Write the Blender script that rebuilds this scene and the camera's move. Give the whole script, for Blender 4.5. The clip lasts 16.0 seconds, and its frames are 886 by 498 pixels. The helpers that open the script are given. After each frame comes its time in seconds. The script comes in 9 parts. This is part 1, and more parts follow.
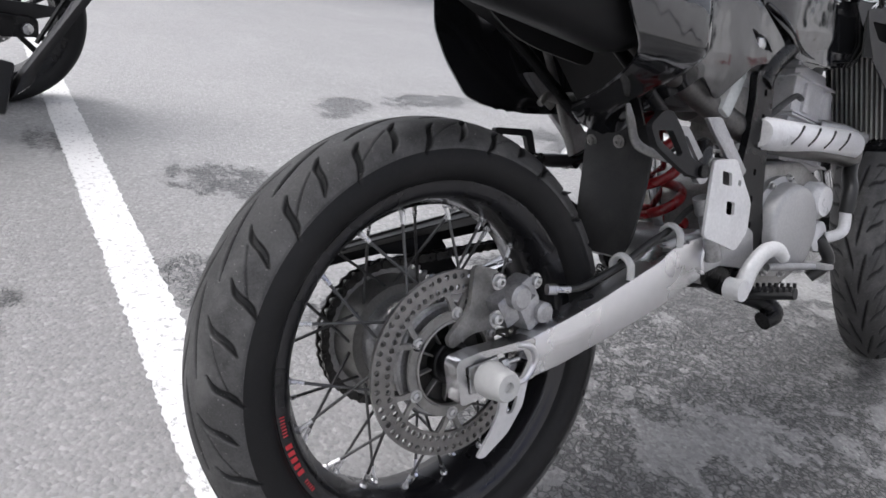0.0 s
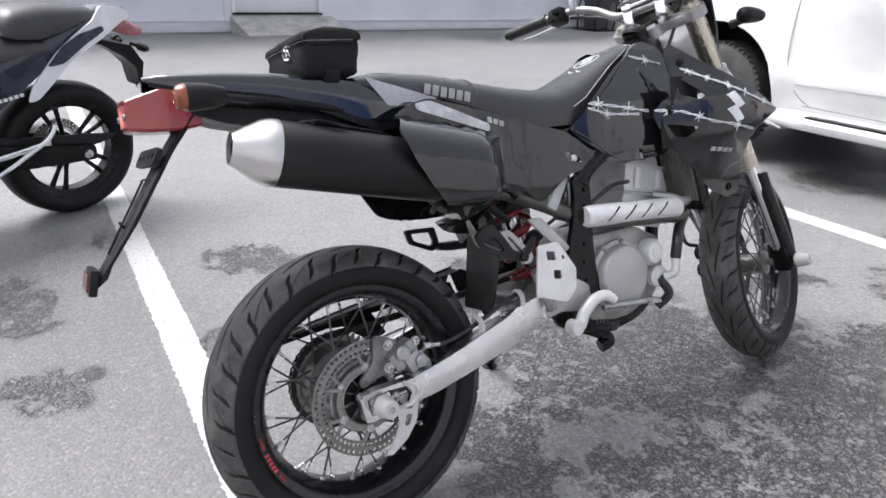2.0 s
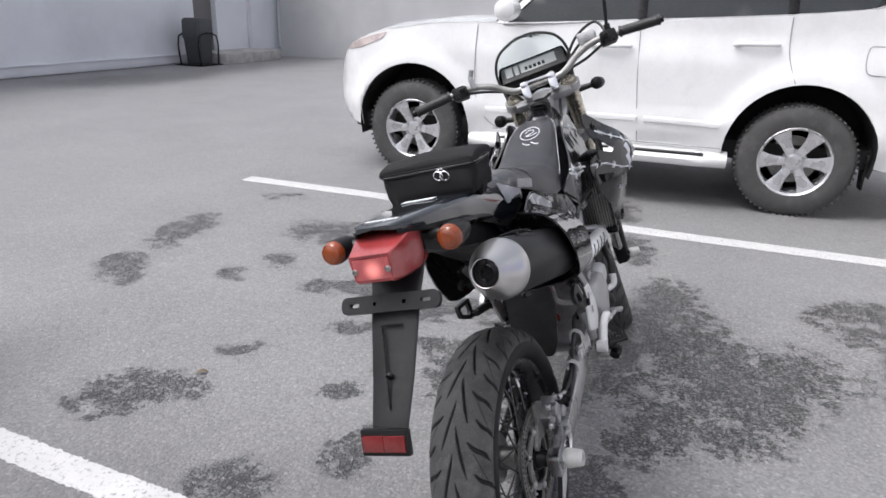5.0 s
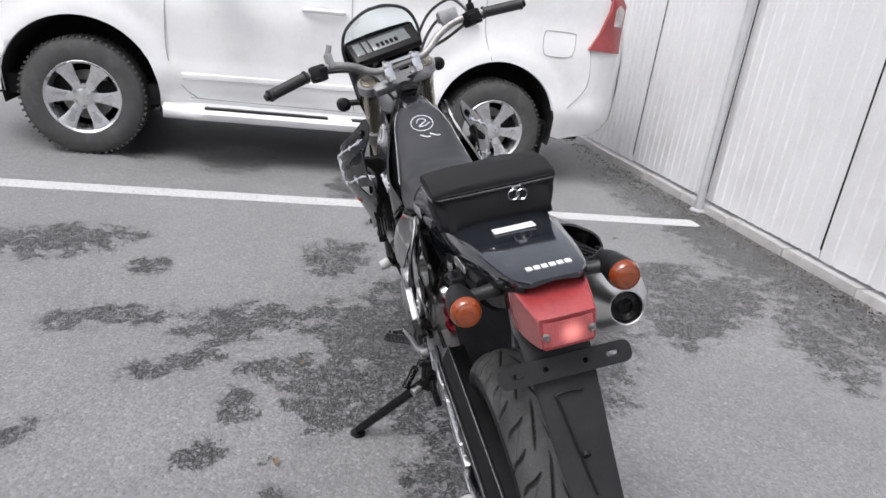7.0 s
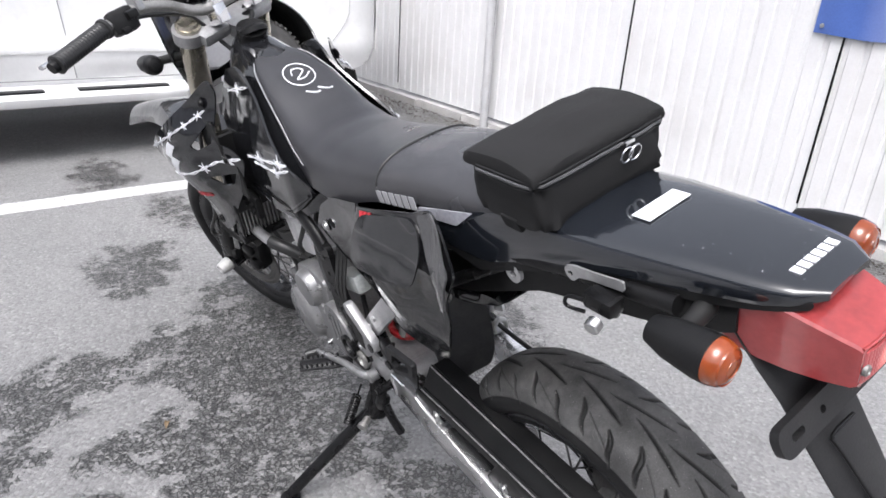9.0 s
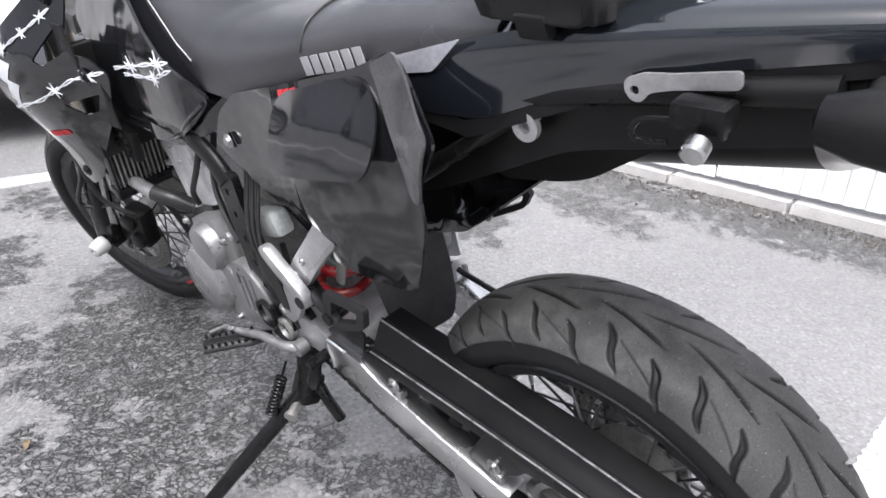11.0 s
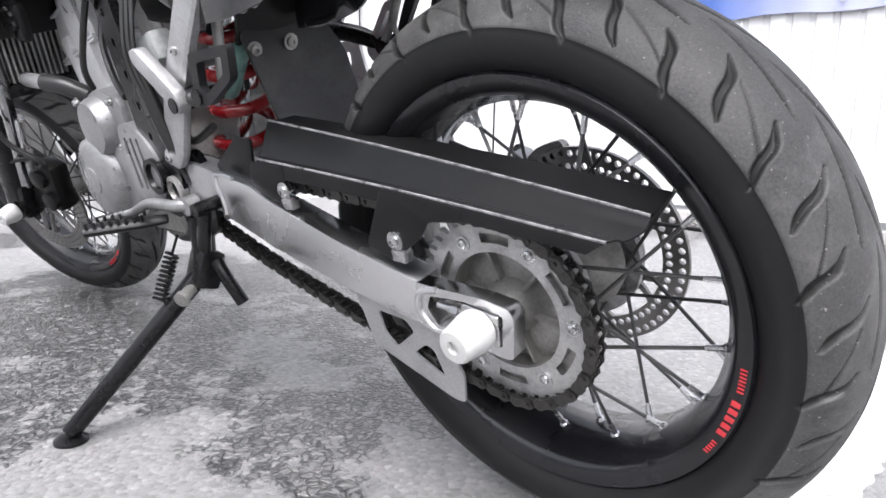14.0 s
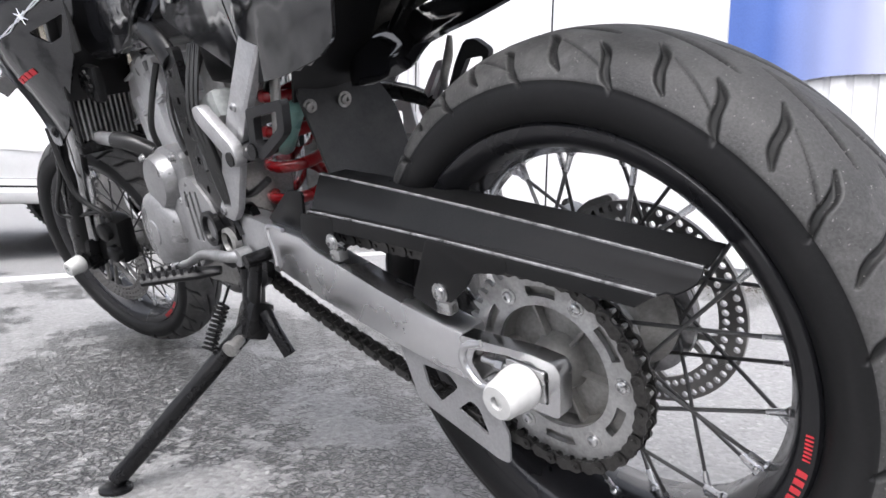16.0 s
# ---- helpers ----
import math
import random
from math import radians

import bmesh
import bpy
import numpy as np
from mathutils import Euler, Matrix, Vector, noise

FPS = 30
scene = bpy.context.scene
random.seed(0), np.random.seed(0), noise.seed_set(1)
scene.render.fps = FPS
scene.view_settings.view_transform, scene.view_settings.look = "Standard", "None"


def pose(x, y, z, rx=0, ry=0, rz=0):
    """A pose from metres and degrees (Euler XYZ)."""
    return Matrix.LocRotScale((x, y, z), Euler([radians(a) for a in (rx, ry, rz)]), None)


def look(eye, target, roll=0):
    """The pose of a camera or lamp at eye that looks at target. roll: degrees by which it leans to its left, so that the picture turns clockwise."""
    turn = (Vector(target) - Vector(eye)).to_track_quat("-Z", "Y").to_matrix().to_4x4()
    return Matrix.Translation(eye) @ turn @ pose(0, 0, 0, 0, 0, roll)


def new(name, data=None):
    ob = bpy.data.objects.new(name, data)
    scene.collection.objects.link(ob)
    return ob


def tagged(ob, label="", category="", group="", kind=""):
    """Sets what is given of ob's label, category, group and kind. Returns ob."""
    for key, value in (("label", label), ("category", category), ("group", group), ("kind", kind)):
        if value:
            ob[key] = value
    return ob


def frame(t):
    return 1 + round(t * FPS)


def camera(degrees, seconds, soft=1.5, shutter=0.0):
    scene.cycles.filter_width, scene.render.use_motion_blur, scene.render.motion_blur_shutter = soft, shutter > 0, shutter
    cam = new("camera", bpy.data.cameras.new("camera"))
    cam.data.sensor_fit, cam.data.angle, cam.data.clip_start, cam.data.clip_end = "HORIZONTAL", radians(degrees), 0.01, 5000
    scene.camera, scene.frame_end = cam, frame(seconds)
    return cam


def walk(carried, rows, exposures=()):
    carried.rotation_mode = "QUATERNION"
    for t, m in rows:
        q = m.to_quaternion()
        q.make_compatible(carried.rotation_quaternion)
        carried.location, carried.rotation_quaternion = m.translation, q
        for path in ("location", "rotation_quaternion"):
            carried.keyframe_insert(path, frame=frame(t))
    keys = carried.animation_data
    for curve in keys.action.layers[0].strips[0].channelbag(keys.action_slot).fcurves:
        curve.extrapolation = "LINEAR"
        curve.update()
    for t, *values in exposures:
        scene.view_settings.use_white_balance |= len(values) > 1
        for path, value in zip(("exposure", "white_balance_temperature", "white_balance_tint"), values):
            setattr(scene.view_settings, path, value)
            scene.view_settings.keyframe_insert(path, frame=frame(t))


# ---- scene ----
from mathutils.geometry import delaunay_2d_cdt

cam = camera(67.3, 16.0, soft=1.6)
# t, eye, target, roll
PATH = [
    (0, (0.613, -0.5, 0.811), (-0.786, 0.679, 0.002), 10.5),
    (0.5, (0.683, -0.532, 0.883), (-0.72, 0.656, 0.097), 11.6),
    (1, (0.787, -0.537, 0.957), (-0.636, 0.596, 0.126), 9.6),
    (1.5, (0.95, -0.519, 1.057), (-0.512, 0.572, 0.239), 5.6),
    (2, (1.108, -0.549, 1.163), (-0.399, 0.512, 0.386), 2.6),
    (2.5, (1.131, -0.695, 1.217), (-0.354, 0.42, 0.475), 2.4),
    (3, (1.114, -0.911, 1.264), (-0.313, 0.292, 0.545), 1.9),
    (3.2, (1.078, -0.968, 1.263), (-0.319, 0.269, 0.544), 2.1),
    (5.3, (0.162, -1.317, 1.321), (-0.344, 0.492, 0.635), 3.8),
    (5.5, (0.074, -1.306, 1.319), (-0.352, 0.521, 0.626), 5.8),
    (6, (-0.175, -1.301, 1.32), (-0.258, 0.572, 0.623), 7.6),
    (6.3, (-0.295, -1.248, 1.282), (-0.214, 0.613, 0.554), 8.5),
    (6.5, (-0.381, -1.227, 1.291), (-0.167, 0.624, 0.565), 9.1),
    (7, (-0.56, -1.085, 1.291), (-0.067, 0.723, 0.591), 7.6),
    (7.5, (-0.724, -0.983, 1.262), (-0.128, 0.771, 0.509), 4.8),
    (8, (-0.842, -0.861, 1.222), (0.115, 0.717, 0.452), 6.2),
    (8.5, (-0.818, -0.656, 1.18), (0.295, 0.799, 0.378), 7.0),
    (8.7, (-0.81, -0.586, 1.19), (0.315, 0.862, 0.392), 5.3),
    (10.8, (-0.726, -0.274, 0.988), (0.647, 0.953, 0.207), 2.1),
    (11, (-0.711, -0.293, 0.938), (0.677, 0.937, 0.189), 3.6),
    (11.5, (-0.672, -0.341, 0.793), (0.757, 0.903, 0.151), 6.7),
    (12, (-0.619, -0.374, 0.609), (0.825, 0.947, 0.196), 5.3),
    (12.5, (-0.609, -0.371, 0.539), (0.867, 0.92, 0.148), 3.7),
    (13, (-0.6, -0.363, 0.529), (0.895, 0.91, 0.147), 1.0),
    (13.5, (-0.605, -0.374, 0.504), (0.879, 0.911, 0.12), 0.7),
    (14, (-0.615, -0.381, 0.478), (0.865, 0.91, 0.098), 1.0),
    (14.5, (-0.62, -0.394, 0.451), (0.85, 0.909, 0.077), 1.2),
    (15, (-0.625, -0.389, 0.45), (0.831, 0.929, 0.073), 1.6),
    (15.5, (-0.617, -0.385, 0.456), (0.815, 0.971, 0.122), 1.5),
    (16, (-0.606, -0.382, 0.467), (0.784, 1.043, 0.267), 1.3),
]
EXPOSURES = [(t, e, 6290, 12.5) for t, e in ((0, 0.90), (1.5, 0.99), (3.0, 1.06), (4.2, 0.84), (5.5, 0.60), (6.5, 0.53), (7.5, 0.65), (8.5, 0.90), (10.8, 1.36), (11.5, 1.28), (12.5, 1.50), (13.4, 1.65), (14.0, 1.62), (15.0, 1.44), (16.0, 1.43))]
walk(cam, [(t, look(eye, target, roll)) for t, eye, target, roll in PATH], EXPOSURES)

# ---- light ----
SUN_ELEV, SUN_TURN = radians(60), radians(236)
world = bpy.data.worlds.new("overcast_sky")
scene.world = world
world.use_nodes = True
wn = world.node_tree.nodes
sky = wn.new("ShaderNodeTexSky")
sky.sky_type, sky.sun_disc = "NISHITA", False
sky.sun_elevation, sky.sun_rotation = SUN_ELEV, SUN_TURN
sky.air_density, sky.dust_density, sky.ozone_density = 1.0, 6.0, 1.0
grey = wn.new("ShaderNodeHueSaturation")
grey.inputs["Saturation"].default_value = 0.26
world.node_tree.links.new(sky.outputs[0], grey.inputs["Color"])
world.node_tree.links.new(grey.outputs[0], wn["Background"].inputs[0])
wn["Background"].inputs[1].default_value = 0.15
sun = new("sun", bpy.data.lights.new("sun", "SUN"))
sun.data.energy, sun.data.angle, sun.data.color = 0.8, radians(30), (1.0, 0.985, 0.965)
SUN_DIR = Vector((math.sin(SUN_TURN) * math.cos(SUN_ELEV), math.cos(SUN_TURN) * math.cos(SUN_ELEV), math.sin(SUN_ELEV)))
sun.matrix_world = look(SUN_DIR * 30, (0, 0, 0))


# ---- materials ----
def links(m):
    nt = m.node_tree
    return nt, nt.nodes, nt.links


def mat(name, col, rough=0.5, metal=0.0, var=0.12, scale=14.0, fine=180.0, bump=0.08, rvar=0.12, coat=0.0, dirt=None, dirt_amount=0.0, spec=0.5):
    """A plain surface: a base colour that drifts at two scales, uneven gloss, fine relief and, where asked, patches of dirt."""
    m = bpy.data.materials.new(name)
    m.use_nodes = True
    nt, n, l = links(m)
    b = n["Principled BSDF"]
    b.inputs["Metallic"].default_value, b.inputs["Specular IOR Level"].default_value = metal, spec
    b.inputs["Coat Weight"].default_value, b.inputs["Coat Roughness"].default_value = coat, 0.06
    tc = n.new("ShaderNodeTexCoord")
    big, small = n.new("ShaderNodeTexNoise"), n.new("ShaderNodeTexNoise")
    for node, s, d in ((big, scale, 4), (small, fine, 3)):
        node.inputs["Scale"].default_value, node.inputs["Detail"].default_value = s, d
        l.new(tc.outputs["Object"], node.inputs["Vector"])
    both = n.new("ShaderNodeMath")
    both.operation = "MULTIPLY_ADD"
    both.inputs[1].default_value, both.inputs[2].default_value = 0.4, 0.0
    l.new(small.outputs["Fac"], both.inputs[0])
    add = n.new("ShaderNodeMath")
    add.operation = "MULTIPLY_ADD"
    add.inputs[1].default_value = 0.6
    l.new(big.outputs["Fac"], add.inputs[0])
    l.new(both.outputs[0], add.inputs[2])
    ramp = n.new("ShaderNodeValToRGB")
    lo, hi = [tuple(max(0.0, min(1.0, c * k)) for c in col) for k in (1 - 2.2 * var, 1 + 2.2 * var)]
    ramp.color_ramp.elements[0].position, ramp.color_ramp.elements[1].position = 0.28, 0.72
    ramp.color_ramp.elements[0].color, ramp.color_ramp.elements[1].color = (*lo, 1), (*hi, 1)
    l.new(add.outputs[0], ramp.inputs[0])
    out = ramp.outputs[0]
    rr = n.new("ShaderNodeMapRange")
    rr.inputs["From Min"].default_value, rr.inputs["From Max"].default_value = 0.3, 0.7
    rr.inputs["To Min"].default_value, rr.inputs["To Max"].default_value = max(0.02, rough - rvar), min(1.0, rough + rvar)
    l.new(big.outputs["Fac"], rr.inputs[0])
    l.new(rr.outputs[0], b.inputs["Roughness"])
    if dirt:
        dn, dr, mx = n.new("ShaderNodeTexNoise"), n.new("ShaderNodeMapRange"), n.new("ShaderNodeMix")
        dn.inputs["Scale"].default_value, dn.inputs["Detail"].default_value = scale * 0.7, 6
        dn.inputs["Roughness"].default_value = 0.7
        l.new(tc.outputs["Object"], dn.inputs["Vector"])
        dr.inputs["From Min"].default_value, dr.inputs["From Max"].default_value = 0.48, 0.68
        dr.inputs["To Max"].default_value = dirt_amount
        l.new(dn.outputs["Fac"], dr.inputs[0])
        mx.data_type = "RGBA"
        l.new(dr.outputs[0], mx.inputs["Factor"])
        l.new(out, mx.inputs["A"])
        mx.inputs["B"].default_value = (*dirt, 1)
        out = mx.outputs["Result"]
    l.new(out, b.inputs["Base Color"])
    if bump:
        bp = n.new("ShaderNodeBump")
        bp.inputs["Strength"].default_value, bp.inputs["Distance"].default_value = bump, 0.002
        l.new(small.outputs["Fac"], bp.inputs["Height"])
        l.new(bp.outputs[0], b.inputs["Normal"])
    return m


def brushed(name, col, rough, along=(4, 4, 220), var=0.08):
    """Bare metal with fine drawn lines."""
    m = mat(name, col, rough, 1.0, var, 9, 90, 0.05, 0.1)
    nt, n, l = links(m)
    tc, mp, no, bp = n["Texture Coordinate"], n.new("ShaderNodeMapping"), n.new("ShaderNodeTexNoise"), n["Bump"]
    mp.inputs["Scale"].default_value = along
    no.inputs["Scale"].default_value, no.inputs["Detail"].default_value = 6, 5
    l.new(tc.outputs["Object"], mp.inputs[0])
    l.new(mp.outputs[0], no.inputs["Vector"])
    l.new(no.outputs["Fac"], bp.inputs["Height"])
    bp.inputs["Strength"].default_value = 0.035
    return m


def lens_mat(name, col, rough=0.12):
    """Tinted, slightly cloudy lamp plastic."""
    m = mat(name, col, rough, 0, 0.1, 20, 120, 0.04, 0.05, coat=0.5)
    b = m.node_tree.nodes["Principled BSDF"]
    b.inputs["Subsurface Weight"].default_value = 0.25
    b.inputs["Subsurface Radius"].default_value = (0.02, 0.006, 0.004)
    return m


def glass_mat(name, tint=(0.9, 0.95, 0.95), rough=0.02):
    m = bpy.data.materials.new(name)
    m.use_nodes = True
    b = m.node_tree.nodes["Principled BSDF"]
    b.inputs["Base Color"].default_value, b.inputs["Roughness"].default_value = (*tint, 1), rough
    b.inputs["Transmission Weight"].default_value, b.inputs["IOR"].default_value = 1.0, 1.45
    return m


RUBBER = mat("tyre_rubber", (0.050, 0.0495, 0.049), 0.60, 0, 0.26, 16, 420, 0.25, 0.14, dirt=(0.140, 0.138, 0.135), dirt_amount=0.55, spec=0.4)
# Tread grooves coloured near black: clean rubber, plus shade painted in by depth
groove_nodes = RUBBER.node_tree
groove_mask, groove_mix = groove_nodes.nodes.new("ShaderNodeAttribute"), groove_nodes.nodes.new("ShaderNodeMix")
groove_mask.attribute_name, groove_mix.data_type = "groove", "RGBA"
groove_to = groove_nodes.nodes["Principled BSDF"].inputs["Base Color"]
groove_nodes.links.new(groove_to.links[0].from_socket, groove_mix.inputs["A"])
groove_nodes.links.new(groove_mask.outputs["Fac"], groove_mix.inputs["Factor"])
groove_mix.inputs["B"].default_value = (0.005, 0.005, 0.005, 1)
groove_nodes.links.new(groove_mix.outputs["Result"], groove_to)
grit_noise, grit_ramp, grit_mix = [groove_nodes.nodes.new(k) for k in ("ShaderNodeTexNoise", "ShaderNodeMapRange", "ShaderNodeMix")]
grit_noise.inputs["Scale"].default_value, grit_noise.inputs["Detail"].default_value, grit_noise.inputs["Roughness"].default_value = 260, 3, 0.7
grit_ramp.inputs["From Min"].default_value, grit_ramp.inputs["From Max"].default_value, grit_ramp.inputs["To Max"].default_value = 0.665, 0.72, 0.75
groove_nodes.links.new(groove_nodes.nodes["Texture Coordinate"].outputs["Object"], grit_noise.inputs["Vector"])
groove_nodes.links.new(grit_noise.outputs["Fac"], grit_ramp.inputs[0])
groove_nodes.links.new(grit_ramp.outputs[0], grit_mix.inputs["Factor"])
grit_mix.data_type = "RGBA"
groove_nodes.links.new(groove_mix.outputs["Result"], grit_mix.inputs["A"])
grit_mix.inputs["B"].default_value = (0.30, 0.29, 0.28, 1)
groove_nodes.links.new(grit_mix.outputs["Result"], groove_to)
SIDEWALL = mat("sidewall_rubber", (0.009, 0.009, 0.0095), 0.50, 0, 0.15, 9, 300, 0.05, 0.08, dirt=(0.018, 0.018, 0.018), dirt_amount=0.5, spec=0.22)
BLACK_RIM = mat("black_anodised_rim", (0.010, 0.010, 0.012), 0.26, 0.3, 0.15, 10, 200, 0.02, 0.08, coat=0.3)
SPOKE = mat("dark_steel_spoke", (0.10, 0.10, 0.10), 0.38, 0.8, 0.15, 30, 200, 0.03)
NIPPLE = mat("zinc_nipple", (0.62, 0.62, 0.63), 0.30, 1.0, 0.1, 30, 200, 0.03)
ALU = brushed("brushed_swingarm_aluminium", (0.66, 0.66, 0.67), 0.30, (60, 4, 60), 0.02)
ALU_CAST = mat("cast_aluminium", (0.36, 0.36, 0.365), 0.40, 0.75, 0.16, 16, 260, 0.16, 0.1, dirt=(0.07, 0.068, 0.065), dirt_amount=0.6)
ENGINE_GREY = mat("grey_engine_casting", (0.27, 0.27, 0.273), 0.34, 0.55, 0.12, 16, 260, 0.10, 0.10, dirt=(0.070, 0.068, 0.066), dirt_amount=0.5)
ALU_DULL = mat("silver_painted_metal", (0.40, 0.40, 0.405), 0.40, 0.6, 0.10, 18, 240, 0.06, 0.1, dirt=(0.14, 0.135, 0.13), dirt_amount=0.4)
HUB = mat("hub_metal", (0.30, 0.295, 0.285), 0.46, 0.7, 0.15, 18, 240, 0.12, 0.1, dirt=(0.06, 0.056, 0.052), dirt_amount=0.6)
DISC = brushed("brake_disc_steel", (0.22, 0.215, 0.21), 0.36, (120, 5, 5))
SPROCKET = mat("sprocket_steel", (0.40, 0.40, 0.395), 0.46, 0.7, 0.14, 24, 260, 0.08, 0.1, dirt=(0.11, 0.105, 0.10), dirt_amount=0.6)
CHAIN = mat("oily_chain_steel", (0.050, 0.048, 0.046), 0.38, 0.7, 0.3, 60, 300, 0.1, 0.1)
STEEL = mat("zinc_bolt_steel", (0.50, 0.50, 0.50), 0.32, 1.0, 0.12, 40, 260, 0.04)
AXLE_ALLOY = mat("polished_axle_alloy", (0.62, 0.62, 0.63), 0.20, 1.0, 0.04, 14, 200, 0.04, 0.06)
CHROME = mat("polished_metal", (0.78, 0.78, 0.79), 0.14, 1.0, 0.05, 12, 200, 0.02, 0.05)
STAINLESS = mat("brushed_stainless_cap", (0.60, 0.59, 0.58), 0.30, 1.0, 0.03, 6, 300, 0.03, 0.03)
WHITE_PLASTIC = mat("white_nylon", (0.46, 0.46, 0.45), 0.45, 0, 0.06, 12, 160, 0.04)
BLACK_PLASTIC = mat("textured_black_plastic", (0.008, 0.008, 0.0085), 0.44, 0, 0.18, 18, 500, 0.12, 0.10, dirt=(0.020, 0.020, 0.019), dirt_amount=0.25, spec=0.22)
GUARD = mat("smooth_black_guard", (0.007, 0.007, 0.0073), 0.36, 0, 0.15, 14, 400, 0.06, 0.08, dirt=(0.016, 0.016, 0.0155), dirt_amount=0.3, spec=0.20)
RIDGE_HIGHLIGHT = mat("ridge_highlight_grey", (0.17, 0.17, 0.172), 0.35, 0, 0.4, 60, 300, 0.05)
BRIGHT_CAST = mat("bright_cast_metal", (0.66, 0.66, 0.665), 0.34, 0.1, 0.08, 18, 240, 0.08, 0.1, dirt=(0.34, 0.335, 0.33), dirt_amount=0.3)
GREY_PLASTIC = mat("worn_dark_grey_plastic", (0.016, 0.016, 0.017), 0.42, 0, 0.16, 14, 400, 0.10, 0.10, dirt=(0.034, 0.033, 0.032), dirt_amount=0.3, spec=0.22)
WORN_GREY = mat("pale_worn_grey_plastic", (0.060, 0.060, 0.063), 0.24, 0, 0.14, 14, 300, 0.04, 0.08, coat=0.3)
GLOSS_BLACK = mat("gloss_black_bodywork", (0.0095, 0.0098, 0.0112), 0.09, 0, 0.14, 7, 160, 0.008, 0.04, spec=0.5, coat=0.5)
wave_nodes = GLOSS_BLACK.node_tree
wave, wave_noise = wave_nodes.nodes.new("ShaderNodeBump"), wave_nodes.nodes.new("ShaderNodeTexNoise")
wave_noise.inputs["Scale"].default_value, wave_noise.inputs["Detail"].default_value = 11, 2
wave.inputs["Strength"].default_value, wave.inputs["Distance"].default_value = 0.35, 0.008
wave_nodes.links.new(wave_nodes.nodes["Texture Coordinate"].outputs["Object"], wave_noise.inputs["Vector"])
wave_nodes.links.new(wave_noise.outputs["Fac"], wave.inputs["Height"])
wave_nodes.links.new(wave.outputs[0], wave_nodes.nodes["Bump"].inputs["Normal"])
wave_nodes.links.new(wave_nodes.nodes["Bump"].outputs[0], wave_nodes.nodes["Principled BSDF"].inputs["Coat Normal"])
GLOSS_NAVY = mat("gloss_blue_black_tail", (0.0110, 0.0130, 0.0170), 0.12, 0, 0.12, 7, 160, 0.010, 0.05, coat=1.0)
MATT_BLACK = mat("matt_black_silencer", (0.008, 0.008, 0.0085), 0.40, 0.0, 0.12, 14, 300, 0.05, 0.06, spec=0.28)
FRAME_BLACK = mat("satin_black_frame", (0.006, 0.006, 0.0065), 0.28, 0.0, 0.18, 14, 240, 0.05, 0.10, dirt=(0.016, 0.015, 0.014), dirt_amount=0.25, spec=0.22)
SEAT = mat("black_seat_vinyl", (0.031, 0.031, 0.0345), 0.33, 0, 0.10, 10, 700, 0.20, 0.06)
SEAT_GREY = mat("grey_seat_vinyl", (0.045, 0.045, 0.049), 0.25, 0, 0.10, 10, 700, 0.20, 0.06)
CLOTH = mat("black_woven_cloth", (0.0135, 0.0135, 0.014), 0.85, 0, 0.25, 10, 900, 0.5, 0.05, spec=0.3)
RED_SPRING = mat("red_painted_spring", (0.24, 0.008, 0.011), 0.28, 0, 0.15, 24, 200, 0.03, coat=0.3)
RED_LENS = lens_mat("red_lamp_lens", (0.30, 0.045, 0.047), 0.20)
RED_REFLECTOR = lens_mat("red_reflector_plastic", (0.13, 0.010, 0.010), 0.14)
AMBER_LENS = lens_mat("amber_lamp_lens", (0.22, 0.045, 0.010))
RED_MARK = mat("red_sticker", (0.50, 0.02, 0.03), 0.4, 0, 0.1)
WHITE_MARK = mat("white_sticker", (0.72, 0.73, 0.76), 0.35, 0, 0.06)
GREY_MARK = mat("grey_print", (0.34, 0.34, 0.35), 0.5, 0, 0.06)
DARK = mat("black_hollow", (0.004, 0.004, 0.004), 0.8, 0, 0.1)
HOSE = mat("black_rubber_hose", (0.015, 0.015, 0.015), 0.42, 0, 0.12, 30, 200, 0.05)
GOLD_FORK = mat("champagne_fork_tube", (0.52, 0.48, 0.40), 0.26, 0.85, 0.08, 10, 200, 0.03)
COOLANT = mat("translucent_green_tank", (0.16, 0.30, 0.27), 0.30, 0, 0.08)
SCREEN_LCD = mat("meter_glass", (0.14, 0.15, 0.15), 0.10, 0, 0.05, coat=0.6)
CLEAR = glass_mat("clear_visor")


# ---- mesh helpers ----
def pieces(name, bm, material, parent=None, label=""):
    """Each loose piece of a bmesh as a part of its own."""
    left, made = set(bm.verts), []
    while left:
        stack = [next(v for v in bm.verts if v in left)]
        isle = set()
        while stack:
            v = stack.pop()
            if v in isle:
                continue
            isle.add(v)
            stack += [w for e in v.link_edges for w in e.verts if w not in isle]
        left -= isle
        one = bmesh.new()
        new_v = {v: one.verts.new(v.co) for v in bm.verts if v in isle}
        for f in bm.faces:
            if f.verts[0] in isle:
                one.faces.new([new_v[v] for v in f.verts])
        made.append(part(name, one, material, parent, label))
    bm.free()
    return made


def part(name, bm, material, parent=None, label="", m=None, flat=False, angle=38):
    """Link a bmesh as one mesh object under a thing or part."""
    me = bpy.data.meshes.new(name)
    bmesh.ops.recalc_face_normals(bm, faces=bm.faces[:])
    bm.to_mesh(me)
    bm.free()
    for k in material if isinstance(material, (list, tuple)) else (material,):
        me.materials.append(k)
    if not flat:
        me.shade_smooth()
        me.set_sharp_from_angle(angle=radians(angle))
    ob = new(name, me)
    ob.parent = parent
    if m is not None:
        ob.matrix_local = m
    return tagged(ob, label)


def again(ob, m, parent=None):
    """Another object on the same mesh."""
    o = new(ob.name.split(".")[0], ob.data)
    o.parent = parent or ob.parent
    o.matrix_local = m
    return o


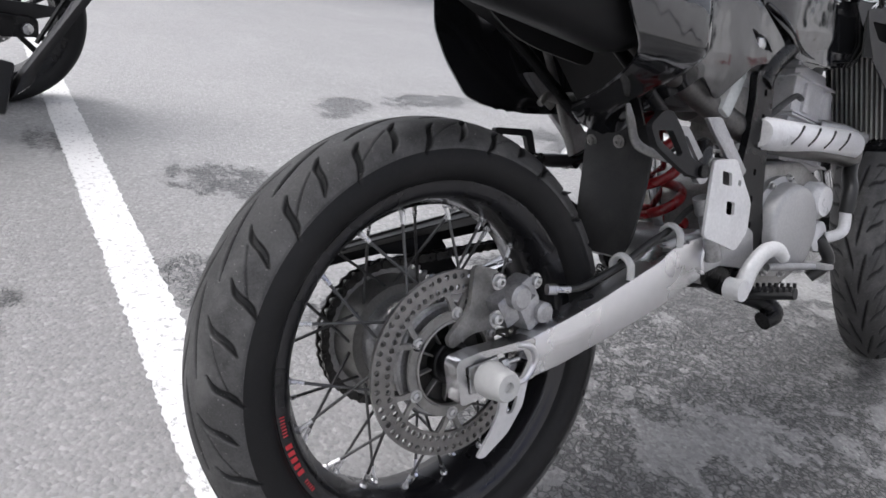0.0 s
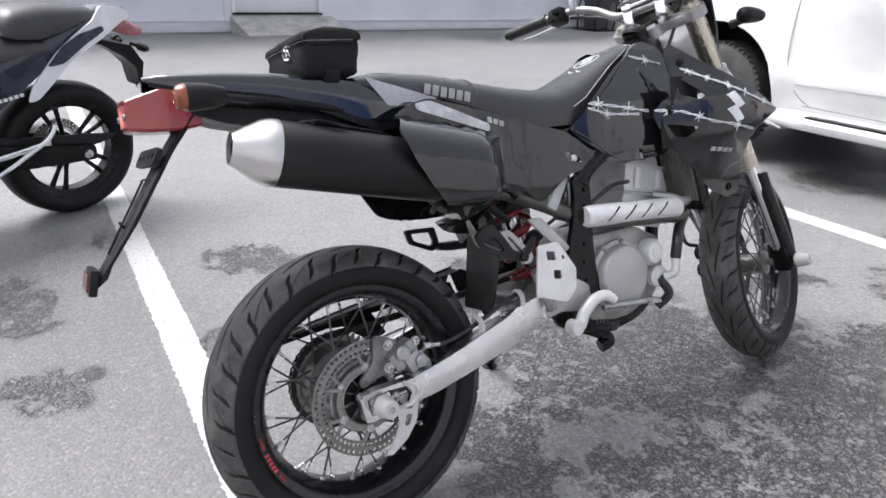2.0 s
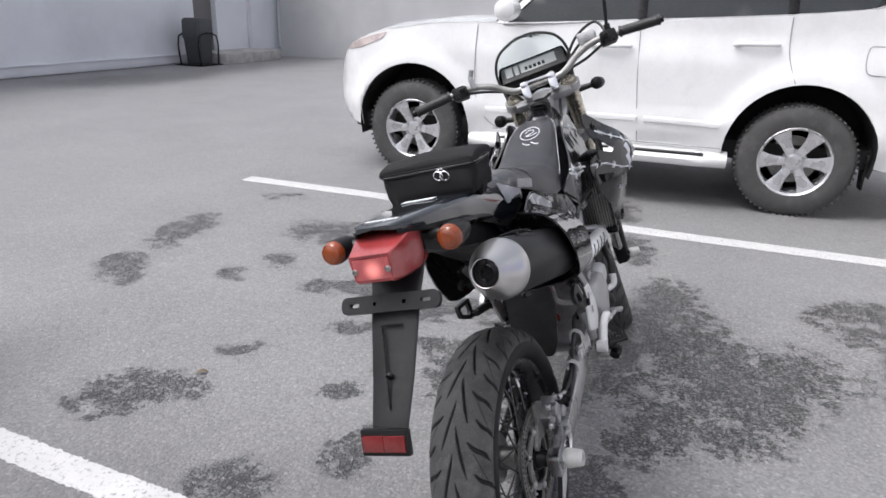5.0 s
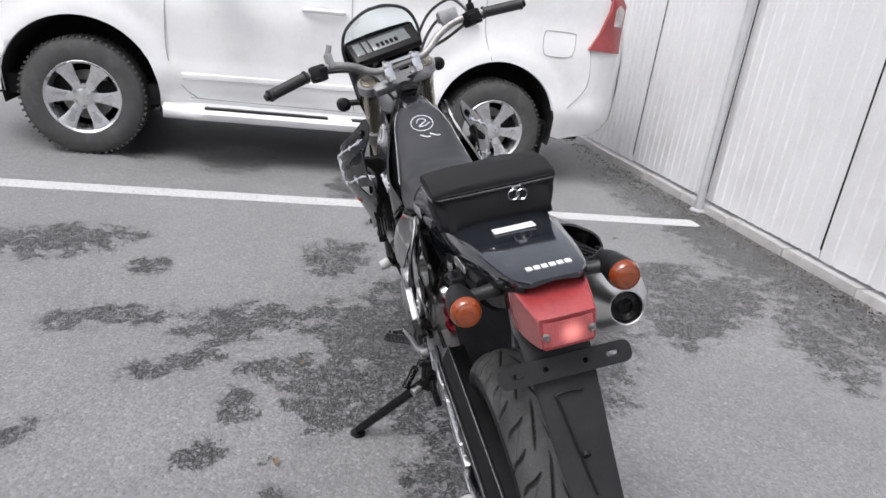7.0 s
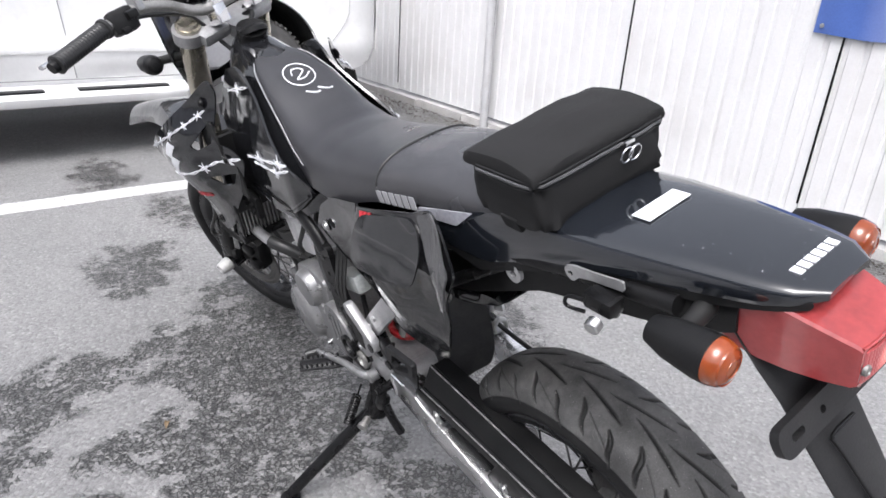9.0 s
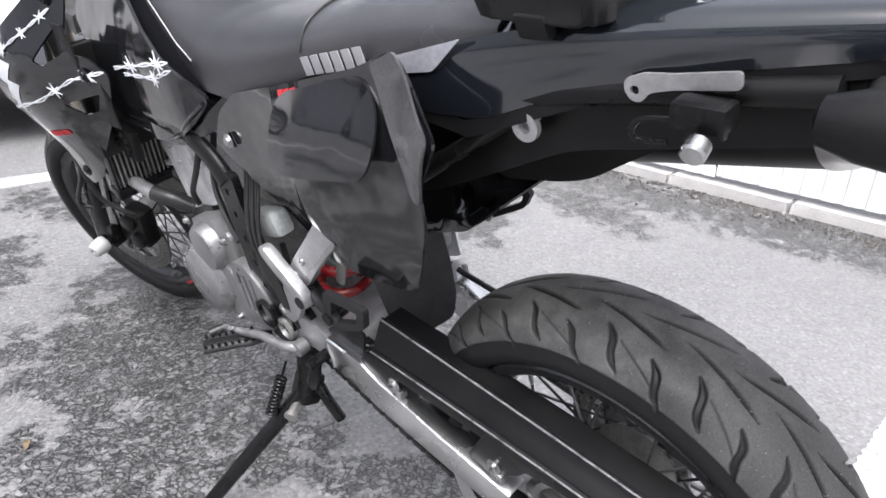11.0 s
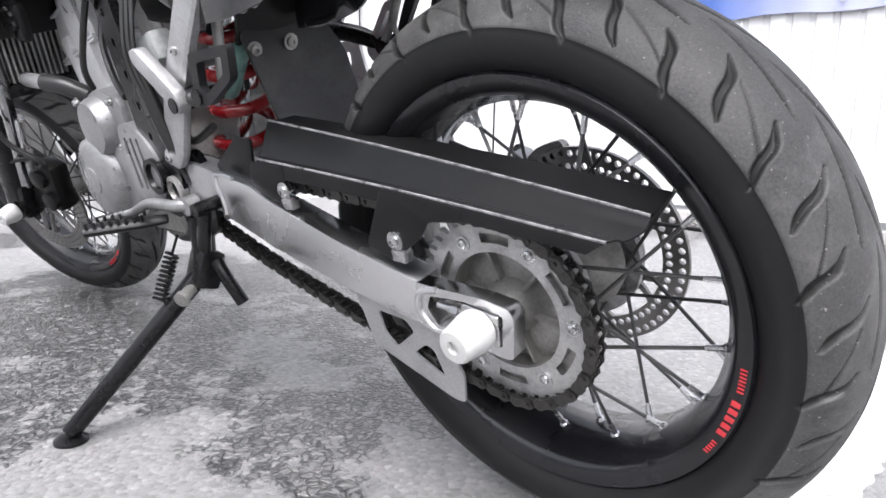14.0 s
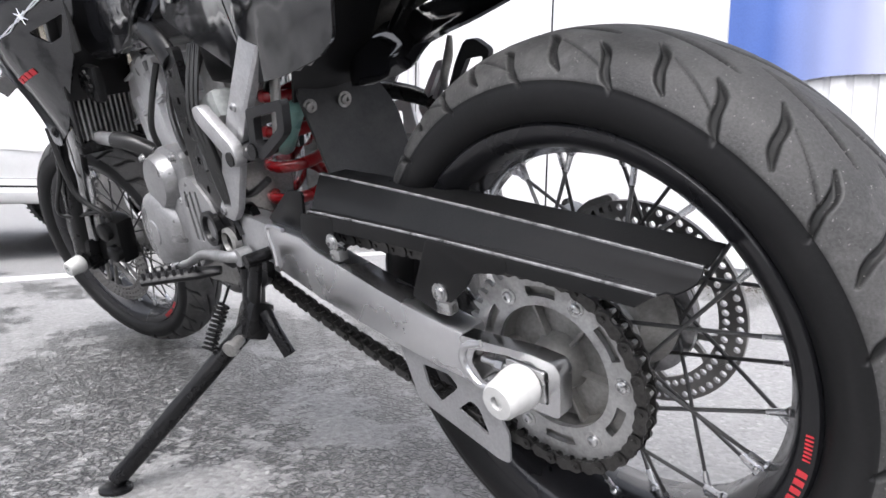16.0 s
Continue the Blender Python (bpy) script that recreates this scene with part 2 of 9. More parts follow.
def thing(name, m, label, category, group="", kind=""):
    e = new(name)
    e.matrix_world = m
    e.empty_display_size = 0.1
    return tagged(e, label, category, group, kind)


def box(bm, c, s, rot=None, bevel=0.0, seg=2):
    g = bmesh.ops.create_cube(bm, size=1.0)["verts"]
    m = Matrix.Translation(c) @ (rot.to_4x4() if rot is not None else Matrix()) @ Matrix.Diagonal((*s, 1))
    bmesh.ops.transform(bm, matrix=m, verts=g)
    if bevel:
        es = {e for v in g for e in v.link_edges}
        bmesh.ops.bevel(bm, geom=list(es), offset=bevel, segments=seg, affect="EDGES", profile=0.6)
    return bm


def solid(bm, faces, thick):
    """Give a skin its thickness, inwards along its vertex normals."""
    bm.normal_update()
    faces = list(faces)
    verts = list(dict.fromkeys(v for f in faces for v in f.verts))
    keep = set(faces)
    inner = {v: bm.verts.new(v.co - v.normal * thick) for v in verts}
    edges = {}
    for f in faces:
        for e in f.edges:
            edges[e] = edges.get(e, 0) + 1
    rim = [e for e, k in edges.items() if k == 1]
    for f in faces:
        bm.faces.new([inner[v] for v in reversed(f.verts)])
    for e in rim:
        f = next(g for g in e.link_faces if g in keep)
        vs = list(f.verts)
        i = next(i for i in range(len(vs)) if {vs[i], vs[(i + 1) % len(vs)]} == set(e.verts))
        a, b = vs[i], vs[(i + 1) % len(vs)]
        bm.faces.new((b, a, inner[a], inner[b]))


def turned(*deg):
    return Euler([radians(a) for a in deg]).to_matrix()


def smooth_line(pts, n=6, closed=False):
    """Catmull-Rom through the points."""
    p = [Vector(q) for q in pts]
    if len(p) < 3:
        return p
    out, k = [], len(p)
    for i in range(k if closed else k - 1):
        a, b, c, d = (p[(i - 1) % k] if closed or i else p[0], p[i], p[(i + 1) % k], p[(i + 2) % k] if closed or i + 2 < k else p[-1])
        for j in range(n):
            t = j / n
            out.append(0.5 * (2 * b + (c - a) * t + (2 * a - 5 * b + 4 * c - d) * t * t + (3 * b - a - 3 * c + d) * t**3))
    if not closed:
        out.append(p[-1])
    return out


def tube(bm, pts, r, seg=10, n=6, closed=False, flat=1.0, up=(0, 0, 1)):
    """A round bar along the points; r may be a list over them; flat squeezes it across."""
    line = smooth_line(pts, n, closed)
    k = len(line)
    rs = [r] * k if isinstance(r, (int, float)) else [float(np.interp(i / max(1, k - 1) * (len(r) - 1), range(len(r)), r)) for i in range(k)]
    rings, side = [], None
    for i, p in enumerate(line):
        d = ((line[(i + 1) % k] if closed or i + 1 < k else p) - (line[i - 1] if closed or i else p)).normalized()
        ref = side if side is not None else (Vector(up) if abs(d.dot(Vector(up))) < 0.95 else Vector((1, 0, 0)))
        a = (ref - d * ref.dot(d)).normalized()
        side, b = a, d.cross(a)
        rings.append([bm.verts.new(p + rs[i] * (math.cos(2 * math.pi * j / seg) * a * flat + math.sin(2 * math.pi * j / seg) * b)) for j in range(seg)])
    for i in range(k if closed else k - 1):
        u, v = rings[i], rings[(i + 1) % k]
        for j in range(seg):
            bm.faces.new((u[j], u[(j + 1) % seg], v[(j + 1) % seg], v[j]))
    if not closed:
        bm.faces.new(rings[0][::-1])
        bm.faces.new(rings[-1])
    return bm


def lathe(bm, prof, seg=32, m=None, closed=False, a0=0.0, a1=360.0, cap=True):
    """Turn (x, r) points about the X axis; m places it."""
    m = m or Matrix()
    full = abs(a1 - a0) > 359.9
    steps = seg if full else seg + 1
    rings = []
    for i in range(steps):
        a = radians(a0 + (a1 - a0) * i / seg)
        rings.append([bm.verts.new(m @ Vector((x, r * math.cos(a), r * math.sin(a)))) for x, r in prof])
    k = len(prof)
    for i in range(seg):
        u, v = rings[i], rings[(i + 1) % steps]
        for j in range(k if closed else k - 1):
            bm.faces.new((u[j], v[j], v[(j + 1) % k], u[(j + 1) % k]))
    if full and not closed and cap:
        for j in (0, k - 1):
            if prof[j][1] > 1e-6:
                bm.faces.new([r[j] for r in rings])
    bmesh.ops.remove_doubles(bm, verts=[v for r in rings for v in r], dist=1e-6)
    return bm


def along(a, b):
    """The pose whose X axis runs from a to b, at a."""
    d = Vector(b) - Vector(a)
    return Matrix.Translation(a) @ d.to_track_quat("X", "Z").to_matrix().to_4x4()


def slab(bm, poly, x0, x1, bevel=0.0, seg=2):
    """A plate: a (y, z) outline between two values of X."""
    a = [bm.verts.new((x0, y, z)) for y, z in poly]
    f = bm.faces.new(a)
    ext = bmesh.ops.extrude_face_region(bm, geom=[f])
    vs = [g for g in ext["geom"] if isinstance(g, bmesh.types.BMVert)]
    bmesh.ops.translate(bm, verts=vs, vec=(x1 - x0, 0, 0))
    if bevel:
        es = {e for v in a + vs for e in v.link_edges}
        bmesh.ops.bevel(bm, geom=list(es), offset=bevel, segments=seg, affect="EDGES", profile=0.6)
    return bm


def inside(p, poly):
    x, y = p
    hit = False
    for i in range(len(poly)):
        (x0, y0), (x1, y1) = poly[i - 1], poly[i]
        if (y0 > y) != (y1 > y) and x < (x1 - x0) * (y - y0) / (y1 - y0) + x0:
            hit = not hit
    return hit


def rounded(poly, r, n=4):
    """An outline with its corners rounded off."""
    out, k = [], len(poly)
    for i in range(k):
        p, a, b = Vector(poly[i]), Vector(poly[i - 1]), Vector(poly[(i + 1) % k])
        da, db = a - p, b - p
        ra = min(r, da.length * 0.45, db.length * 0.45)
        s, e = p + da.normalized() * ra, p + db.normalized() * ra
        for j in range(n + 1):
            t = j / n
            q = s * (1 - t) ** 2 + p * 2 * t * (1 - t) + e * t * t
            out.append((q.x, q.y))
    return out


def panel(bm, poly, depth, thick=0.004, step=0.022, holes=(), place=None, corner=0.012):
    """A curved skin over an outline in two coordinates (u, v): depth(u, v) bends it, place(u, v, d) lays it out (X = d, Y = u, Z = v)."""
    from_place = place or (lambda u, v, d: (d, u, v))
    poly = rounded(poly, corner) if corner else list(poly)
    loops = [poly] + [rounded(h, 0.006, 3) for h in holes]
    pts, edges = [], []
    for lp in loops:
        fine = []
        for i in range(len(lp)):
            a, b = Vector(lp[i]), Vector(lp[(i + 1) % len(lp)])
            k = max(1, int((b - a).length / step))
            fine += [a.lerp(b, j / k) for j in range(k)]
        base = len(pts)
        pts += fine
        edges += [(base + i, base + (i + 1) % len(fine)) for i in range(len(fine))]
    us, vs = [p[0] for p in poly], [p[1] for p in poly]
    u = min(us) + step / 2
    while u < max(us):
        v = min(vs) + step / 2
        while v < max(vs):
            if inside((u, v), poly) and all((Vector((u, v)) - p).length > step * 0.45 for p in pts[: len(pts)] if abs(p.x - u) < step):
                pts.append(Vector((u, v)))
            v += step
        u += step
    from_cdt = delaunay_2d_cdt(pts, edges, [], 0, 1e-6)
    verts, faces = from_cdt[0], from_cdt[2]
    vv = [bm.verts.new(from_place(p.x, p.y, depth(p.x, p.y))) for p in verts]
    made = []
    for f in faces:
        c = sum((verts[i] for i in f), Vector((0, 0))) / len(f)
        if inside(c, poly) and not any(inside(c, h) for h in loops[1:]):
            made.append(bm.faces.new([vv[i] for i in f]))
    bmesh.ops.delete(bm, geom=[v for v in vv if not v.link_faces], context="VERTS")
    bmesh.ops.recalc_face_normals(bm, faces=made)
    solid(bm, made, thick)
    return bm


def loft(bm, rings, caps=True):
    """Skin over rings of equal count."""
    rs = [[bm.verts.new(p) for p in r] for r in rings]
    k = len(rs[0])
    for a, b in zip(rs, rs[1:]):
        for j in range(k):
            bm.faces.new((a[j], a[(j + 1) % k], b[(j + 1) % k], b[j]))
    if caps:
        bm.faces.new(rs[0][::-1])
        bm.faces.new(rs[-1])
    return bm


def bolt(bm, c, r=0.006, h=0.005, axis=(-1, 0, 0)):
    """A washer and a domed head with a socket, along an axis."""
    m = along(c, Vector(c) + Vector(axis))
    lathe(bm, [(0, r * 1.5), (h * 0.25, r * 1.5), (h * 0.25, r), (h * 0.8, r * 0.95), (h, r * 0.7), (h, r * 0.4), (h * 0.5, r * 0.4), (h * 0.5, 0.0)], 12, m)
    return bm


def bar_marks(bm, at, du, dv, n, w, gap, h, thick=0.0006):
    """A row of plain bars in place of lettering: at the start, du along, dv up."""
    du, dv = Vector(du).normalized(), Vector(dv).normalized()
    nrm = du.cross(dv)
    for i in range(n):
        c = Vector(at) + du * (i * (w + gap) + w / 2)
        rot = Matrix((du, dv, nrm)).transposed()
        box(bm, c, (w, h, thick * 2), rot)
    return bm


def sm(a, b, x):
    t = max(0.0, min(1.0, (x - a) / (b - a)))
    return t * t * (3 - 2 * t)


def plate(bm, poly, x0, x1, holes=()):
    """A flat plate between two values of X with its outline and holes in (y, z)."""
    loops = [list(poly)] + [rounded(h, 0.004, 3) for h in holes]
    pts, edges = [], []
    for lp in loops:
        base = len(pts)
        pts += [Vector(p) for p in lp]
        edges += [(base + i, base + (i + 1) % len(lp)) for i in range(len(lp))]
    verts, _, tris, *_ = delaunay_2d_cdt(pts, edges, [], 0, 1e-6)
    vv = [bm.verts.new((x0, p.x, p.y)) for p in verts]
    made = []
    for f in tris:
        c = sum((verts[i] for i in f), Vector((0, 0))) / len(f)
        if inside(c, loops[0]) and not any(inside(c, h) for h in loops[1:]):
            made.append(bm.faces.new([vv[i] for i in f]))
    bmesh.ops.delete(bm, geom=[v for v in vv if not v.link_faces], context="VERTS")
    ext = bmesh.ops.extrude_face_region(bm, geom=made)
    bmesh.ops.translate(bm, verts=[g for g in ext["geom"] if isinstance(g, bmesh.types.BMVert)], vec=(x1 - x0, 0, 0))
    return bm


# ---- ground ----
# damp patches on the asphalt
PUDDLES = []


def damp(x, y, length, width, turn, strength):
    """One dark wet patch: its middle, half length, half width, turn in degrees and strength."""
    PUDDLES.append((x, y, length, width, turn, strength))


damp(-1.59, 2.17, 0.35, 0.21, 22, 1)
damp(-1.70, 1.60, 0.12, 0.09, 131, 1)
damp(-1.81, 1.34, 0.10, 0.07, 125, 1)
damp(-1.16, 1.39, 0.23, 0.11, 15, 1)
damp(-1.12, 1.87, 0.11, 0.09, 61, 0.8)
damp(-0.66, 1.38, 0.25, 0.15, 18, 1)
damp(-0.89, 1.03, 0.15, 0.07, 12, 1)
damp(-0.55, 1.03, 0.13, 0.06, 13, 0.8)
damp(-0.27, 1.31, 0.27, 0.14, 87, 1)
damp(-0.33, 0.86, 0.24, 0.16, 100, 1)
damp(-0.66, 0.78, 0.11, 0.045, 95, 0.9)
damp(-0.55, 0.25, 0.12, 0.09, 105, 1)
damp(-0.12, 0.42, 0.09, 0.06, 84, 0.9)
damp(1.15, 2.06, 0.25, 0.12, 31, 0.9)
damp(1.46, 1.94, 0.39, 0.15, 24, 1)
damp(0.69, 1.15, 0.41, 0.23, 52, 1)
damp(1.62, 1.63, 0.52, 0.22, 27, 1)
damp(1.35, 1.33, 0.27, 0.12, 28, 1)
damp(0.60, 0.75, 0.14, 0.07, 18, 0.8)
damp(-0.84, 3.95, 0.40, 0.24, 80, 1)
damp(-0.32, 2.10, 0.13, 0.09, 36, 0.7)
damp(-2.40, 2.73, 0.17, 0.09, 28, 0.6)
damp(-1.46, 3.96, 0.21, 0.15, 69, 0.6)
damp(-0.54, 0.49, 0.04, 0.03, 9, 0.9)
damp(-0.26, 2.04, 0.19, 0.15, 126, 1)
damp(-0.17, 2.23, 0.14, 0.09, 158, 0.8)
damp(-0.02, 0.45, 0.15, 0.12, 42, 1)
damp(-0.15, 1.27, 0.24, 0.20, 84, 1)
damp(-0.08, 0.74, 0.15, 0.13, 155, 0.85)
damp(-0.78, 1.09, 0.09, 0.06, 135, 0.8)
damp(-0.44, 1.03, 0.04, 0.03, 88, 0.9)
damp(-1.42, 0.26, 0.20, 0.15, 17, 1)
damp(-1.44, -0.59, 0.22, 0.13, 10, 1)
damp(-0.83, -0.55, 0.13, 0.08, 40, 1)
damp(-0.77, -0.02, 0.13, 0.09, 163, 1)
damp(0.43, 1.42, 0.38, 0.22, 93, 1)
damp(0.00, 1.06, 0.36, 0.24, 65, 1)
damp(0.03, 1.49, 0.32, 0.20, 81, 1)
damp(0.14, 0.41, 0.15, 0.11, 113, 1)
damp(-0.06, 3.37, 0.27, 0.13, 82, 0.9)
damp(0.37, 0.82, 0.24, 0.15, 71, 0.9)
damp(0.34, 1.91, 0.26, 0.15, 89, 1)
damp(-2.37, 1.16, 0.22, 0.13, 135, 0.9)
damp(-1.94, -0.18, 0.12, 0.09, 4, 0.8)
damp(-1.25, 0.70, 0.10, 0.05, 20, 0.9)
damp(-0.75, 0.52, 0.08, 0.05, 40, 0.9)
damp(0.13, 2.60, 0.27, 0.13, 95, 0.8)
damp(-8.99, 8.26, 1.49, 0.84, 80, 0.7)
damp(-2.52, 1.83, 0.32, 0.14, 105, 0.8)
damp(-1.84, 2.12, 0.20, 0.10, 111, 0.7)
damp(-0.11, 0.27, 0.06, 0.04, 115, 0.8)
damp(0.28, 0.67, 0.12, 0.10, 120, 0.85)
damp(2.40, 2.60, 1.90, 0.34, 90, 1)
damp(2.42, 0.30, 1.60, 0.28, 92, 0.95)
damp(2.35, -1.00, 0.80, 0.28, 85, 0.9)
damp(1.95, 1.20, 0.40, 0.14, 70, 0.9)


def asphalt():
    m = bpy.data.materials.new("old_damp_asphalt")
    m.use_nodes = True
    nt, n, l = links(m)
    b = n["Principled BSDF"]
    b.inputs["Specular IOR Level"].default_value = 0.9
    tc = n.new("ShaderNodeTexCoord")

    def noise_at(scale, detail=4, rough=0.55, src=None):
        k = n.new("ShaderNodeTexNoise")
        k.inputs["Scale"].default_value, k.inputs["Detail"].default_value, k.inputs["Roughness"].default_value = scale, detail, rough
        l.new(src or tc.outputs["Object"], k.inputs["Vector"])
        return k

    def math_(op, a, c, d=None):
        k = n.new("ShaderNodeMath")
        k.operation = op
        for i, v in enumerate((a, c, d)):
            if v is None:
                continue
            if isinstance(v, (int, float)):
                k.inputs[i].default_value = v
            else:
                l.new(v, k.inputs[i])
        return k.outputs[0]

    def ramp_(src, lo, hi, a=0.0, c=1.0):
        k = n.new("ShaderNodeMapRange")
        k.interpolation_type = "SMOOTHSTEP"
        for name, v in (("From Min", lo), ("From Max", hi), ("To Min", a), ("To Max", c)):
            k.inputs[name].default_value = v
        l.new(src, k.inputs[0])
        return k.outputs[0]

    # stones in the binder
    stones = n.new("ShaderNodeTexVoronoi")
    stones.inputs["Scale"].default_value = 115
    l.new(tc.outputs["Object"], stones.inputs["Vector"])
    grit = noise_at(420, 3, 0.7)
    drift = noise_at(1.3, 5, 0.6)
    mid = noise_at(9, 4, 0.6)
    patches = n.new("ShaderNodeAttribute")
    patches.attribute_name = "damp"
    total = patches.outputs["Fac"]
    # water stays between the stones, so the edge breaks up grain by grain
    sp = n.new("ShaderNodeSeparateColor")
    l.new(stones.outputs["Color"], sp.inputs[0])
    shift = noise_at(40, 2, 0.5)
    jog = n.new("ShaderNodeVectorMath")
    jog.operation = "MULTIPLY_ADD"
    l.new(shift.outputs["Color"], jog.inputs[0])
    jog.inputs[1].default_value = (0.022, 0.022, 0.022)
    l.new(tc.outputs["Object"], jog.inputs[2])
    coarse = n.new("ShaderNodeTexVoronoi")
    coarse.inputs["Scale"].default_value = 78
    l.new(jog.outputs[0], coarse.inputs["Vector"])
    sc = n.new("ShaderNodeSeparateColor")
    l.new(coarse.outputs["Color"], sc.inputs[0])
    clump = noise_at(12, 6, 0.62)
    rag = math_("MULTIPLY_ADD", sc.outputs[0], 0.50, math_("MULTIPLY_ADD", grit.outputs["Fac"], 0.20, math_("MULTIPLY_ADD", clump.outputs["Fac"], 4.00, math_("MULTIPLY", mid.outputs["Fac"], 1.30))))
    wet = math_("MULTIPLY", ramp_(total, 0.02, 0.30), ramp_(math_("ADD", math_("MULTIPLY", total, 0.80), math_("SUBTRACT", rag, 2.92)), 0.34, 0.43))
    # the tallest stones stand dry out of the water
    proud = n.new("ShaderNodeTexVoronoi")
    proud.inputs["Scale"].default_value = 62
    l.new(jog.outputs[0], proud.inputs["Vector"])
    spr = n.new("ShaderNodeSeparateColor")
    l.new(proud.outputs["Color"], spr.inputs[0])
    dry_top = math_("MULTIPLY", ramp_(spr.outputs[0], 0.66, 0.78), ramp_(proud.outputs["Distance"], 0.62, 0.30))
    wet = math_("MULTIPLY", wet, math_("SUBTRACT", 1.0, math_("MULTIPLY", dry_top, 0.85)))
    dryc = n.new("ShaderNodeValToRGB")
    dryc.color_ramp.elements[0].position, dryc.color_ramp.elements[1].position = 0.24, 0.78
    dryc.color_ramp.elements[0].color, dryc.color_ramp.elements[1].color = (0.112, 0.111, 0.113, 1), (0.268, 0.266, 0.265, 1)
    tone = math_("MULTIPLY_ADD", grit.outputs["Fac"], 0.24, math_("MULTIPLY_ADD", drift.outputs["Fac"], 0.36, math_("MULTIPLY_ADD", mid.outputs["Fac"], 0.14, math_("MULTIPLY", sp.outputs[2], 0.26))))
    l.new(tone, dryc.inputs[0])
    # a few pale and dark stones show in the dry binder
    speck = n.new("ShaderNodeMix")
    speck.data_type = "RGBA"
    l.new(ramp_(sp.outputs[0], 0.84, 0.97, 0.0, 0.36), speck.inputs["Factor"])
    l.new(dryc.outputs[0], speck.inputs["A"])
    speck.inputs["B"].default_value = (0.40, 0.395, 0.385, 1)
    pits = n.new("ShaderNodeMix")
    pits.data_type = "RGBA"
    l.new(math_("MULTIPLY", ramp_(sp.outputs[1], 0.86, 0.95, 0.0, 0.5), ramp_(clump.outputs["Fac"], 0.38, 0.58)), pits.inputs["Factor"])
    l.new(speck.outputs["Result"], pits.inputs["A"])
    pits.inputs["B"].default_value = (0.11, 0.108, 0.106, 1)
    # damp stones keep tones of their own, with dark gaps between them
    gaps = n.new("ShaderNodeTexVoronoi")
    gaps.feature = "DISTANCE_TO_EDGE"
    gaps.inputs["Scale"].default_value = 78
    l.new(jog.outputs[0], gaps.inputs["Vector"])
    top = ramp_(gaps.outputs["Distance"], 0.03, 0.22)
    wetc = n.new("ShaderNodeValToRGB")
    wetc.color_ramp.elements[0].color, wetc.color_ramp.elements[1].color = (0.012, 0.012, 0.0125, 1), (0.175, 0.173, 0.170, 1)
    l.new(math_("MULTIPLY", top, math_("MULTIPLY_ADD", sc.outputs[1], 0.70, math_("MULTIPLY", drift.outputs["Fac"], 0.42))), wetc.inputs[0])
    dark = n.new("ShaderNodeMix")
    dark.data_type = "RGBA"
    l.new(wet, dark.inputs["Factor"])
    film_at, filmed = n.new("ShaderNodeAttribute"), n.new("ShaderNodeMix")
    film_at.attribute_name, filmed.data_type, filmed.blend_type = "film", "RGBA", "MULTIPLY"
    l.new(math_("MULTIPLY", ramp_(math_("MULTIPLY_ADD", mid.outputs["Fac"], 0.5, math_("MULTIPLY", film_at.outputs["Fac"], 0.62)), 0.44, 0.70), 0.16), filmed.inputs["Factor"])
    l.new(pits.outputs["Result"], filmed.inputs["A"])
    filmed.inputs["B"].default_value = (0.66, 0.655, 0.65, 1)
    darker_at, darkened = n.new("ShaderNodeAttribute"), n.new("ShaderNodeMix")
    darker_at.attribute_name, darkened.data_type, darkened.blend_type = "old", "RGBA", "MULTIPLY"
    l.new(math_("MULTIPLY", darker_at.outputs["Fac"], math_("MULTIPLY_ADD", mid.outputs["Fac"], 0.9, 0.35)), darkened.inputs["Factor"])
    l.new(filmed.outputs["Result"], darkened.inputs["A"])
    darkened.inputs["B"].default_value = (0.66, 0.655, 0.65, 1)
    l.new(darkened.outputs["Result"], dark.inputs["A"])
    l.new(wetc.outputs[0], dark.inputs["B"])
    l.new(dark.outputs["Result"], b.inputs["Base Color"])
    rough = math_("SUBTRACT", 0.56, math_("MULTIPLY", wet, 0.20))
    l.new(rough, b.inputs["Roughness"])
    bp = n.new("ShaderNodeBump")
    bp.inputs["Strength"].default_value, bp.inputs["Distance"].default_value = 0.8, 0.006
    fine = math_("MULTIPLY_ADD", stones.outputs["Distance"], -0.40, math_("MULTIPLY", grit.outputs["Fac"], 0.28))
    height = math_("MULTIPLY_ADD", math_("MULTIPLY", top, wet), 0.55, fine)
    l.new(height, bp.inputs["Height"])
    l.new(bp.outputs[0], b.inputs["Normal"])
    return m


def worn_paint(name, col=(0.50, 0.50, 0.495), under=(0.24, 0.24, 0.24), worn=0.545):
    """Road paint with chips through to the asphalt."""
    m = mat(name, col, 0.6, 0, 0.05, 8, 260, 0.3)
    nt, n, l = links(m)
    b = n["Principled BSDF"]
    src = b.inputs["Base Color"].links[0].from_socket
    tc = n["Texture Coordinate"]
    chips, mr, mx = n.new("ShaderNodeTexNoise"), n.new("ShaderNodeMapRange"), n.new("ShaderNodeMix")
    chips.inputs["Scale"].default_value, chips.inputs["Detail"].default_value, chips.inputs["Roughness"].default_value = 60, 7, 0.8
    l.new(tc.outputs["Object"], chips.inputs["Vector"])
    mr.inputs["From Min"].default_value, mr.inputs["From Max"].default_value = worn, worn + 0.06
    l.new(chips.outputs["Fac"], mr.inputs[0])
    mx.data_type = "RGBA"
    l.new(mr.outputs[0], mx.inputs["Factor"])
    l.new(src, mx.inputs["A"])
    mx.inputs["B"].default_value = (*under, 1)
    l.new(mx.outputs["Result"], b.inputs["Base Color"])
    return m


ASPHALT, LINE_PAINT = asphalt(), worn_paint("worn_white_road_paint")


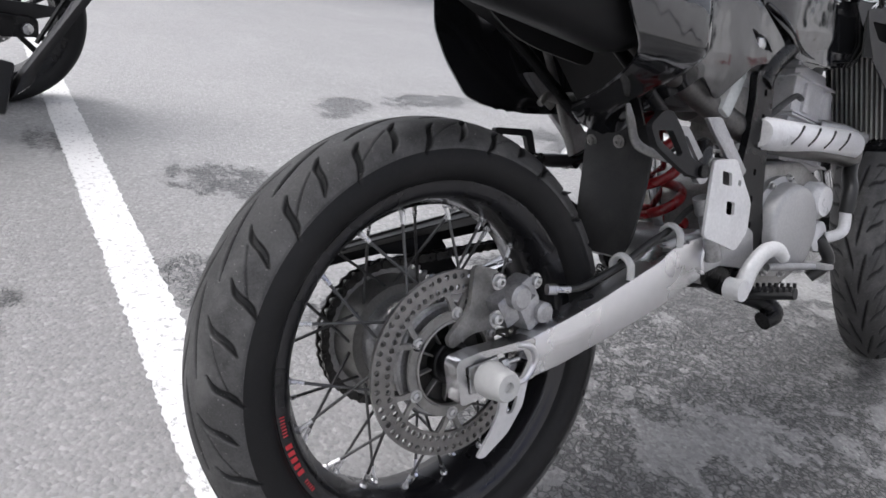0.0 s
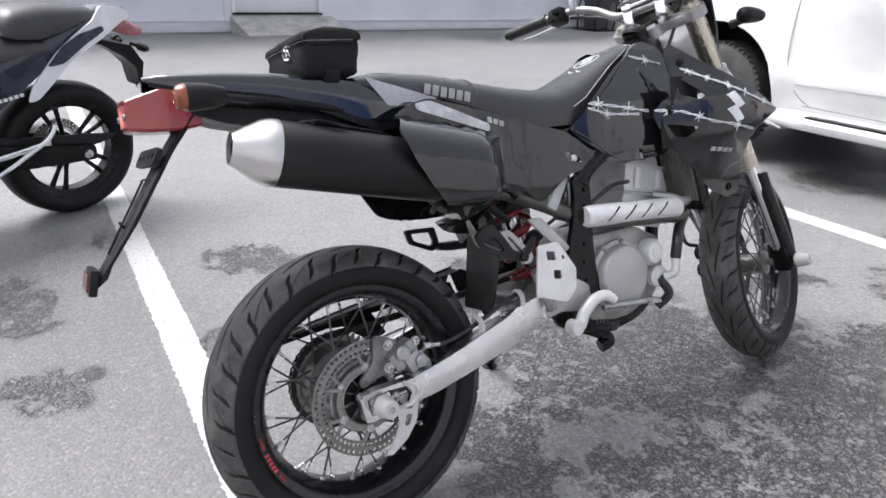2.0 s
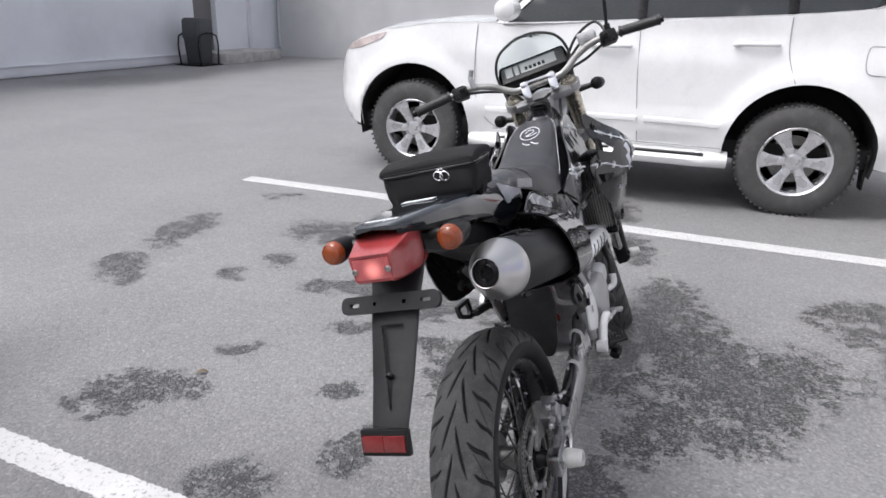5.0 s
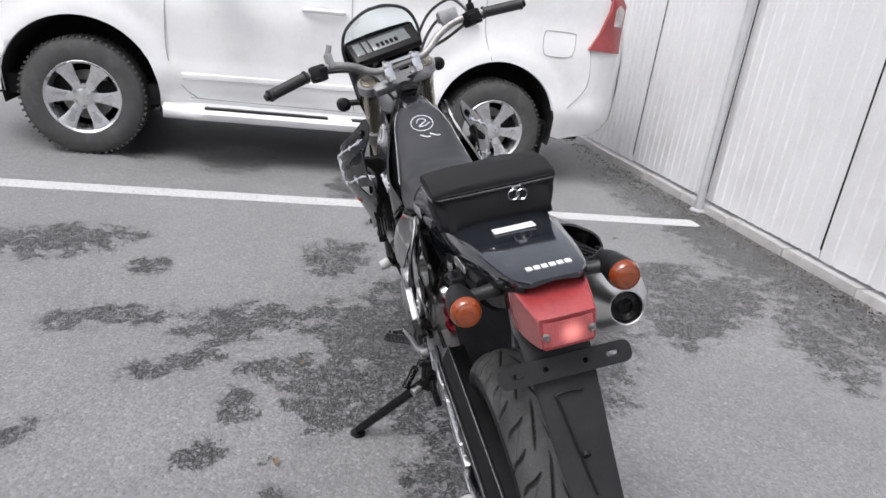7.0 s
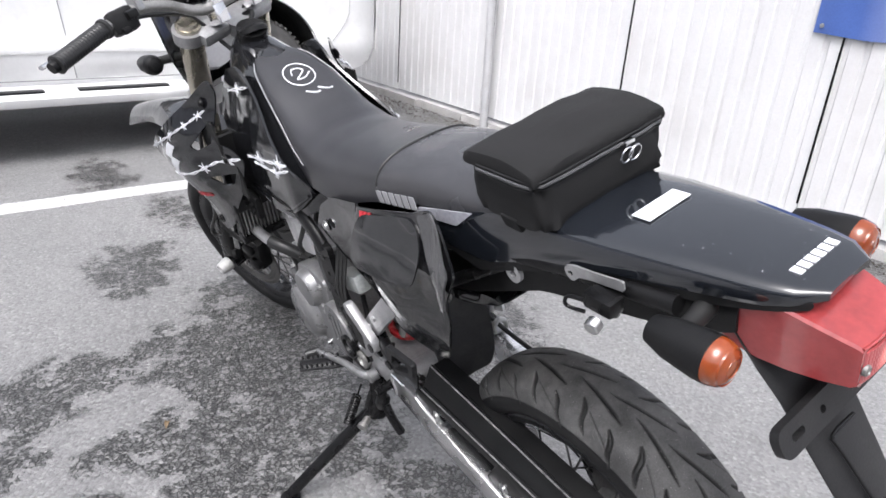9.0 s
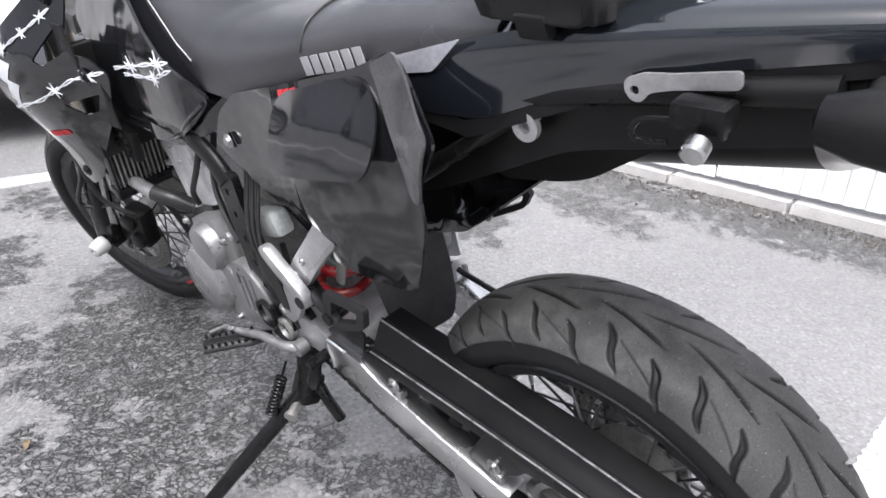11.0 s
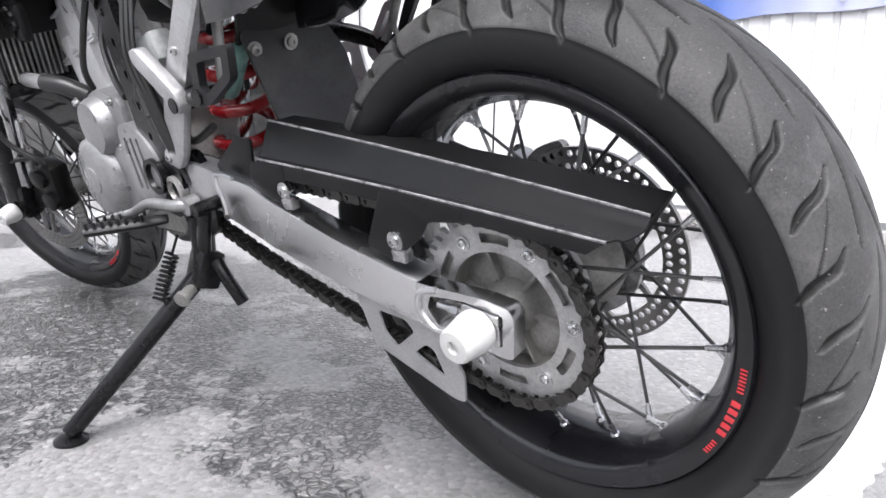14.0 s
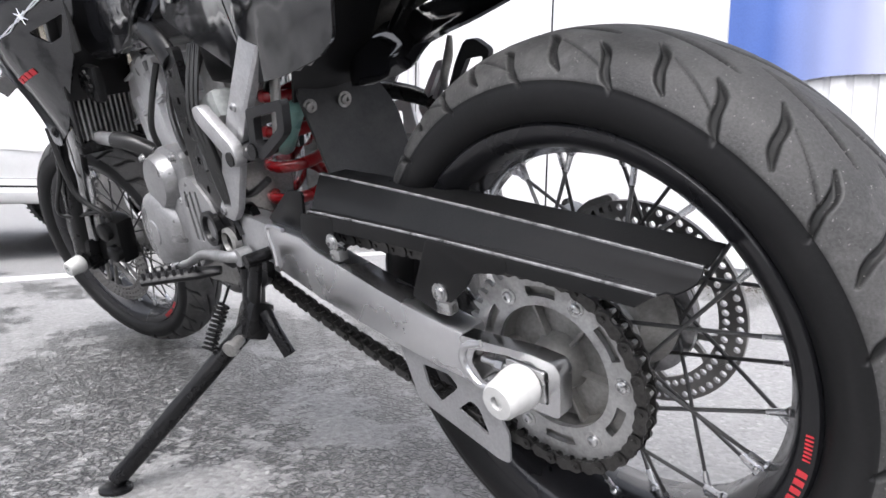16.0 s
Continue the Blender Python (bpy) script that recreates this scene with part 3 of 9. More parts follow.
def wetness(x, y, spread=1.0, patches=PUDDLES):
    """How damp the ground is at a place: the strongest patch there, its edge bent by noise."""
    w = noise.noise_vector((x * 4.5, y * 4.5, 0.3)) * 0.075 + noise.noise_vector((x * 13, y * 13, 4.1)) * 0.045
    x, y = x + w.x, y + w.y
    best = 0.0
    for cx, cy, length, width, turn, strength in patches:
        dx, dy = x - cx, y - cy
        if abs(dx) + abs(dy) < 2 * length * spread:
            c, k = math.cos(radians(turn)), math.sin(radians(turn))
            best = max(best, strength * sm(1.45, 0.40, math.hypot((dx * c + dy * k) / length, (dy * c - dx * k) / width) / spread))
    return best


bm = bmesh.new()
xs = [-400, -60, -20, *np.arange(-12, -3.2, 0.4), *np.arange(-3.2, 2.8, 0.033), 3.2, 4, 8, 20, 60, 400]
ys = [-400, -60, -20, -8, -4, -2, *np.arange(-1.4, 4.6, 0.033), *np.arange(4.8, 10, 0.4), 20, 60, 400]
grid = [[bm.verts.new((x, y, 0)) for y in ys] for x in xs]
for i in range(len(xs) - 1):
    for j in range(len(ys) - 1):
        bm.faces.new((grid[i][j], grid[i + 1][j], grid[i + 1][j + 1], grid[i][j + 1]))
ground = tagged(part("ground", bm, ASPHALT), "grey patchy asphalt car park with dark damp patches", "ground", kind="structure")
for name, spread in (("damp", 1.02), ("film", 1.55)):
    ground.data.attributes.new(name, "FLOAT", "POINT").data.foreach_set("value", [wetness(v.co.x, v.co.y, spread) for v in ground.data.vertices])
# a broad area in the bay behind the motorcycle where the ground is darker
DARKER_AREA = [(-0.85, -0.38, 1.25, 0.62, 18, 1.0)]
ground.data.attributes.new("old", "FLOAT", "POINT").data.foreach_set("value", [wetness(v.co.x, v.co.y, 1.0, DARKER_AREA) for v in ground.data.vertices])


def road_line(a, b, width, seed):
    """A painted stripe with ragged edges, a thin coat above the asphalt."""
    rnd = random.Random(seed)
    bm = bmesh.new()
    a, b = Vector(a), Vector(b)
    d = (b - a).normalized()
    s = Vector((-d.y, d.x))
    k = int((b - a).length / 0.010)
    left, right = [], []
    for i in range(k + 1):
        p = a.lerp(b, i / k)
        for lst, sign in ((left, 1), (right, -1)):
            q = p + s * sign * (width / 2 + rnd.uniform(-0.0045, 0.0045))
            lst.append(bm.verts.new((q.x, q.y, 0.003)))
    for i in range(k):
        bm.faces.new((right[i], right[i + 1], left[i + 1], left[i]))
    solid(bm, bm.faces[:], 0.0025)
    tagged(part("parking_line", bm, LINE_PAINT, flat=True), "chipped white painted parking bay line on asphalt", "road marking", "parking lines", "structure")


road_line((-6.5, 0.120), (3.0, -0.355), 0.106, 3)
road_line((-2.95, 3.055), (2.40, 2.945), 0.145, 4)

# ---- fence ----
SHEET = mat("white_painted_steel_sheet", (0.62, 0.62, 0.625), 0.42, 0, 0.04, 1.5, 90, 0.04, 0.06, dirt=(0.47, 0.46, 0.45), dirt_amount=0.45)
CONCRETE = mat("pale_concrete", (0.42, 0.41, 0.40), 0.85, 0, 0.14, 5, 160, 0.3, dirt=(0.18, 0.17, 0.16), dirt_amount=0.5)
POST = mat("grey_galvanised_post", (0.52, 0.52, 0.53), 0.45, 0.4, 0.08, 8, 120, 0.05, dirt=(0.35, 0.34, 0.33), dirt_amount=0.3)
FX, PITCH = 2.72, 1.222
fence = thing("fence", pose(FX, 0.905, 0), "tall white ribbed steel sheet fence on a low concrete kerb", "fence", kind="structure")
bm = bmesh.new()
n_rib, H = 13, 2.6
cols = []
for i in range(n_rib):
    y0 = i * PITCH / n_rib
    w = PITCH / n_rib
    cols += [(0.0, y0), (0.0, y0 + 0.62 * w), (0.0100, y0 + 0.70 * w), (0.0100, y0 + 0.92 * w)]
cols.append((0.0, PITCH - 0.004))
lo, hi = [bm.verts.new((x, y, 0.075)) for x, y in cols], [bm.verts.new((x, y, H)) for x, y in cols]
for i in range(len(cols) - 1):
    bm.faces.new((lo[i], lo[i + 1], hi[i + 1], hi[i]))
solid(bm, bm.faces[:], 0.002)
sheet = part("panel", bm, SHEET, fence, angle=20)
for i in range(-7, 9):
    if i:
        again(sheet, pose(0.0015 * (i % 2), i * PITCH, 0.004 * ((i * 7) % 3), 0.0, 0.0, 0.12 * ((i * 5) % 3 - 1)), fence)
bm = bmesh.new()
box(bm, (-0.006, PITCH, H / 2 + 0.06), (0.004, 0.010, H - 0.15))
seam = part("seam", bm, FRAME_BLACK, fence, m=pose(0, -PITCH, 0))
for i in range(-7, 9):
    again(seam, pose(0, i * PITCH, 0), fence)
bm = bmesh.new()
for z in (0.35, 2.3):
    box(bm, (0.04, 0, z), (0.05, 20, 0.05), bevel=0.004)
part("rail", bm, POST, fence)
rnd = random.Random(5)
bm = bmesh.new()
box(bm, (0, 0, 0.012), (0.13, 0.60, 0.085), bevel=0.012)
for v in bm.verts:
    v.co += Vector((rnd.uniform(-0.006, 0.006), rnd.uniform(-0.006, 0.006), rnd.uniform(-0.008, 0.008)))
kerb = part("kerb_stone", bm, CONCRETE, fence, m=pose(0.0, -8.7, 0))
for i in range(1, 32):
    again(kerb, pose(rnd.uniform(-0.008, 0.008), -8.7 + i * 0.615, rnd.uniform(-0.008, 0.004), 0, 0, rnd.uniform(-0.8, 0.8)), fence)
bm = bmesh.new()
lathe(bm, [(-0.05, 0.030), (2.7, 0.030), (2.7, 0.0)], 20, along((0, 0, 0), (0, 0.02, 1)))
post = thing("fence_post", pose(FX - 0.10, 3.27, 0), "round grey steel post standing before the white fence", "post", kind="structure")
part("pole", bm, POST, post)
bm = bmesh.new()
lathe(bm, [(0, 0.06), (0.012, 0.06), (0.02, 0.034)], 20, along((0, 0, 0), (0, 0, 1)))
part("collar", bm, POST, post)
# blue banner on the sheets
BLUE = mat("blue_banner_vinyl", (0.055, 0.11, 0.34), 0.45, 0, 0.10, 3, 120, 0.06, coat=0.2)
banner_nodes = BLUE.node_tree
# Blue fades to pale lilac along Y: overexposed glare painted into the colour
along_banner, banner_ramp, banner_mix = [banner_nodes.nodes.new(k) for k in ("ShaderNodeSeparateXYZ", "ShaderNodeMapRange", "ShaderNodeMix")]
banner_nodes.links.new(banner_nodes.nodes["Texture Coordinate"].outputs["Object"], along_banner.inputs[0])
banner_ramp.inputs["From Min"].default_value, banner_ramp.inputs["From Max"].default_value = 1.30, 0.85
banner_nodes.links.new(along_banner.outputs["Y"], banner_ramp.inputs[0])
banner_mix.data_type = "RGBA"
banner_to = banner_nodes.nodes["Principled BSDF"].inputs["Base Color"]
banner_nodes.links.new(banner_ramp.outputs[0], banner_mix.inputs["Factor"])
banner_nodes.links.new(banner_to.links[0].from_socket, banner_mix.inputs["A"])
banner_mix.inputs["B"].default_value = (0.34, 0.36, 0.50, 1)
banner_nodes.links.new(banner_mix.outputs["Result"], banner_to)
banner = thing("banner", pose(FX - 0.02, -0.45, 0.970), "blue vinyl banner with painted pale glare, hung on the white fence", "banner")
bm = bmesh.new()
nu, nv = 50, 14
g = [[bm.verts.new((-0.006 * math.sin(u * 1.1) * (1 - v / nv) - 0.01 * math.exp(-((u - 46) / 4) ** 2) * v / nv, u / nu * 1.50, v / nv * 1.1 - 0.012 * math.sin(u / nu * 9.4) ** 2 * (1 - v / nv))) for v in range(nv + 1)] for u in range(nu + 1)]
for u in range(nu):
    for v in range(nv):
        bm.faces.new((g[u][v], g[u + 1][v], g[u + 1][v + 1], g[u][v + 1]))
solid(bm, bm.faces[:], 0.0015)
part("sheet", bm, BLUE, banner)
bm = bmesh.new()
for y in (0.04, 0.75, 1.46):
    lathe(bm, [(0, 0.011), (0.002, 0.011), (0.003, 0.006)], 14, along((-0.014, y, 0.035), (-0.1, y, 0.035)))
pieces("eyelet", bm, STEEL, banner)
# litter of leaves and grit at the foot of the fence
LEAF = mat("dry_leaf", (0.16, 0.11, 0.06), 0.7, 0, 0.25)
bm = bmesh.new()
rnd = random.Random(8)
for i in range(2600):
    y = rnd.uniform(-3, 6.5)
    x = FX - 0.09 - abs(rnd.gauss(0, 0.13))
    r = rnd.uniform(0.003, 0.011)
    a = rnd.uniform(0, 6.28)
    vs = [bm.verts.new((x + r * rnd.uniform(0.6, 1.2) * math.cos(a + k * 1.57), y + r * rnd.uniform(0.6, 1.3) * math.sin(a + k * 1.57), rnd.uniform(0.001, 0.007))) for k in range(4)]
    top = bm.verts.new((x, y, r * 0.9 + 0.003))
    for k in range(4):
        bm.faces.new((vs[k], vs[(k + 1) % 4], top))
tagged(part("debris", bm, [mat("dark_grit", (0.09, 0.08, 0.07), 0.9, 0, 0.4, 3, 60, 0.2)]), "strip of dark grit and leaf crumbs along the fence", "debris", kind="stuff")


def leaf(x, y, turn, size):
    bm = bmesh.new()
    mid = [bm.verts.new((t * size, 0.0, 0.004 + 0.010 * math.sin(t * 3.1))) for t in (0, 0.25, 0.5, 0.75, 1.0)]
    for sgn in (1, -1):
        edge = [bm.verts.new((t * size, sgn * size * 0.24 * math.sin(math.pi * t) , 0.004 + 0.012 * math.sin(t * 2.6))) for t in (0.25, 0.5, 0.75)]
        bm.faces.new((mid[0], mid[1], edge[0]))
        bm.faces.new((mid[1], mid[2], edge[1], edge[0]))
        bm.faces.new((mid[2], mid[3], edge[2], edge[1]))
        bm.faces.new((mid[3], mid[4], edge[2]))
    solid(bm, bm.faces[:], 0.0008)
    ob = tagged(part("fallen_leaf", bm, LEAF), "small dry brown leaf lying on the asphalt", "leaf", "fallen leaves")
    ob.matrix_world = pose(x, y, 0, 0, 0, turn)


leaf(-1.306, 0.446, 30, 0.05)
leaf(-0.53, 0.488, 100, 0.035)
leaf(-0.447, 1.035, 60, 0.03)
leaf(1.52, 2.52, 10, 0.04)

# ---- building across the yard ----
WALL_GREY = mat("pale_grey_siding", (0.74, 0.75, 0.79), 0.55, 0, 0.04, 0.8, 60, 0.03, dirt=(0.50, 0.51, 0.54), dirt_amount=0.3)
TRIM_GREY = mat("pale_trim", (0.66, 0.66, 0.70), 0.5, 0, 0.05, 2, 60, 0.03)
DOOR_WHITE = mat("white_painted_door", (0.80, 0.80, 0.82), 0.4, 0, 0.03, 2, 60, 0.03)
DOOR_DARK = mat("brown_grey_door", (0.15, 0.14, 0.14), 0.5, 0, 0.08, 3, 60, 0.03)
BX = -10.7
rnd = random.Random(11)


def block(name, lo, hi, material, parent=None, bevel=0.0, label=""):
    bm = bmesh.new()
    lo, hi = Vector(lo), Vector(hi)
    box(bm, (lo + hi) / 2, hi - lo, None, bevel)
    return part(name, bm, material, parent, label)


building = thing("building", pose(BX, 0, 0), "low pale grey clad building with a white door and window", "building", kind="structure")
WIN_Y, DOOR_Y, DARK_Y = (0.3, 2.72), (3.2, 4.83), (11.95, 12.75)
WALL_H = 3.4
spans = [(-14, WIN_Y[0], 0, WALL_H), (*WIN_Y, 0, 0.72), (*WIN_Y, 2.0, WALL_H), (WIN_Y[1], DOOR_Y[0], 0, WALL_H), (*DOOR_Y, 0, 0.30), (*DOOR_Y, 2.35, WALL_H),
         (DOOR_Y[1], DARK_Y[0], 0, WALL_H), (*DARK_Y, 0, 0.10), (*DARK_Y, 2.2, WALL_H), (DARK_Y[1], 34, 0, WALL_H)]
for y0, y1, z0, z1 in spans:
    block("wall", (-0.30, y0, z0), (0.0, y1, z1), WALL_GREY, building)
# siding boards beside the window
bm = bmesh.new()
z = 0.24
while z < 0.70:
    for y0, y1 in ((-14, 3.16),):
        slab_pts = [(0.0, z), (0.007, z), (0.002, z + 0.098), (0.0, z + 0.098)]
        a, c = [bm.verts.new((x, y0, zz)) for x, zz in slab_pts], [bm.verts.new((x, y1, zz)) for x, zz in slab_pts]
        for i in range(4):
            bm.faces.new((a[i], a[(i + 1) % 4], c[(i + 1) % 4], c[i]))
    z += 0.1
part("siding", bm, WALL_GREY, building, flat=True)
for y0, y1 in ((-14, 3.18), (4.86, 11.9), (14.1, 34)):
    block("plinth", (0, y0, 0.02), (0.05, y1, 0.19), TRIM_GREY, building, 0.008)
    block("drip_edge", (0, y0, 0.19), (0.07, y1, 0.205), TRIM_GREY, building)
block("corner_board", (0, 3.06, 0.2), (0.03, 3.18, WALL_H), TRIM_GREY, building)
win = block("window_frame", (-0.10, WIN_Y[0], 0.72), (0.03, WIN_Y[1], 0.80), DOOR_WHITE, building, 0.008)
for lo, hi in (((-0.1, WIN_Y[0], 0.80), (0.03, WIN_Y[0] + 0.08, 2.0)), ((-0.1, WIN_Y[1] - 0.08, 0.80), (0.03, WIN_Y[1], 2.0)), ((-0.1, 1.66, 0.80), (0.03, 1.74, 2.0)), ((-0.1, WIN_Y[0] + 0.08, 1.92), (0.03, WIN_Y[1] - 0.08, 2.0))):
    block("window_bar", lo, hi, DOOR_WHITE, building, 0.006)
block("window_sill", (0.0, WIN_Y[0] - 0.05, 0.68), (0.09, WIN_Y[1] + 0.05, 0.715), DOOR_WHITE, building, 0.006)
block("blind", (-0.26, WIN_Y[0], 0.75), (-0.24, WIN_Y[1], 2.0), mat("white_blind", (0.75, 0.75, 0.76), 0.7, 0, 0.04), building)
pane = block("window_pane", (-0.06, WIN_Y[0] + 0.07, 0.79), (-0.05, WIN_Y[1] - 0.07, 1.93), CLEAR, building)
pane.visible_shadow = False
door = block("door", (-0.12, DOOR_Y[0] + 0.06, 0.33), (-0.05, DOOR_Y[1] - 0.06, 2.30), DOOR_WHITE, building, 0.006)
for lo, hi in (((-0.12, DOOR_Y[0], 0.30), (0.03, DOOR_Y[0] + 0.05, 2.35)), ((-0.12, DOOR_Y[1] - 0.05, 0.30), (0.03, DOOR_Y[1], 2.35)), ((-0.12, DOOR_Y[0], 2.30), (0.03, DOOR_Y[1], 2.35))):
    block("door_frame", lo, hi, DOOR_WHITE, building, 0.004)
block("threshold", (-0.12, DOOR_Y[0], 0.295), (0.04, DOOR_Y[1], 0.325), FRAME_BLACK, building)
bm = bmesh.new()
tube(bm, [(-0.03, 3.94, 0.66), (0.02, 3.95, 0.66), (0.02, 4.11, 0.66), (-0.03, 4.12, 0.66)], 0.016, 8, 3)
for y in (3.94, 4.12):
    lathe(bm, [(0, 0.035), (0.01, 0.033)], 16, along((-0.05, y, 0.66), (0, y, 0.66)))
part("pull_handle", bm, FRAME_BLACK, door, "black pull handle").matrix_parent_inverse = door.matrix_local.inverted()
# concrete ramp below the door
bm = bmesh.new()
slab(bm, [(3.15, 0), (5.0, 0), (5.0, 0.27), (3.15, 0.27)], 0.05, 0.95)
for v in bm.verts:
    if v.co.x > 0.5 and v.co.z > 0.1:
        v.co.z = 0.05
part("ramp", bm, CONCRETE, building)
block("step", (0.0, 11.7, 0.0), (1.0, 13.9, 0.24), CONCRETE, building, 0.02)
block("door_leaf", (-0.2, DARK_Y[0], 0.1), (-0.14, DARK_Y[1], 2.2), DOOR_DARK, building, 0.005)
bm = bmesh.new()
tube(bm, [(0.07, 15.35, 3.3), (0.07, 15.35, 0.45), (0.09, 15.35, 0.33), (0.20, 15.35, 0.22)], 0.06, 14, 4)
part("downpipe", bm, mat("white_downpipe", (0.72, 0.72, 0.73), 0.4), building)
for y in (13.95, 20.8):
    block("corner_trim", (0.0, y, 0.0), (0.05, y + 0.12, WALL_H), TRIM_GREY, building)
block("roof", (-6, -14, WALL_H), (0.35, 34, WALL_H + 0.15), TRIM_GREY, building)


def planter_bin(y):
    """A tall dark waste bin in a frame, against the building."""
    t = thing("waste_bin", pose(BX + 0.55, y, 0), "tall dark grey plastic litter bin in a steel frame", "litter bin")
    bm = bmesh.new()
    rings = []
    for z, w in ((0.03, 0.20), (0.06, 0.205), (0.55, 0.23), (0.60, 0.25), (0.63, 0.25), (0.95, 0.24), (1.0, 0.20)):
        rings.append([(w * sx, w * sy, z) for sx, sy in ((-1, -0.8), (-0.8, -1), (0.8, -1), (1, -0.8), (1, 0.8), (0.8, 1), (-0.8, 1), (-1, 0.8))])
    loft(bm, rings)
    part("body", bm, mat("bin_plastic", (0.045, 0.047, 0.052), 0.5), t)
    bm = bmesh.new()
    for sx in (-1, 1):
        tube(bm, [(0.27 * sx, -0.29, 0.0), (0.27 * sx, -0.29, 0.62), (0.27 * sx, 0.29, 0.62), (0.27 * sx, 0.29, 0.0)], 0.018, 8, 3)
    pieces("frame", bm, FRAME_BLACK, t)
    bm = bmesh.new()
    box(bm, (0, 0, 0.012), (0.7, 0.75, 0.024), bevel=0.006)
    part("base", bm, FRAME_BLACK, t)


planter_bin(11.35)

# unseen plain walls behind and beyond, added to darken the reflected horizon
UNSEEN_GREY = mat("unseen_wall_grey", (0.45, 0.45, 0.46), 0.8, 0, 0.08, 1.2, 60, 0.1)
for name, lo, hi in (("unseen_wall_south", (-10.4, -9.3, 0), (9.0, -9.0, 2.6)), ("unseen_wall_north", (-10.4, 15.0, 0), (9.0, 15.3, 2.6)), ("unseen_wall_east", (8.7, -9.0, 0), (9.0, 15.0, 2.6))):
    w = block(name, lo, hi, UNSEEN_GREY)
    tagged(w, "plain grey unseen wall, added to darken reflections round the yard", "wall", kind="structure")


# ---- the motorcycle: X to its right, Y ahead, Z up, the rear axle at (0, 0, 0.31) ----
BIKE = pose(0.0067, 0.0, 0.3105, 0, -16.2, -1.2) @ Matrix.Translation((0, 0, -0.31))
bike = thing("motorcycle", BIKE, "black supermoto motorcycle with spoked wheels, leaning on its side stand", "motorcycle")
AXLE, FRONT = Vector((0, 0, 0.31)), Vector((0, 1.475, 0.302))
RAKE = radians(27)
STEER_AXIS = Vector((0, -math.sin(RAKE), math.cos(RAKE)))
STEER_AT = Vector((0, 1.423, 0.302))
STEER = Matrix.Translation(STEER_AT) @ Matrix.Rotation(radians(16), 4, STEER_AXIS) @ Matrix.Translation(-STEER_AT)


def fork_y(z, ahead=0.0):
    """Y of the fork's centre line at a height."""
    return FRONT.y + ahead - (z - FRONT.z) * math.tan(RAKE)


def tyre_mesh(name, half, nth, pitches, tread, material, parent, m, turn=1.0, coarse=1.0):
    """A road tyre: a section from crown to bead, swept round, with its slits and slashes cut in as real grooves."""
    line = smooth_line([(x, r, 0) for x, r in half], 10)
    xr = np.array([(p.x, p.y) for p in line])
    arc = np.r_[0, np.cumsum(np.linalg.norm(np.diff(xr, axis=0), axis=1))]
    a = np.r_[np.arange(0, tread + 0.004, 0.00145 * coarse), np.linspace(tread + 0.006, arc[-1], 14)]
    a = np.r_[-a[:0:-1], a]
    x, r = np.interp(abs(a), arc, xr[:, 0]) * np.sign(a), np.interp(abs(a), arc, xr[:, 1])
    dx, dr = np.gradient(x, a), np.gradient(r, a)
    nx, nr = -dr, dx
    flip = np.where(nr + abs(x) * 0 < 0, -1, 1)
    nx, nr = nx * flip, nr * flip
    out = (nx * np.sign(a) < 0) & (abs(a) > tread)
    nx, nr = np.where(out, -nx, nx), np.where(out, -nr, nr)
    th = np.arange(nth) * 2 * np.pi / nth
    period = 2 * np.pi / pitches
    depth = np.zeros((nth, len(a)))
    crown = half[0][1]
    k = tread / 0.084
    f = np.linspace(0, 1, 34)
    swell = np.minimum(np.minimum(f * 3.5, (1 - f) * 5), 1)
    grooves = [(np.radians(15 + 18.5 * f), (0.002 + 0.025 * f**1.15) * k, 0.0008 + 0.0018 * swell), (np.radians(5 + 11 * f), (0.043 + 0.032 * f) * k, np.full(34, 0.0004))]
    for off, a0, a1 in ((1.0, 0.030, 0.077), (12.3, 0.045, 0.087)):
        grooves.append((np.radians(off + 6.0 * (f + 0.10 * np.sin(2 * np.pi * f))), (a0 + (a1 - a0) * f) * k, 0.0010 + 0.0030 * swell))
    for side in (1, -1):
        pick = np.where(a * side > 0.002)[0]
        local = (turn * th + (period / 2 if side < 0 else 0.0)) % period
        best = np.full((nth, len(pick)), 1.0)
        for gt, ga, gw in grooves:
            for t0, a0, w0 in zip(gt, ga, gw):
                dt = np.abs(local - t0 % period)
                dt = np.minimum(dt, period - dt) * crown
                near = dt < w0 + 0.004
                d = np.hypot(dt[near][:, None], (abs(a[pick]) - a0)[None]) - w0
                best[near] = np.minimum(best[near], d)
        depth[:, pick] = np.clip(0.5 - best / 0.0022, 0, 1) * 0.0055
    # the tread ends in a small step on the shoulder
    step = np.clip((abs(a) - tread) / 0.003, 0, 1) * np.clip((tread + 0.02 - abs(a)) / 0.017, 0, 1) * 0.0016
    rr = r[None] - nr[None] * (depth + step[None])
    xx = x[None] - nx[None] * (depth + step[None])
    co = np.stack([xx, rr * np.cos(th)[:, None], rr * np.sin(th)[:, None]], -1).reshape(-1, 3)
    na = len(a)
    i, j = np.meshgrid(np.arange(nth), np.arange(na - 1), indexing="ij")
    quad = np.stack([i * na + j, i * na + j + 1, (i + 1) % nth * na + j + 1, (i + 1) % nth * na + j], -1).reshape(-1, 4)
    me = bpy.data.meshes.new(name)
    me.from_pydata(co.tolist(), [], quad.tolist())
    for k in material:
        me.materials.append(k)
    mid = np.tile((abs(a[:-1]) > tread + 0.002).astype(np.int32), (nth, 1))
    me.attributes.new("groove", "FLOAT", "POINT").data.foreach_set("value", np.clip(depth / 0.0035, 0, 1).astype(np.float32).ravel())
    me.polygons.foreach_set("material_index", mid.ravel())
    me.shade_smooth()
    ob = new(name, me)
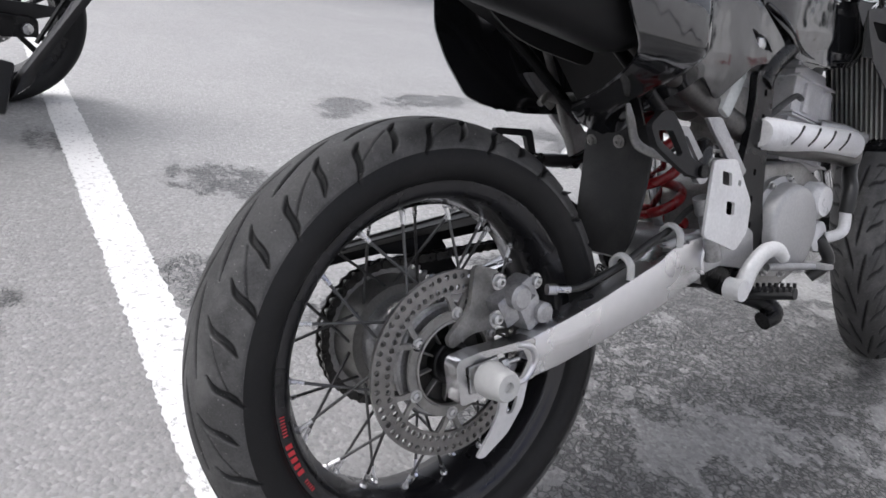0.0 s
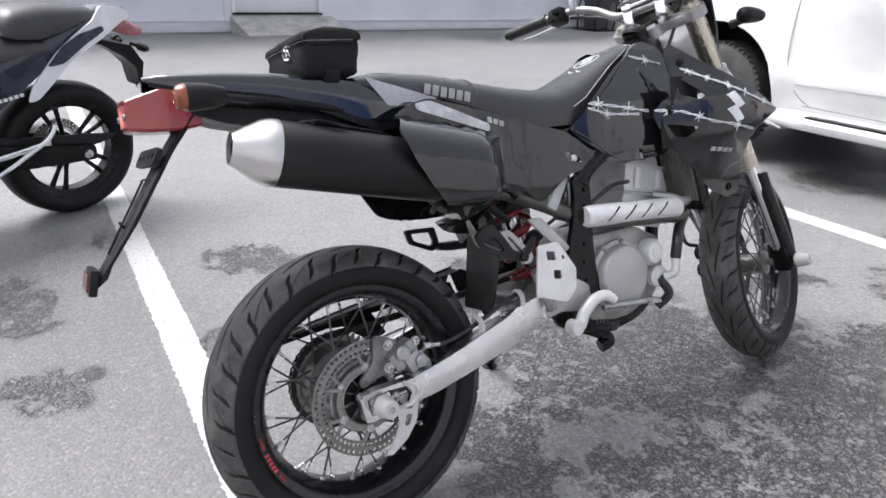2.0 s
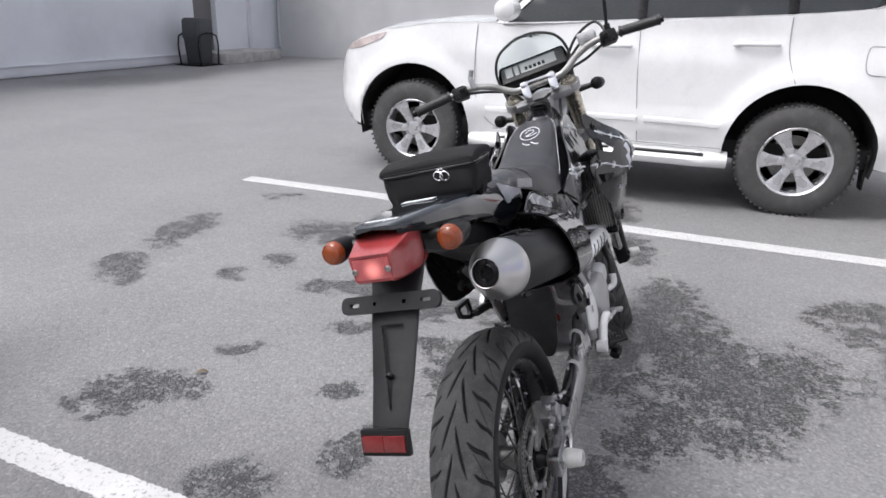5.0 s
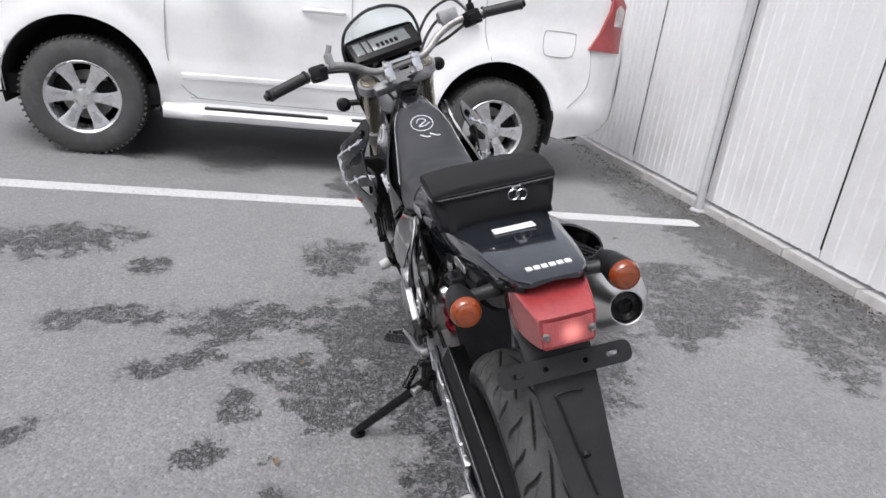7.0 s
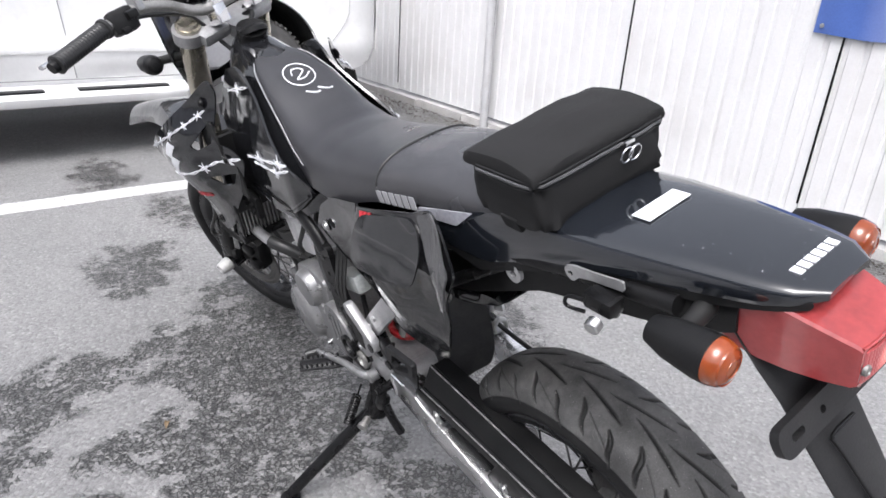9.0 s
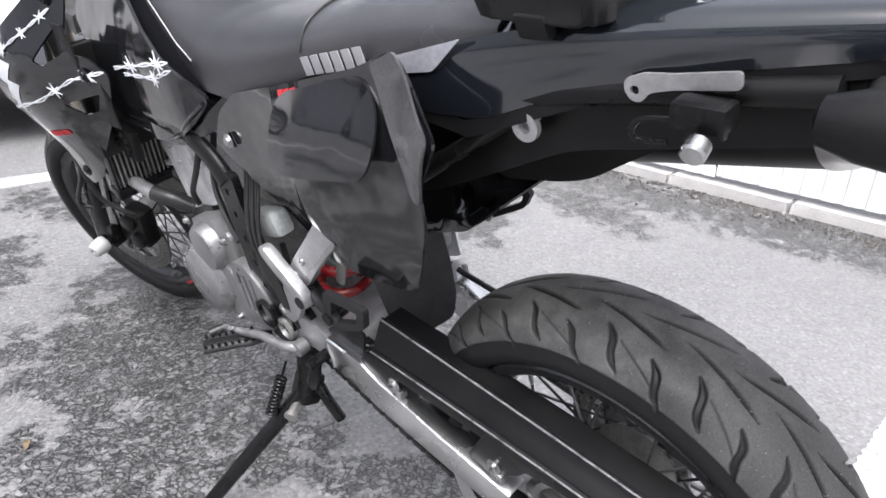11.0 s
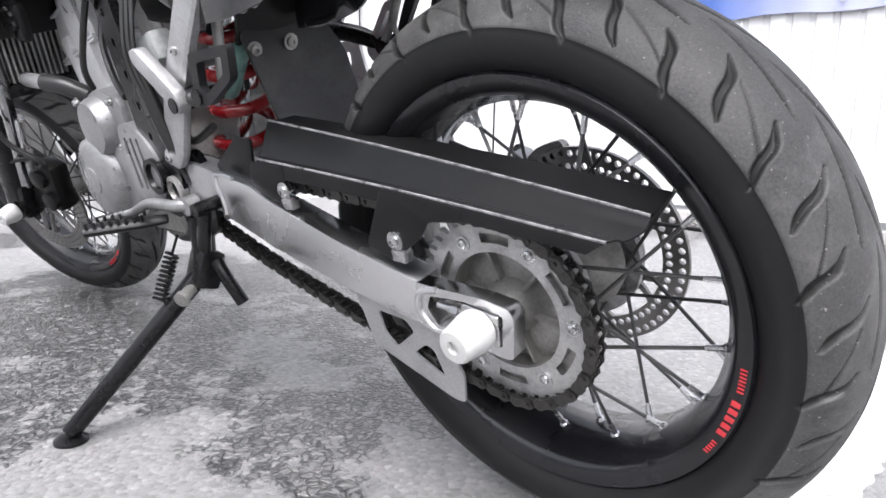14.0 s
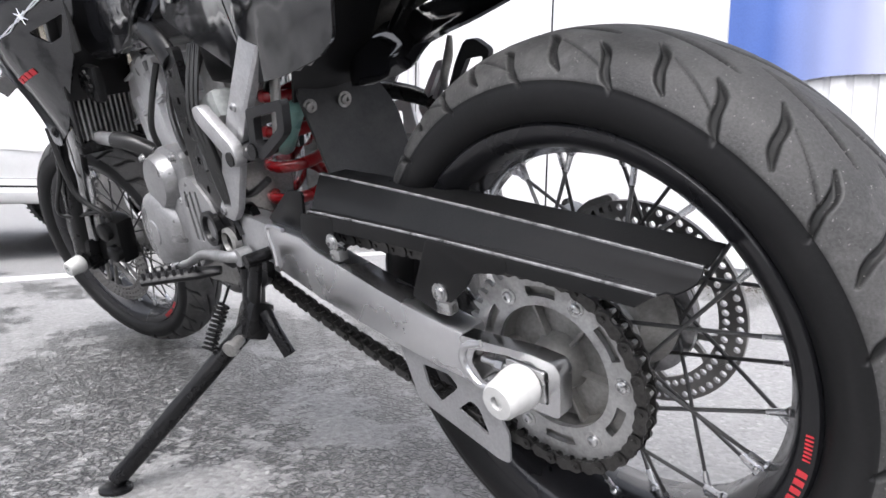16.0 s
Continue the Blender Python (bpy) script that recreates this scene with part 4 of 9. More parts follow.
    ob.parent = parent
    ob.matrix_local = m
    return ob


def holed_ring(bm, x, thick, r0, r1, rows, cols, hole):
    """A flat ring about X with staggered round holes."""
    for k in range(rows):
        ra, rb = r0 + (r1 - r0) * k / rows, r0 + (r1 - r0) * (k + 1) / rows
        rm = (ra + rb) / 2
        for c in range(cols):
            a0 = 2 * math.pi * (c + 0.5 * (k % 2)) / cols
            da = 2 * math.pi / cols
            am = a0 + da / 2
            border = [(ra, a0), (ra, am), (ra, a0 + da), (rm, a0 + da), (rb, a0 + da), (rb, am), (rb, a0), (rm, a0)]
            rim = []
            for r, an in border:
                v = Vector((r * math.cos(an) - rm * math.cos(am), r * math.sin(an) - rm * math.sin(am)))
                v = v.normalized() * hole
                rim.append((v.x + rm * math.cos(am), v.y + rm * math.sin(am)))
            for sx in (-1, 1):
                o = [bm.verts.new((x + sx * thick / 2, r * math.cos(an), r * math.sin(an))) for r, an in border]
                h = [bm.verts.new((x + sx * thick / 2, p, q)) for p, q in rim]
                for i in range(8):
                    bm.faces.new((o[i], o[(i + 1) % 8], h[(i + 1) % 8], h[i]))
                if sx < 0:
                    first = h
                else:
                    for i in range(8):
                        bm.faces.new((first[i], first[(i + 1) % 8], h[(i + 1) % 8], h[i]))
    bmesh.ops.remove_doubles(bm, verts=bm.verts[:], dist=1e-6)
    edge = 96
    for r in (r0, r1):
        ring = [[bm.verts.new((x + s * thick / 2, r * math.cos(2 * math.pi * i / edge), r * math.sin(2 * math.pi * i / edge))) for s in (-1, 1)] for i in range(edge)]
        for i in range(edge):
            bm.faces.new((ring[i][0], ring[i][1], ring[(i + 1) % edge][1], ring[(i + 1) % edge][0]))
    return bm


def wheel(name, m, rim_half, r_rim, label, flange_l, flange_r, hub_r):
    """A rim with its hub and spokes; m places the axle's centre."""
    bm = bmesh.new()
    w, r = rim_half, r_rim
    prof = [(-w, r), (-w + 0.003, r + 0.003), (-w + 0.007, r + 0.002), (-w + 0.010, r - 0.012), (-w * 0.45, r - 0.020), (w * 0.45, r - 0.020), (w - 0.010, r - 0.012), (w - 0.007, r + 0.002), (w - 0.003, r + 0.003), (w, r),
            (w - 0.002, r - 0.012), (w - 0.012, r - 0.022), (w * 0.50, r - 0.027), (w * 0.34, r - 0.034), (-w * 0.34, r - 0.034), (-w * 0.50, r - 0.027), (-w + 0.012, r - 0.022), (-w + 0.002, r - 0.012)]
    lathe(bm, prof, 128, closed=True)
    rim = part(name, bm, BLACK_RIM, bike, label, m, angle=50)
    bm = bmesh.new()
    hub = [(flange_l, 0.0), (flange_l, hub_r * 0.75), (flange_l + 0.004, hub_r), (flange_l + 0.014, hub_r), (flange_l + 0.020, hub_r * 0.72), (flange_l + 0.034, 0.030), (0, 0.026), (flange_r - 0.030, 0.029), (flange_r - 0.018, hub_r * 0.70), (flange_r - 0.012, hub_r * 0.92), (flange_r - 0.003, hub_r * 0.92), (flange_r, hub_r * 0.7), (flange_r, 0.0)]
    lathe(bm, hub, 48)
    part("hub", bm, HUB, rim, "dull cast hub")
    # one spoke along +Z, with a bright nipple at its rim end
    spokes = []
    for k in range(36):
        side = -1 if k % 2 else 1
        ang = 2 * math.pi * k / 36
        sweep = (1 if (k // 2) % 2 else -1) * radians(42)
        fx = flange_r - 0.008 if side > 0 else flange_l + 0.009
        start = Vector((fx, hub_r * 0.90 * math.cos(ang + sweep), hub_r * 0.90 * math.sin(ang + sweep)))
        end = Vector((side * w * 0.20, (r - 0.033) * math.cos(ang), (r - 0.033) * math.sin(ang)))
        spokes.append((start, end))
    d0 = (spokes[0][1] - spokes[0][0]).length
    bm = bmesh.new()
    lathe(bm, [(-0.004, 0.0030), (0.004, 0.0021), (d0 - 0.014, 0.0021)], 8)
    lathe(bm, [(d0 - 0.022, 0.0030), (d0 - 0.006, 0.0036), (d0 - 0.004, 0.0055), (d0 + 0.002, 0.0058)], 8)
    bm.faces.ensure_lookup_table()
    for f in bm.faces:
        if min(v.co.x for v in f.verts) > d0 - 0.024:
            f.material_index = 1
    first = part("spoke", bm, [SPOKE, NIPPLE], rim, "dark steel spoke with a bright nipple", along(*spokes[0]))
    for s, e in spokes[1:]:
        again(first, along(s, e) @ Matrix.Diagonal(((e - s).length / d0, 1, 1, 1)), rim)
    return rim


REAR_M = Matrix.Translation(AXLE + Vector((0.002, 0, 0.002)))
rear = wheel("rear_wheel", REAR_M, 0.060, 0.233, "black spoked rear wheel rim with red lettering bars", -0.072, 0.060, 0.068)
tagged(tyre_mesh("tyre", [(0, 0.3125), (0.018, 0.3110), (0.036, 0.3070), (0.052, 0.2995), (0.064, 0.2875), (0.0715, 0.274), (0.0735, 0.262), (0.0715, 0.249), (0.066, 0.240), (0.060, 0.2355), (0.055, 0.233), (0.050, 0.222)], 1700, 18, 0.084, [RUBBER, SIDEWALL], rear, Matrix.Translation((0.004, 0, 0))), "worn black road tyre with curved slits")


def arc_bars(bm, x, r, a0, a1, n, h, fill=0.62):
    """Plain bars set along an arc on a rim's side."""
    for i in range(n):
        t = radians(a0 + (a1 - a0) * (i + 0.5) / n)
        rot = Matrix.Rotation(t, 3, "X")
        box(bm, (x, r * math.cos(t), r * math.sin(t)), (0.0008, h, abs(radians(a1 - a0)) / n * r * fill), rot)
    return bm


bm = bmesh.new()
for sx in (-1, 1):
    arc_bars(bm, sx * 0.0592, 0.2265, 194, 206, 5, 0.0085)
    arc_bars(bm, sx * 0.0592, 0.2265, 185, 192, 7, 0.006, 0.4)
    arc_bars(bm, sx * 0.0592, 0.2265, 208, 213, 5, 0.005, 0.4)
pieces("lettering_bar", bm, RED_MARK, rear, "red printed bars")

# brake disc on the right: drilled ring, a carrier with six forked arms, and the ribbed hub bowl inside it
bm = bmesh.new()
holed_ring(bm, 0.078, 0.005, 0.0925, 0.1225, 2, 60, 0.0040)
part("brake_disc", bm, DISC, rear, "drilled steel brake disc")
bm = bmesh.new()
lathe(bm, [(0.0755, 0.0585), (0.0805, 0.0585), (0.0805, 0.0700), (0.0755, 0.0700)], 64, closed=True)
disc_ring = bm
bm = bmesh.new()
for k in range(6):
    a = 2 * math.pi * k / 6 + 0.47
    for sgn in (-1, 1):
        p = [(0.066, a + sgn * 0.115), (0.066, a), (0.080, a + sgn * 0.060), (0.0935, a + sgn * 0.130), (0.0935, a + sgn * 0.225), (0.084, a + sgn * 0.160)]
        slab(bm, [(r * math.cos(t), r * math.sin(t)) for r, t in (p if sgn > 0 else p[::-1])], 0.0757, 0.0803)
carrier_gold = mat("dull_gold_grey_carrier", (0.25, 0.245, 0.235), 0.42, 0.6, 0.12, 18, 240, 0.08, 0.1, dirt=(0.10, 0.095, 0.085), dirt_amount=0.4)
part("disc_carrier", disc_ring, carrier_gold, rear, "dull gold-grey disc carrier")
pieces("carrier_arm", bm, carrier_gold, rear)
bm = bmesh.new()
for k in range(6):
    a = 2 * math.pi * k / 6 + 0.47
    bolt(bm, (0.0805, 0.0665 * math.cos(a), 0.0665 * math.sin(a)), 0.0058, 0.005, (1, 0, 0))
pieces("carrier_bolt", bm, STEEL, rear)
bm = bmesh.new()
lathe(bm, [(0.054, 0.060), (0.066, 0.060), (0.0665, 0.0735), (0.064, 0.0765), (0.056, 0.0765)], 64, closed=True)
part("hub_flange", bm, ALU_CAST, rear, "grey cast flange behind the disc", angle=40)
bm = bmesh.new()
lathe(bm, [(0.0610, 0.0), (0.0610, 0.046), (0.0650, 0.0525), (0.0760, 0.0545)], 48, cap=False)
part("hub_bowl", bm, mat("dark_hub_bowl", (0.030, 0.029, 0.028), 0.5, 0.4, 0.2, 20, 200, 0.1), rear, "dark recessed hub end")
bm = bmesh.new()
lathe(bm, [(0.0740, 0.0545), (0.0820, 0.0548), (0.0832, 0.0562), (0.0820, 0.0578), (0.0740, 0.0580)], 64, closed=True)
part("bowl_rim", bm, HUB, rear, "worn bright rim of the hub bowl", angle=40)
bm = bmesh.new()
for k in range(10):
    a = 2 * math.pi * (k + 0.3) / 10
    c, q = math.cos(a), math.sin(a)
    slab_in, slab_out = 0.029, 0.0535
    mid_r = (slab_in + slab_out) / 2
    box(bm, (0.0665, mid_r * c, mid_r * q), (0.0090, slab_out - slab_in, 0.0024), Matrix.Rotation(a, 3, "X"), 0.0008)
pieces("hub_rib", bm, HUB, rear)
bm = bmesh.new()
lathe(bm, [(0.056, 0.0290), (0.076, 0.0290), (0.078, 0.0270), (0.078, 0.0225), (0.088, 0.0215), (0.092, 0.0190), (0.104, 0.0190)], 32)
part("hub_collar", bm, FRAME_BLACK, rear)
# cast drum of the hub beside the sprocket
bm = bmesh.new()
lathe(bm, [(-0.060, 0.066), (-0.050, 0.0660), (-0.022, 0.0625), (-0.016, 0.0580), (-0.012, 0.028)], 48, cap=False)
part("hub_drum", bm, ALU_CAST, rear, "grey cast hub drum", angle=40)

# sprocket and its carrier on the left
SX = -0.088
bm = bmesh.new()
TEETH = 41
outline = []
for k in range(TEETH):
    for da, rr in ((0.0, 0.0985), (0.30, 0.0985), (0.45, 0.1075), (0.58, 0.1090), (0.72, 0.1075), (0.87, 0.0985)):
        outline.append((2 * math.pi * (k + da) / TEETH, rr))
inner, slots = 0.066, 6
vo = [[bm.verts.new((SX + s * 0.003, r * math.cos(a), r * math.sin(a))) for a, r in outline] for s in (-1, 1)]
n_o = len(outline)
rings_r = [0.0935, 0.086, 0.076, inner]
allr = []
for s in (0, 1):
    rows = [vo[s]]
    for r in rings_r:
        rows.append([bm.verts.new((SX + (s * 2 - 1) * 0.003, r * math.cos(a), r * math.sin(a))) for a, _ in outline])
    allr.append(rows)


def in_slot(i):
    t = (i / n_o * slots) % 1.0
    return 0.30 < t < 0.70


for s in (0, 1):
    for k in range(4):
        for i in range(n_o):
            if k == 2 and in_slot(i + 0.5):
                continue
            u, v = allr[s][k], allr[s][k + 1]
            bm.faces.new((u[i], u[(i + 1) % n_o], v[(i + 1) % n_o], v[i]))
for k in (0, 4):
    for i in range(n_o):
        bm.faces.new((allr[0][k][i], allr[0][k][(i + 1) % n_o], allr[1][k][(i + 1) % n_o], allr[1][k][i]))
for k in (2, 3):
    for i in range(n_o):
        if in_slot(i + 0.5):
            bm.faces.new((allr[0][k][i], allr[0][k][(i + 1) % n_o], allr[1][k][(i + 1) % n_o], allr[1][k][i]))
part("sprocket", bm, SPROCKET, rear, "worn steel sprocket with oval slots", angle=30)
bm = bmesh.new()
for k in range(6):
    a = 2 * math.pi * k / 6
    bolt(bm, (SX - 0.003, 0.081 * math.cos(a), 0.081 * math.sin(a)), 0.0058, 0.0055, (-1, 0, 0))
pieces("sprocket_bolt", bm, STEEL, rear)
bm = bmesh.new()
lathe(bm, [(-0.045, 0.0), (-0.045, 0.080), (-0.0835, 0.088), (-0.084, 0.068), (-0.060, 0.062), (-0.058, 0.034), (-0.086, 0.028), (-0.098, 0.022), (-0.098, 0.012)], 64)
part("sprocket_carrier", bm, carrier_gold, rear, "ribbed dull sprocket carrier")
bm = bmesh.new()
for k in range(6):
    a = 2 * math.pi * k / 6 + 0.2
    c, s = math.cos(a), math.sin(a)
    box(bm, (-0.070, 0.046 * c, 0.046 * s), (0.022, 0.040, 0.0040), Matrix.Rotation(a, 3, "X"), 0.001)
pieces("carrier_rib", bm, carrier_gold, rear)

# chain
bm = bmesh.new()
chain_pts = []
FS, FR, RR = Vector((0.622, 0.412)), 0.040, 0.1036
for i in range(40):
    t = radians(92 + (290 - 92) * i / 39)
    chain_pts.append(Vector((RR * math.cos(t), 0.31 + RR * math.sin(t))))
for i in range(1, 30):
    t = i / 30
    a, b = chain_pts[39], FS + Vector((FR * math.cos(radians(-72)), FR * math.sin(radians(-72))))
    p = a.lerp(b, t)
    chain_pts.append(p - Vector((0, 0.022 * 4 * t * (1 - t))))
for i in range(14):
    t = radians(-72 + 165 * i / 13)
    chain_pts.append(FS + Vector((FR * math.cos(t), FR * math.sin(t))))
for i in range(1, 30):
    t = i / 30
    p = (FS + Vector((FR * math.cos(radians(93)), FR * math.sin(radians(93))))).lerp(chain_pts[0], t)
    chain_pts.append(p - Vector((0, 0.008 * 4 * t * (1 - t))))
cum = [0.0]
for a, b in zip(chain_pts, chain_pts[1:] + chain_pts[:1]):
    cum.append(cum[-1] + (b - a).length)
N_LINK = int(round(cum[-1] / 0.01588))
ring_pts = chain_pts + chain_pts[:1]
stations = []
for k in range(N_LINK):
    d = cum[-1] * k / N_LINK
    stations.append(Vector((float(np.interp(d, cum, [p.x for p in ring_pts])), float(np.interp(d, cum, [p.y for p in ring_pts])))))


def chain_link(bm, half):
    """One link of the chain: a pair of waisted plates, and a roller with its pin."""
    out = []
    for i in range(9):
        t = math.pi / 2 + math.pi * i / 8
        out.append((0.0068 * math.cos(t), 0.0068 * math.sin(t)))
    out.append((0.0079, -0.0052))
    for i in range(9):
        t = -math.pi / 2 + math.pi * i / 8
        out.append((0.01588 + 0.0068 * math.cos(t), 0.0068 * math.sin(t)))
    out.append((0.0079, 0.0052))
    for s in (-1, 1):
        slab(bm, out, s * half - 0.001, s * half + 0.001)
    lathe(bm, [(-half - 0.003, 0.0026), (half + 0.003, 0.0026)], 8)
    lathe(bm, [(-0.004, 0.0050), (0.004, 0.0050)], 10)
    return bm


chain_frame = bmesh.new()
lathe(chain_frame, [(SX - 0.004, 0.0), (SX - 0.004, 0.034), (SX - 0.002, 0.037), (SX + 0.002, 0.037), (SX + 0.004, 0.034), (SX + 0.004, 0.0)], 30, Matrix.Translation((0, FS.x, FS.y)))
chain = part("chain", chain_frame, CHAIN, bike, "dirty oiled drive chain on its front sprocket")
firsts = []
for half in (0.0065, 0.0090):
    firsts.append(part("chain_link", chain_link(bmesh.new(), half), CHAIN, chain))
for k in range(N_LINK):
    p, q = stations[k], stations[(k + 1) % N_LINK]
    d = q - p
    m = Matrix.Translation((SX, p.x, p.y)) @ Matrix.Rotation(math.atan2(d.y, d.x), 4, "X")
    if k < 2:
        firsts[k].matrix_local = m
    else:
        again(firsts[k % 2], m, chain)

# swingarm: two box arms with open ends for the axle, and a cross tube
ARM = [(0.084, 0.2925), (0.132, 0.298), (0.216, 0.315), (0.270, 0.327), (0.346, 0.345), (0.384, 0.358), (0.442, 0.376), (0.446, 0.442), (0.430, 0.440), (0.364, 0.430), (0.335, 0.414), (0.250, 0.389), (0.211, 0.377), (0.152, 0.362), (0.084, 0.3470)]
ARM_FRONT = [(0.444, 0.378), (0.500, 0.387), (0.575, 0.372), (0.600, 0.395), (0.592, 0.435), (0.560, 0.455), (0.500, 0.451), (0.444, 0.440)]
bm = bmesh.new()
for s in (-1, 1):
    x0, x1 = (0.104, 0.140) if s > 0 else (-0.088, -0.124)
    slab(bm, ARM, x0, x1, 0.003)
part_arm = part("swingarm", bm, ALU, bike, "bare brushed aluminium box swingarm")
for s in (-1, 1):
    bm = bmesh.new()
    slab(bm, ARM_FRONT, *((0.104, 0.137) if s > 0 else (-0.088, -0.121)), 0.005)
    part("arm_casting", bm, ALU_DULL, part_arm, "duller cast front end of the arm")
SIDES = ((-1, 0.106, 0.125), (1, 0.116, 0.141))
for s, x0, x1 in SIDES:
    # an open fork whose two tines close at a thin tip, with a sliding axle block in the slot
    bm = bmesh.new()
    out = rounded([(0.086, 0.3465), (0.052, 0.3455), (-0.007, 0.3450), (-0.036, 0.3405), (-0.041, 0.3320), (-0.034, 0.2850), (-0.028, 0.2825), (0.010, 0.2860), (0.060, 0.2900), (0.086, 0.2925)], 0.005, 3)
    slot = [(0.066, 0.3340), (0.074, 0.3180), (0.062, 0.2990), (0.010, 0.2955), (-0.022, 0.2945), (-0.028, 0.3310), (0.022, 0.3370)]
    plate(bm, out, s * x0, s * x1, [slot])
    part("axle_end", bm, AXLE_ALLOY, part_arm, "machined aluminium axle fork", angle=30)
    bm = bmesh.new()
    slab(bm, rounded([(-0.021, 0.2960), (-0.024, 0.3300), (0.022, 0.3355), (0.022, 0.2975)], 0.003), s * (x1 - 0.006), s * (x1 + 0.003), 0.001)
    part("axle_block", bm, STEEL, part_arm)
    bm = bmesh.new()
    tube(bm, [(s * (x1 - 0.001), 0.055, 0.3425), (s * (x1 + 0.0010), 0.079, 0.335), (s * (x1 + 0.0010), 0.086, 0.316), (s * (x1 - 0.001), 0.072, 0.2945), (s * (x1 - 0.002), 0.055, 0.2915)], 0.0040, 8, 5)
    part("weld_bead", bm, ALU, part_arm)
    bm = bmesh.new()
    xm = s * (x1 - 0.008)
    lathe(bm, [(0, 0.0042), (0.050, 0.0042)], 10, along((xm, 0.014, 0.317), (xm, 0.07, 0.321)))
    lathe(bm, [(0, 0.0075), (0.009, 0.0075)], 6, along((xm, 0.034, 0.3185), (xm, 0.07, 0.321)))
    lathe(bm, [(0, 0.017), (0.006, 0.017), (0.008, 0.014)], 6, along((s * (x1 + 0.003), 0, 0.316), (s * 0.2, 0, 0.316)))
    part("adjuster", bm, STEEL, part_arm, "chain adjuster bolt and axle nut")
bm = bmesh.new()
lathe(bm, [(-0.128, 0.010), (0.145, 0.010)], 16, Matrix.Translation((0, 0, 0.316)))
part("axle", bm, STEEL, part_arm, "steel axle")
bm = bmesh.new()
lathe(bm, [(-0.10, 0.030), (0.10, 0.030)], 24, Matrix.Translation((0, 0.425, 0.415)))
lathe(bm, [(-0.118, 0.028), (0.13, 0.028)], 24, Matrix.Translation((0, 0.565, 0.410)))
box(bm, (0, 0.49, 0.415), (0.20, 0.12, 0.035), None, 0.006)
part("pivot_tube", bm, ALU_DULL, part_arm)
for s, x0, x1 in SIDES:
    bm = bmesh.new()
    x = s * (x1 - 0.0005)
    tube(bm, [(x, 0.400, 0.437), (x, 0.438, 0.441), (x, 0.445, 0.425), (x, 0.441, 0.402), (x, 0.444, 0.382)], 0.0034, 6, 4)
    part("weld_bead", bm, ALU, part_arm)


def slider(c, s, parent, label):
    """A white nylon bobbin on an axle end."""
    bm = bmesh.new()
    lathe(bm, [(0.0, 0.020), (0.004, 0.0225), (0.014, 0.0225), (0.028, 0.0200), (0.037, 0.0190), (0.041, 0.0165), (0.0415, 0.0070), (0.036, 0.0060), (0.036, 0.0)], 28, along(c, Vector(c) + Vector((s, 0, 0))))
    return part("axle_slider", bm, WHITE_PLASTIC, parent, label)


for s in (-1, 1):
    slider(((0.148 if s > 0 else -0.129), 0, 0.3145), s, part_arm, "white nylon axle slider")

# chain guard with rolled ridges
bm = bmesh.new()
sec_f = [(-0.046, 0.4990), (-0.080, 0.5010), (-0.0825, 0.5045), (-0.0855, 0.5045), (-0.088, 0.4995), (-0.097, 0.4850), (-0.105, 0.4720), (-0.110, 0.4640), (-0.1125, 0.4655), (-0.1155, 0.4640), (-0.1165, 0.4590), (-0.1170, 0.4520), (-0.1175, 0.4450)]
sec_r = [(-0.046, 0.4390), (-0.080, 0.4320), (-0.0825, 0.4350), (-0.0855, 0.4345), (-0.088, 0.4300), (-0.097, 0.4255), (-0.105, 0.4220), (-0.110, 0.4200), (-0.1125, 0.4215), (-0.1155, 0.4200), (-0.1165, 0.4170), (-0.1170, 0.4130), (-0.1175, 0.4090)]
rows = []
for i in range(13):
    t = i / 12
    y = 0.338 - 0.490 * t
    bulge = 0.003 * math.sin(math.pi * t)
    rows.append([bm.verts.new((xa + (xb - xa) * t, y + (-0.012 if k < 5 else -0.012 + 0.042 * (k - 5) / 7) * t, za + (zb - za) * t + bulge)) for k, ((xa, za), (xb, zb)) in enumerate(zip(sec_f, sec_r))])
for a, b in zip(rows, rows[1:]):
    for k in range(len(sec_f) - 1):
        bm.faces.new((a[k], b[k], b[k + 1], a[k + 1]))
solid(bm, bm.faces[:], 0.0022)
guard = part("chain_guard", bm, GUARD, bike, "long black folded chain guard with ridges and water drops")
# pale tubes along two ridges, standing in for their bright highlights
for k in (3, 9):
    bm = bmesh.new()
    line = []
    for i in range(13):
        t = i / 12
        (xa, za), (xb, zb) = sec_f[k], sec_r[k]
        line.append((xa + (xb - xa) * t - 0.0008, 0.338 - 0.490 * t + (-0.012 if k < 5 else -0.012 + 0.042 * (k - 5) / 7) * t, za + (zb - za) * t + 0.003 * math.sin(math.pi * t) + 0.0010))
    tube(bm, line, 0.0016, 6, 2)
    part("ridge", bm, RIDGE_HIGHLIGHT, guard, "pale line painted as a ridge highlight")
bm = bmesh.new()
slab(bm, rounded([(0.352, 0.462), (0.366, 0.427), (0.306, 0.409), (0.284, 0.440), (0.284, 0.460)], 0.006), -0.120, -0.1165, 0.001)
slab(bm, rounded([(0.115, 0.447), (0.156, 0.377), (0.116, 0.363), (0.068, 0.398), (0.054, 0.416), (0.008, 0.421), (0.008, 0.436)], 0.006), -0.120, -0.1165, 0.001)
slab(bm, rounded([(0.455, 0.448), (0.385, 0.490), (0.350, 0.488), (0.368, 0.432), (0.430, 0.430)], 0.006), -0.112, -0.108, 0.001)
pieces("bracket", bm, GUARD, guard)
bm = bmesh.new()
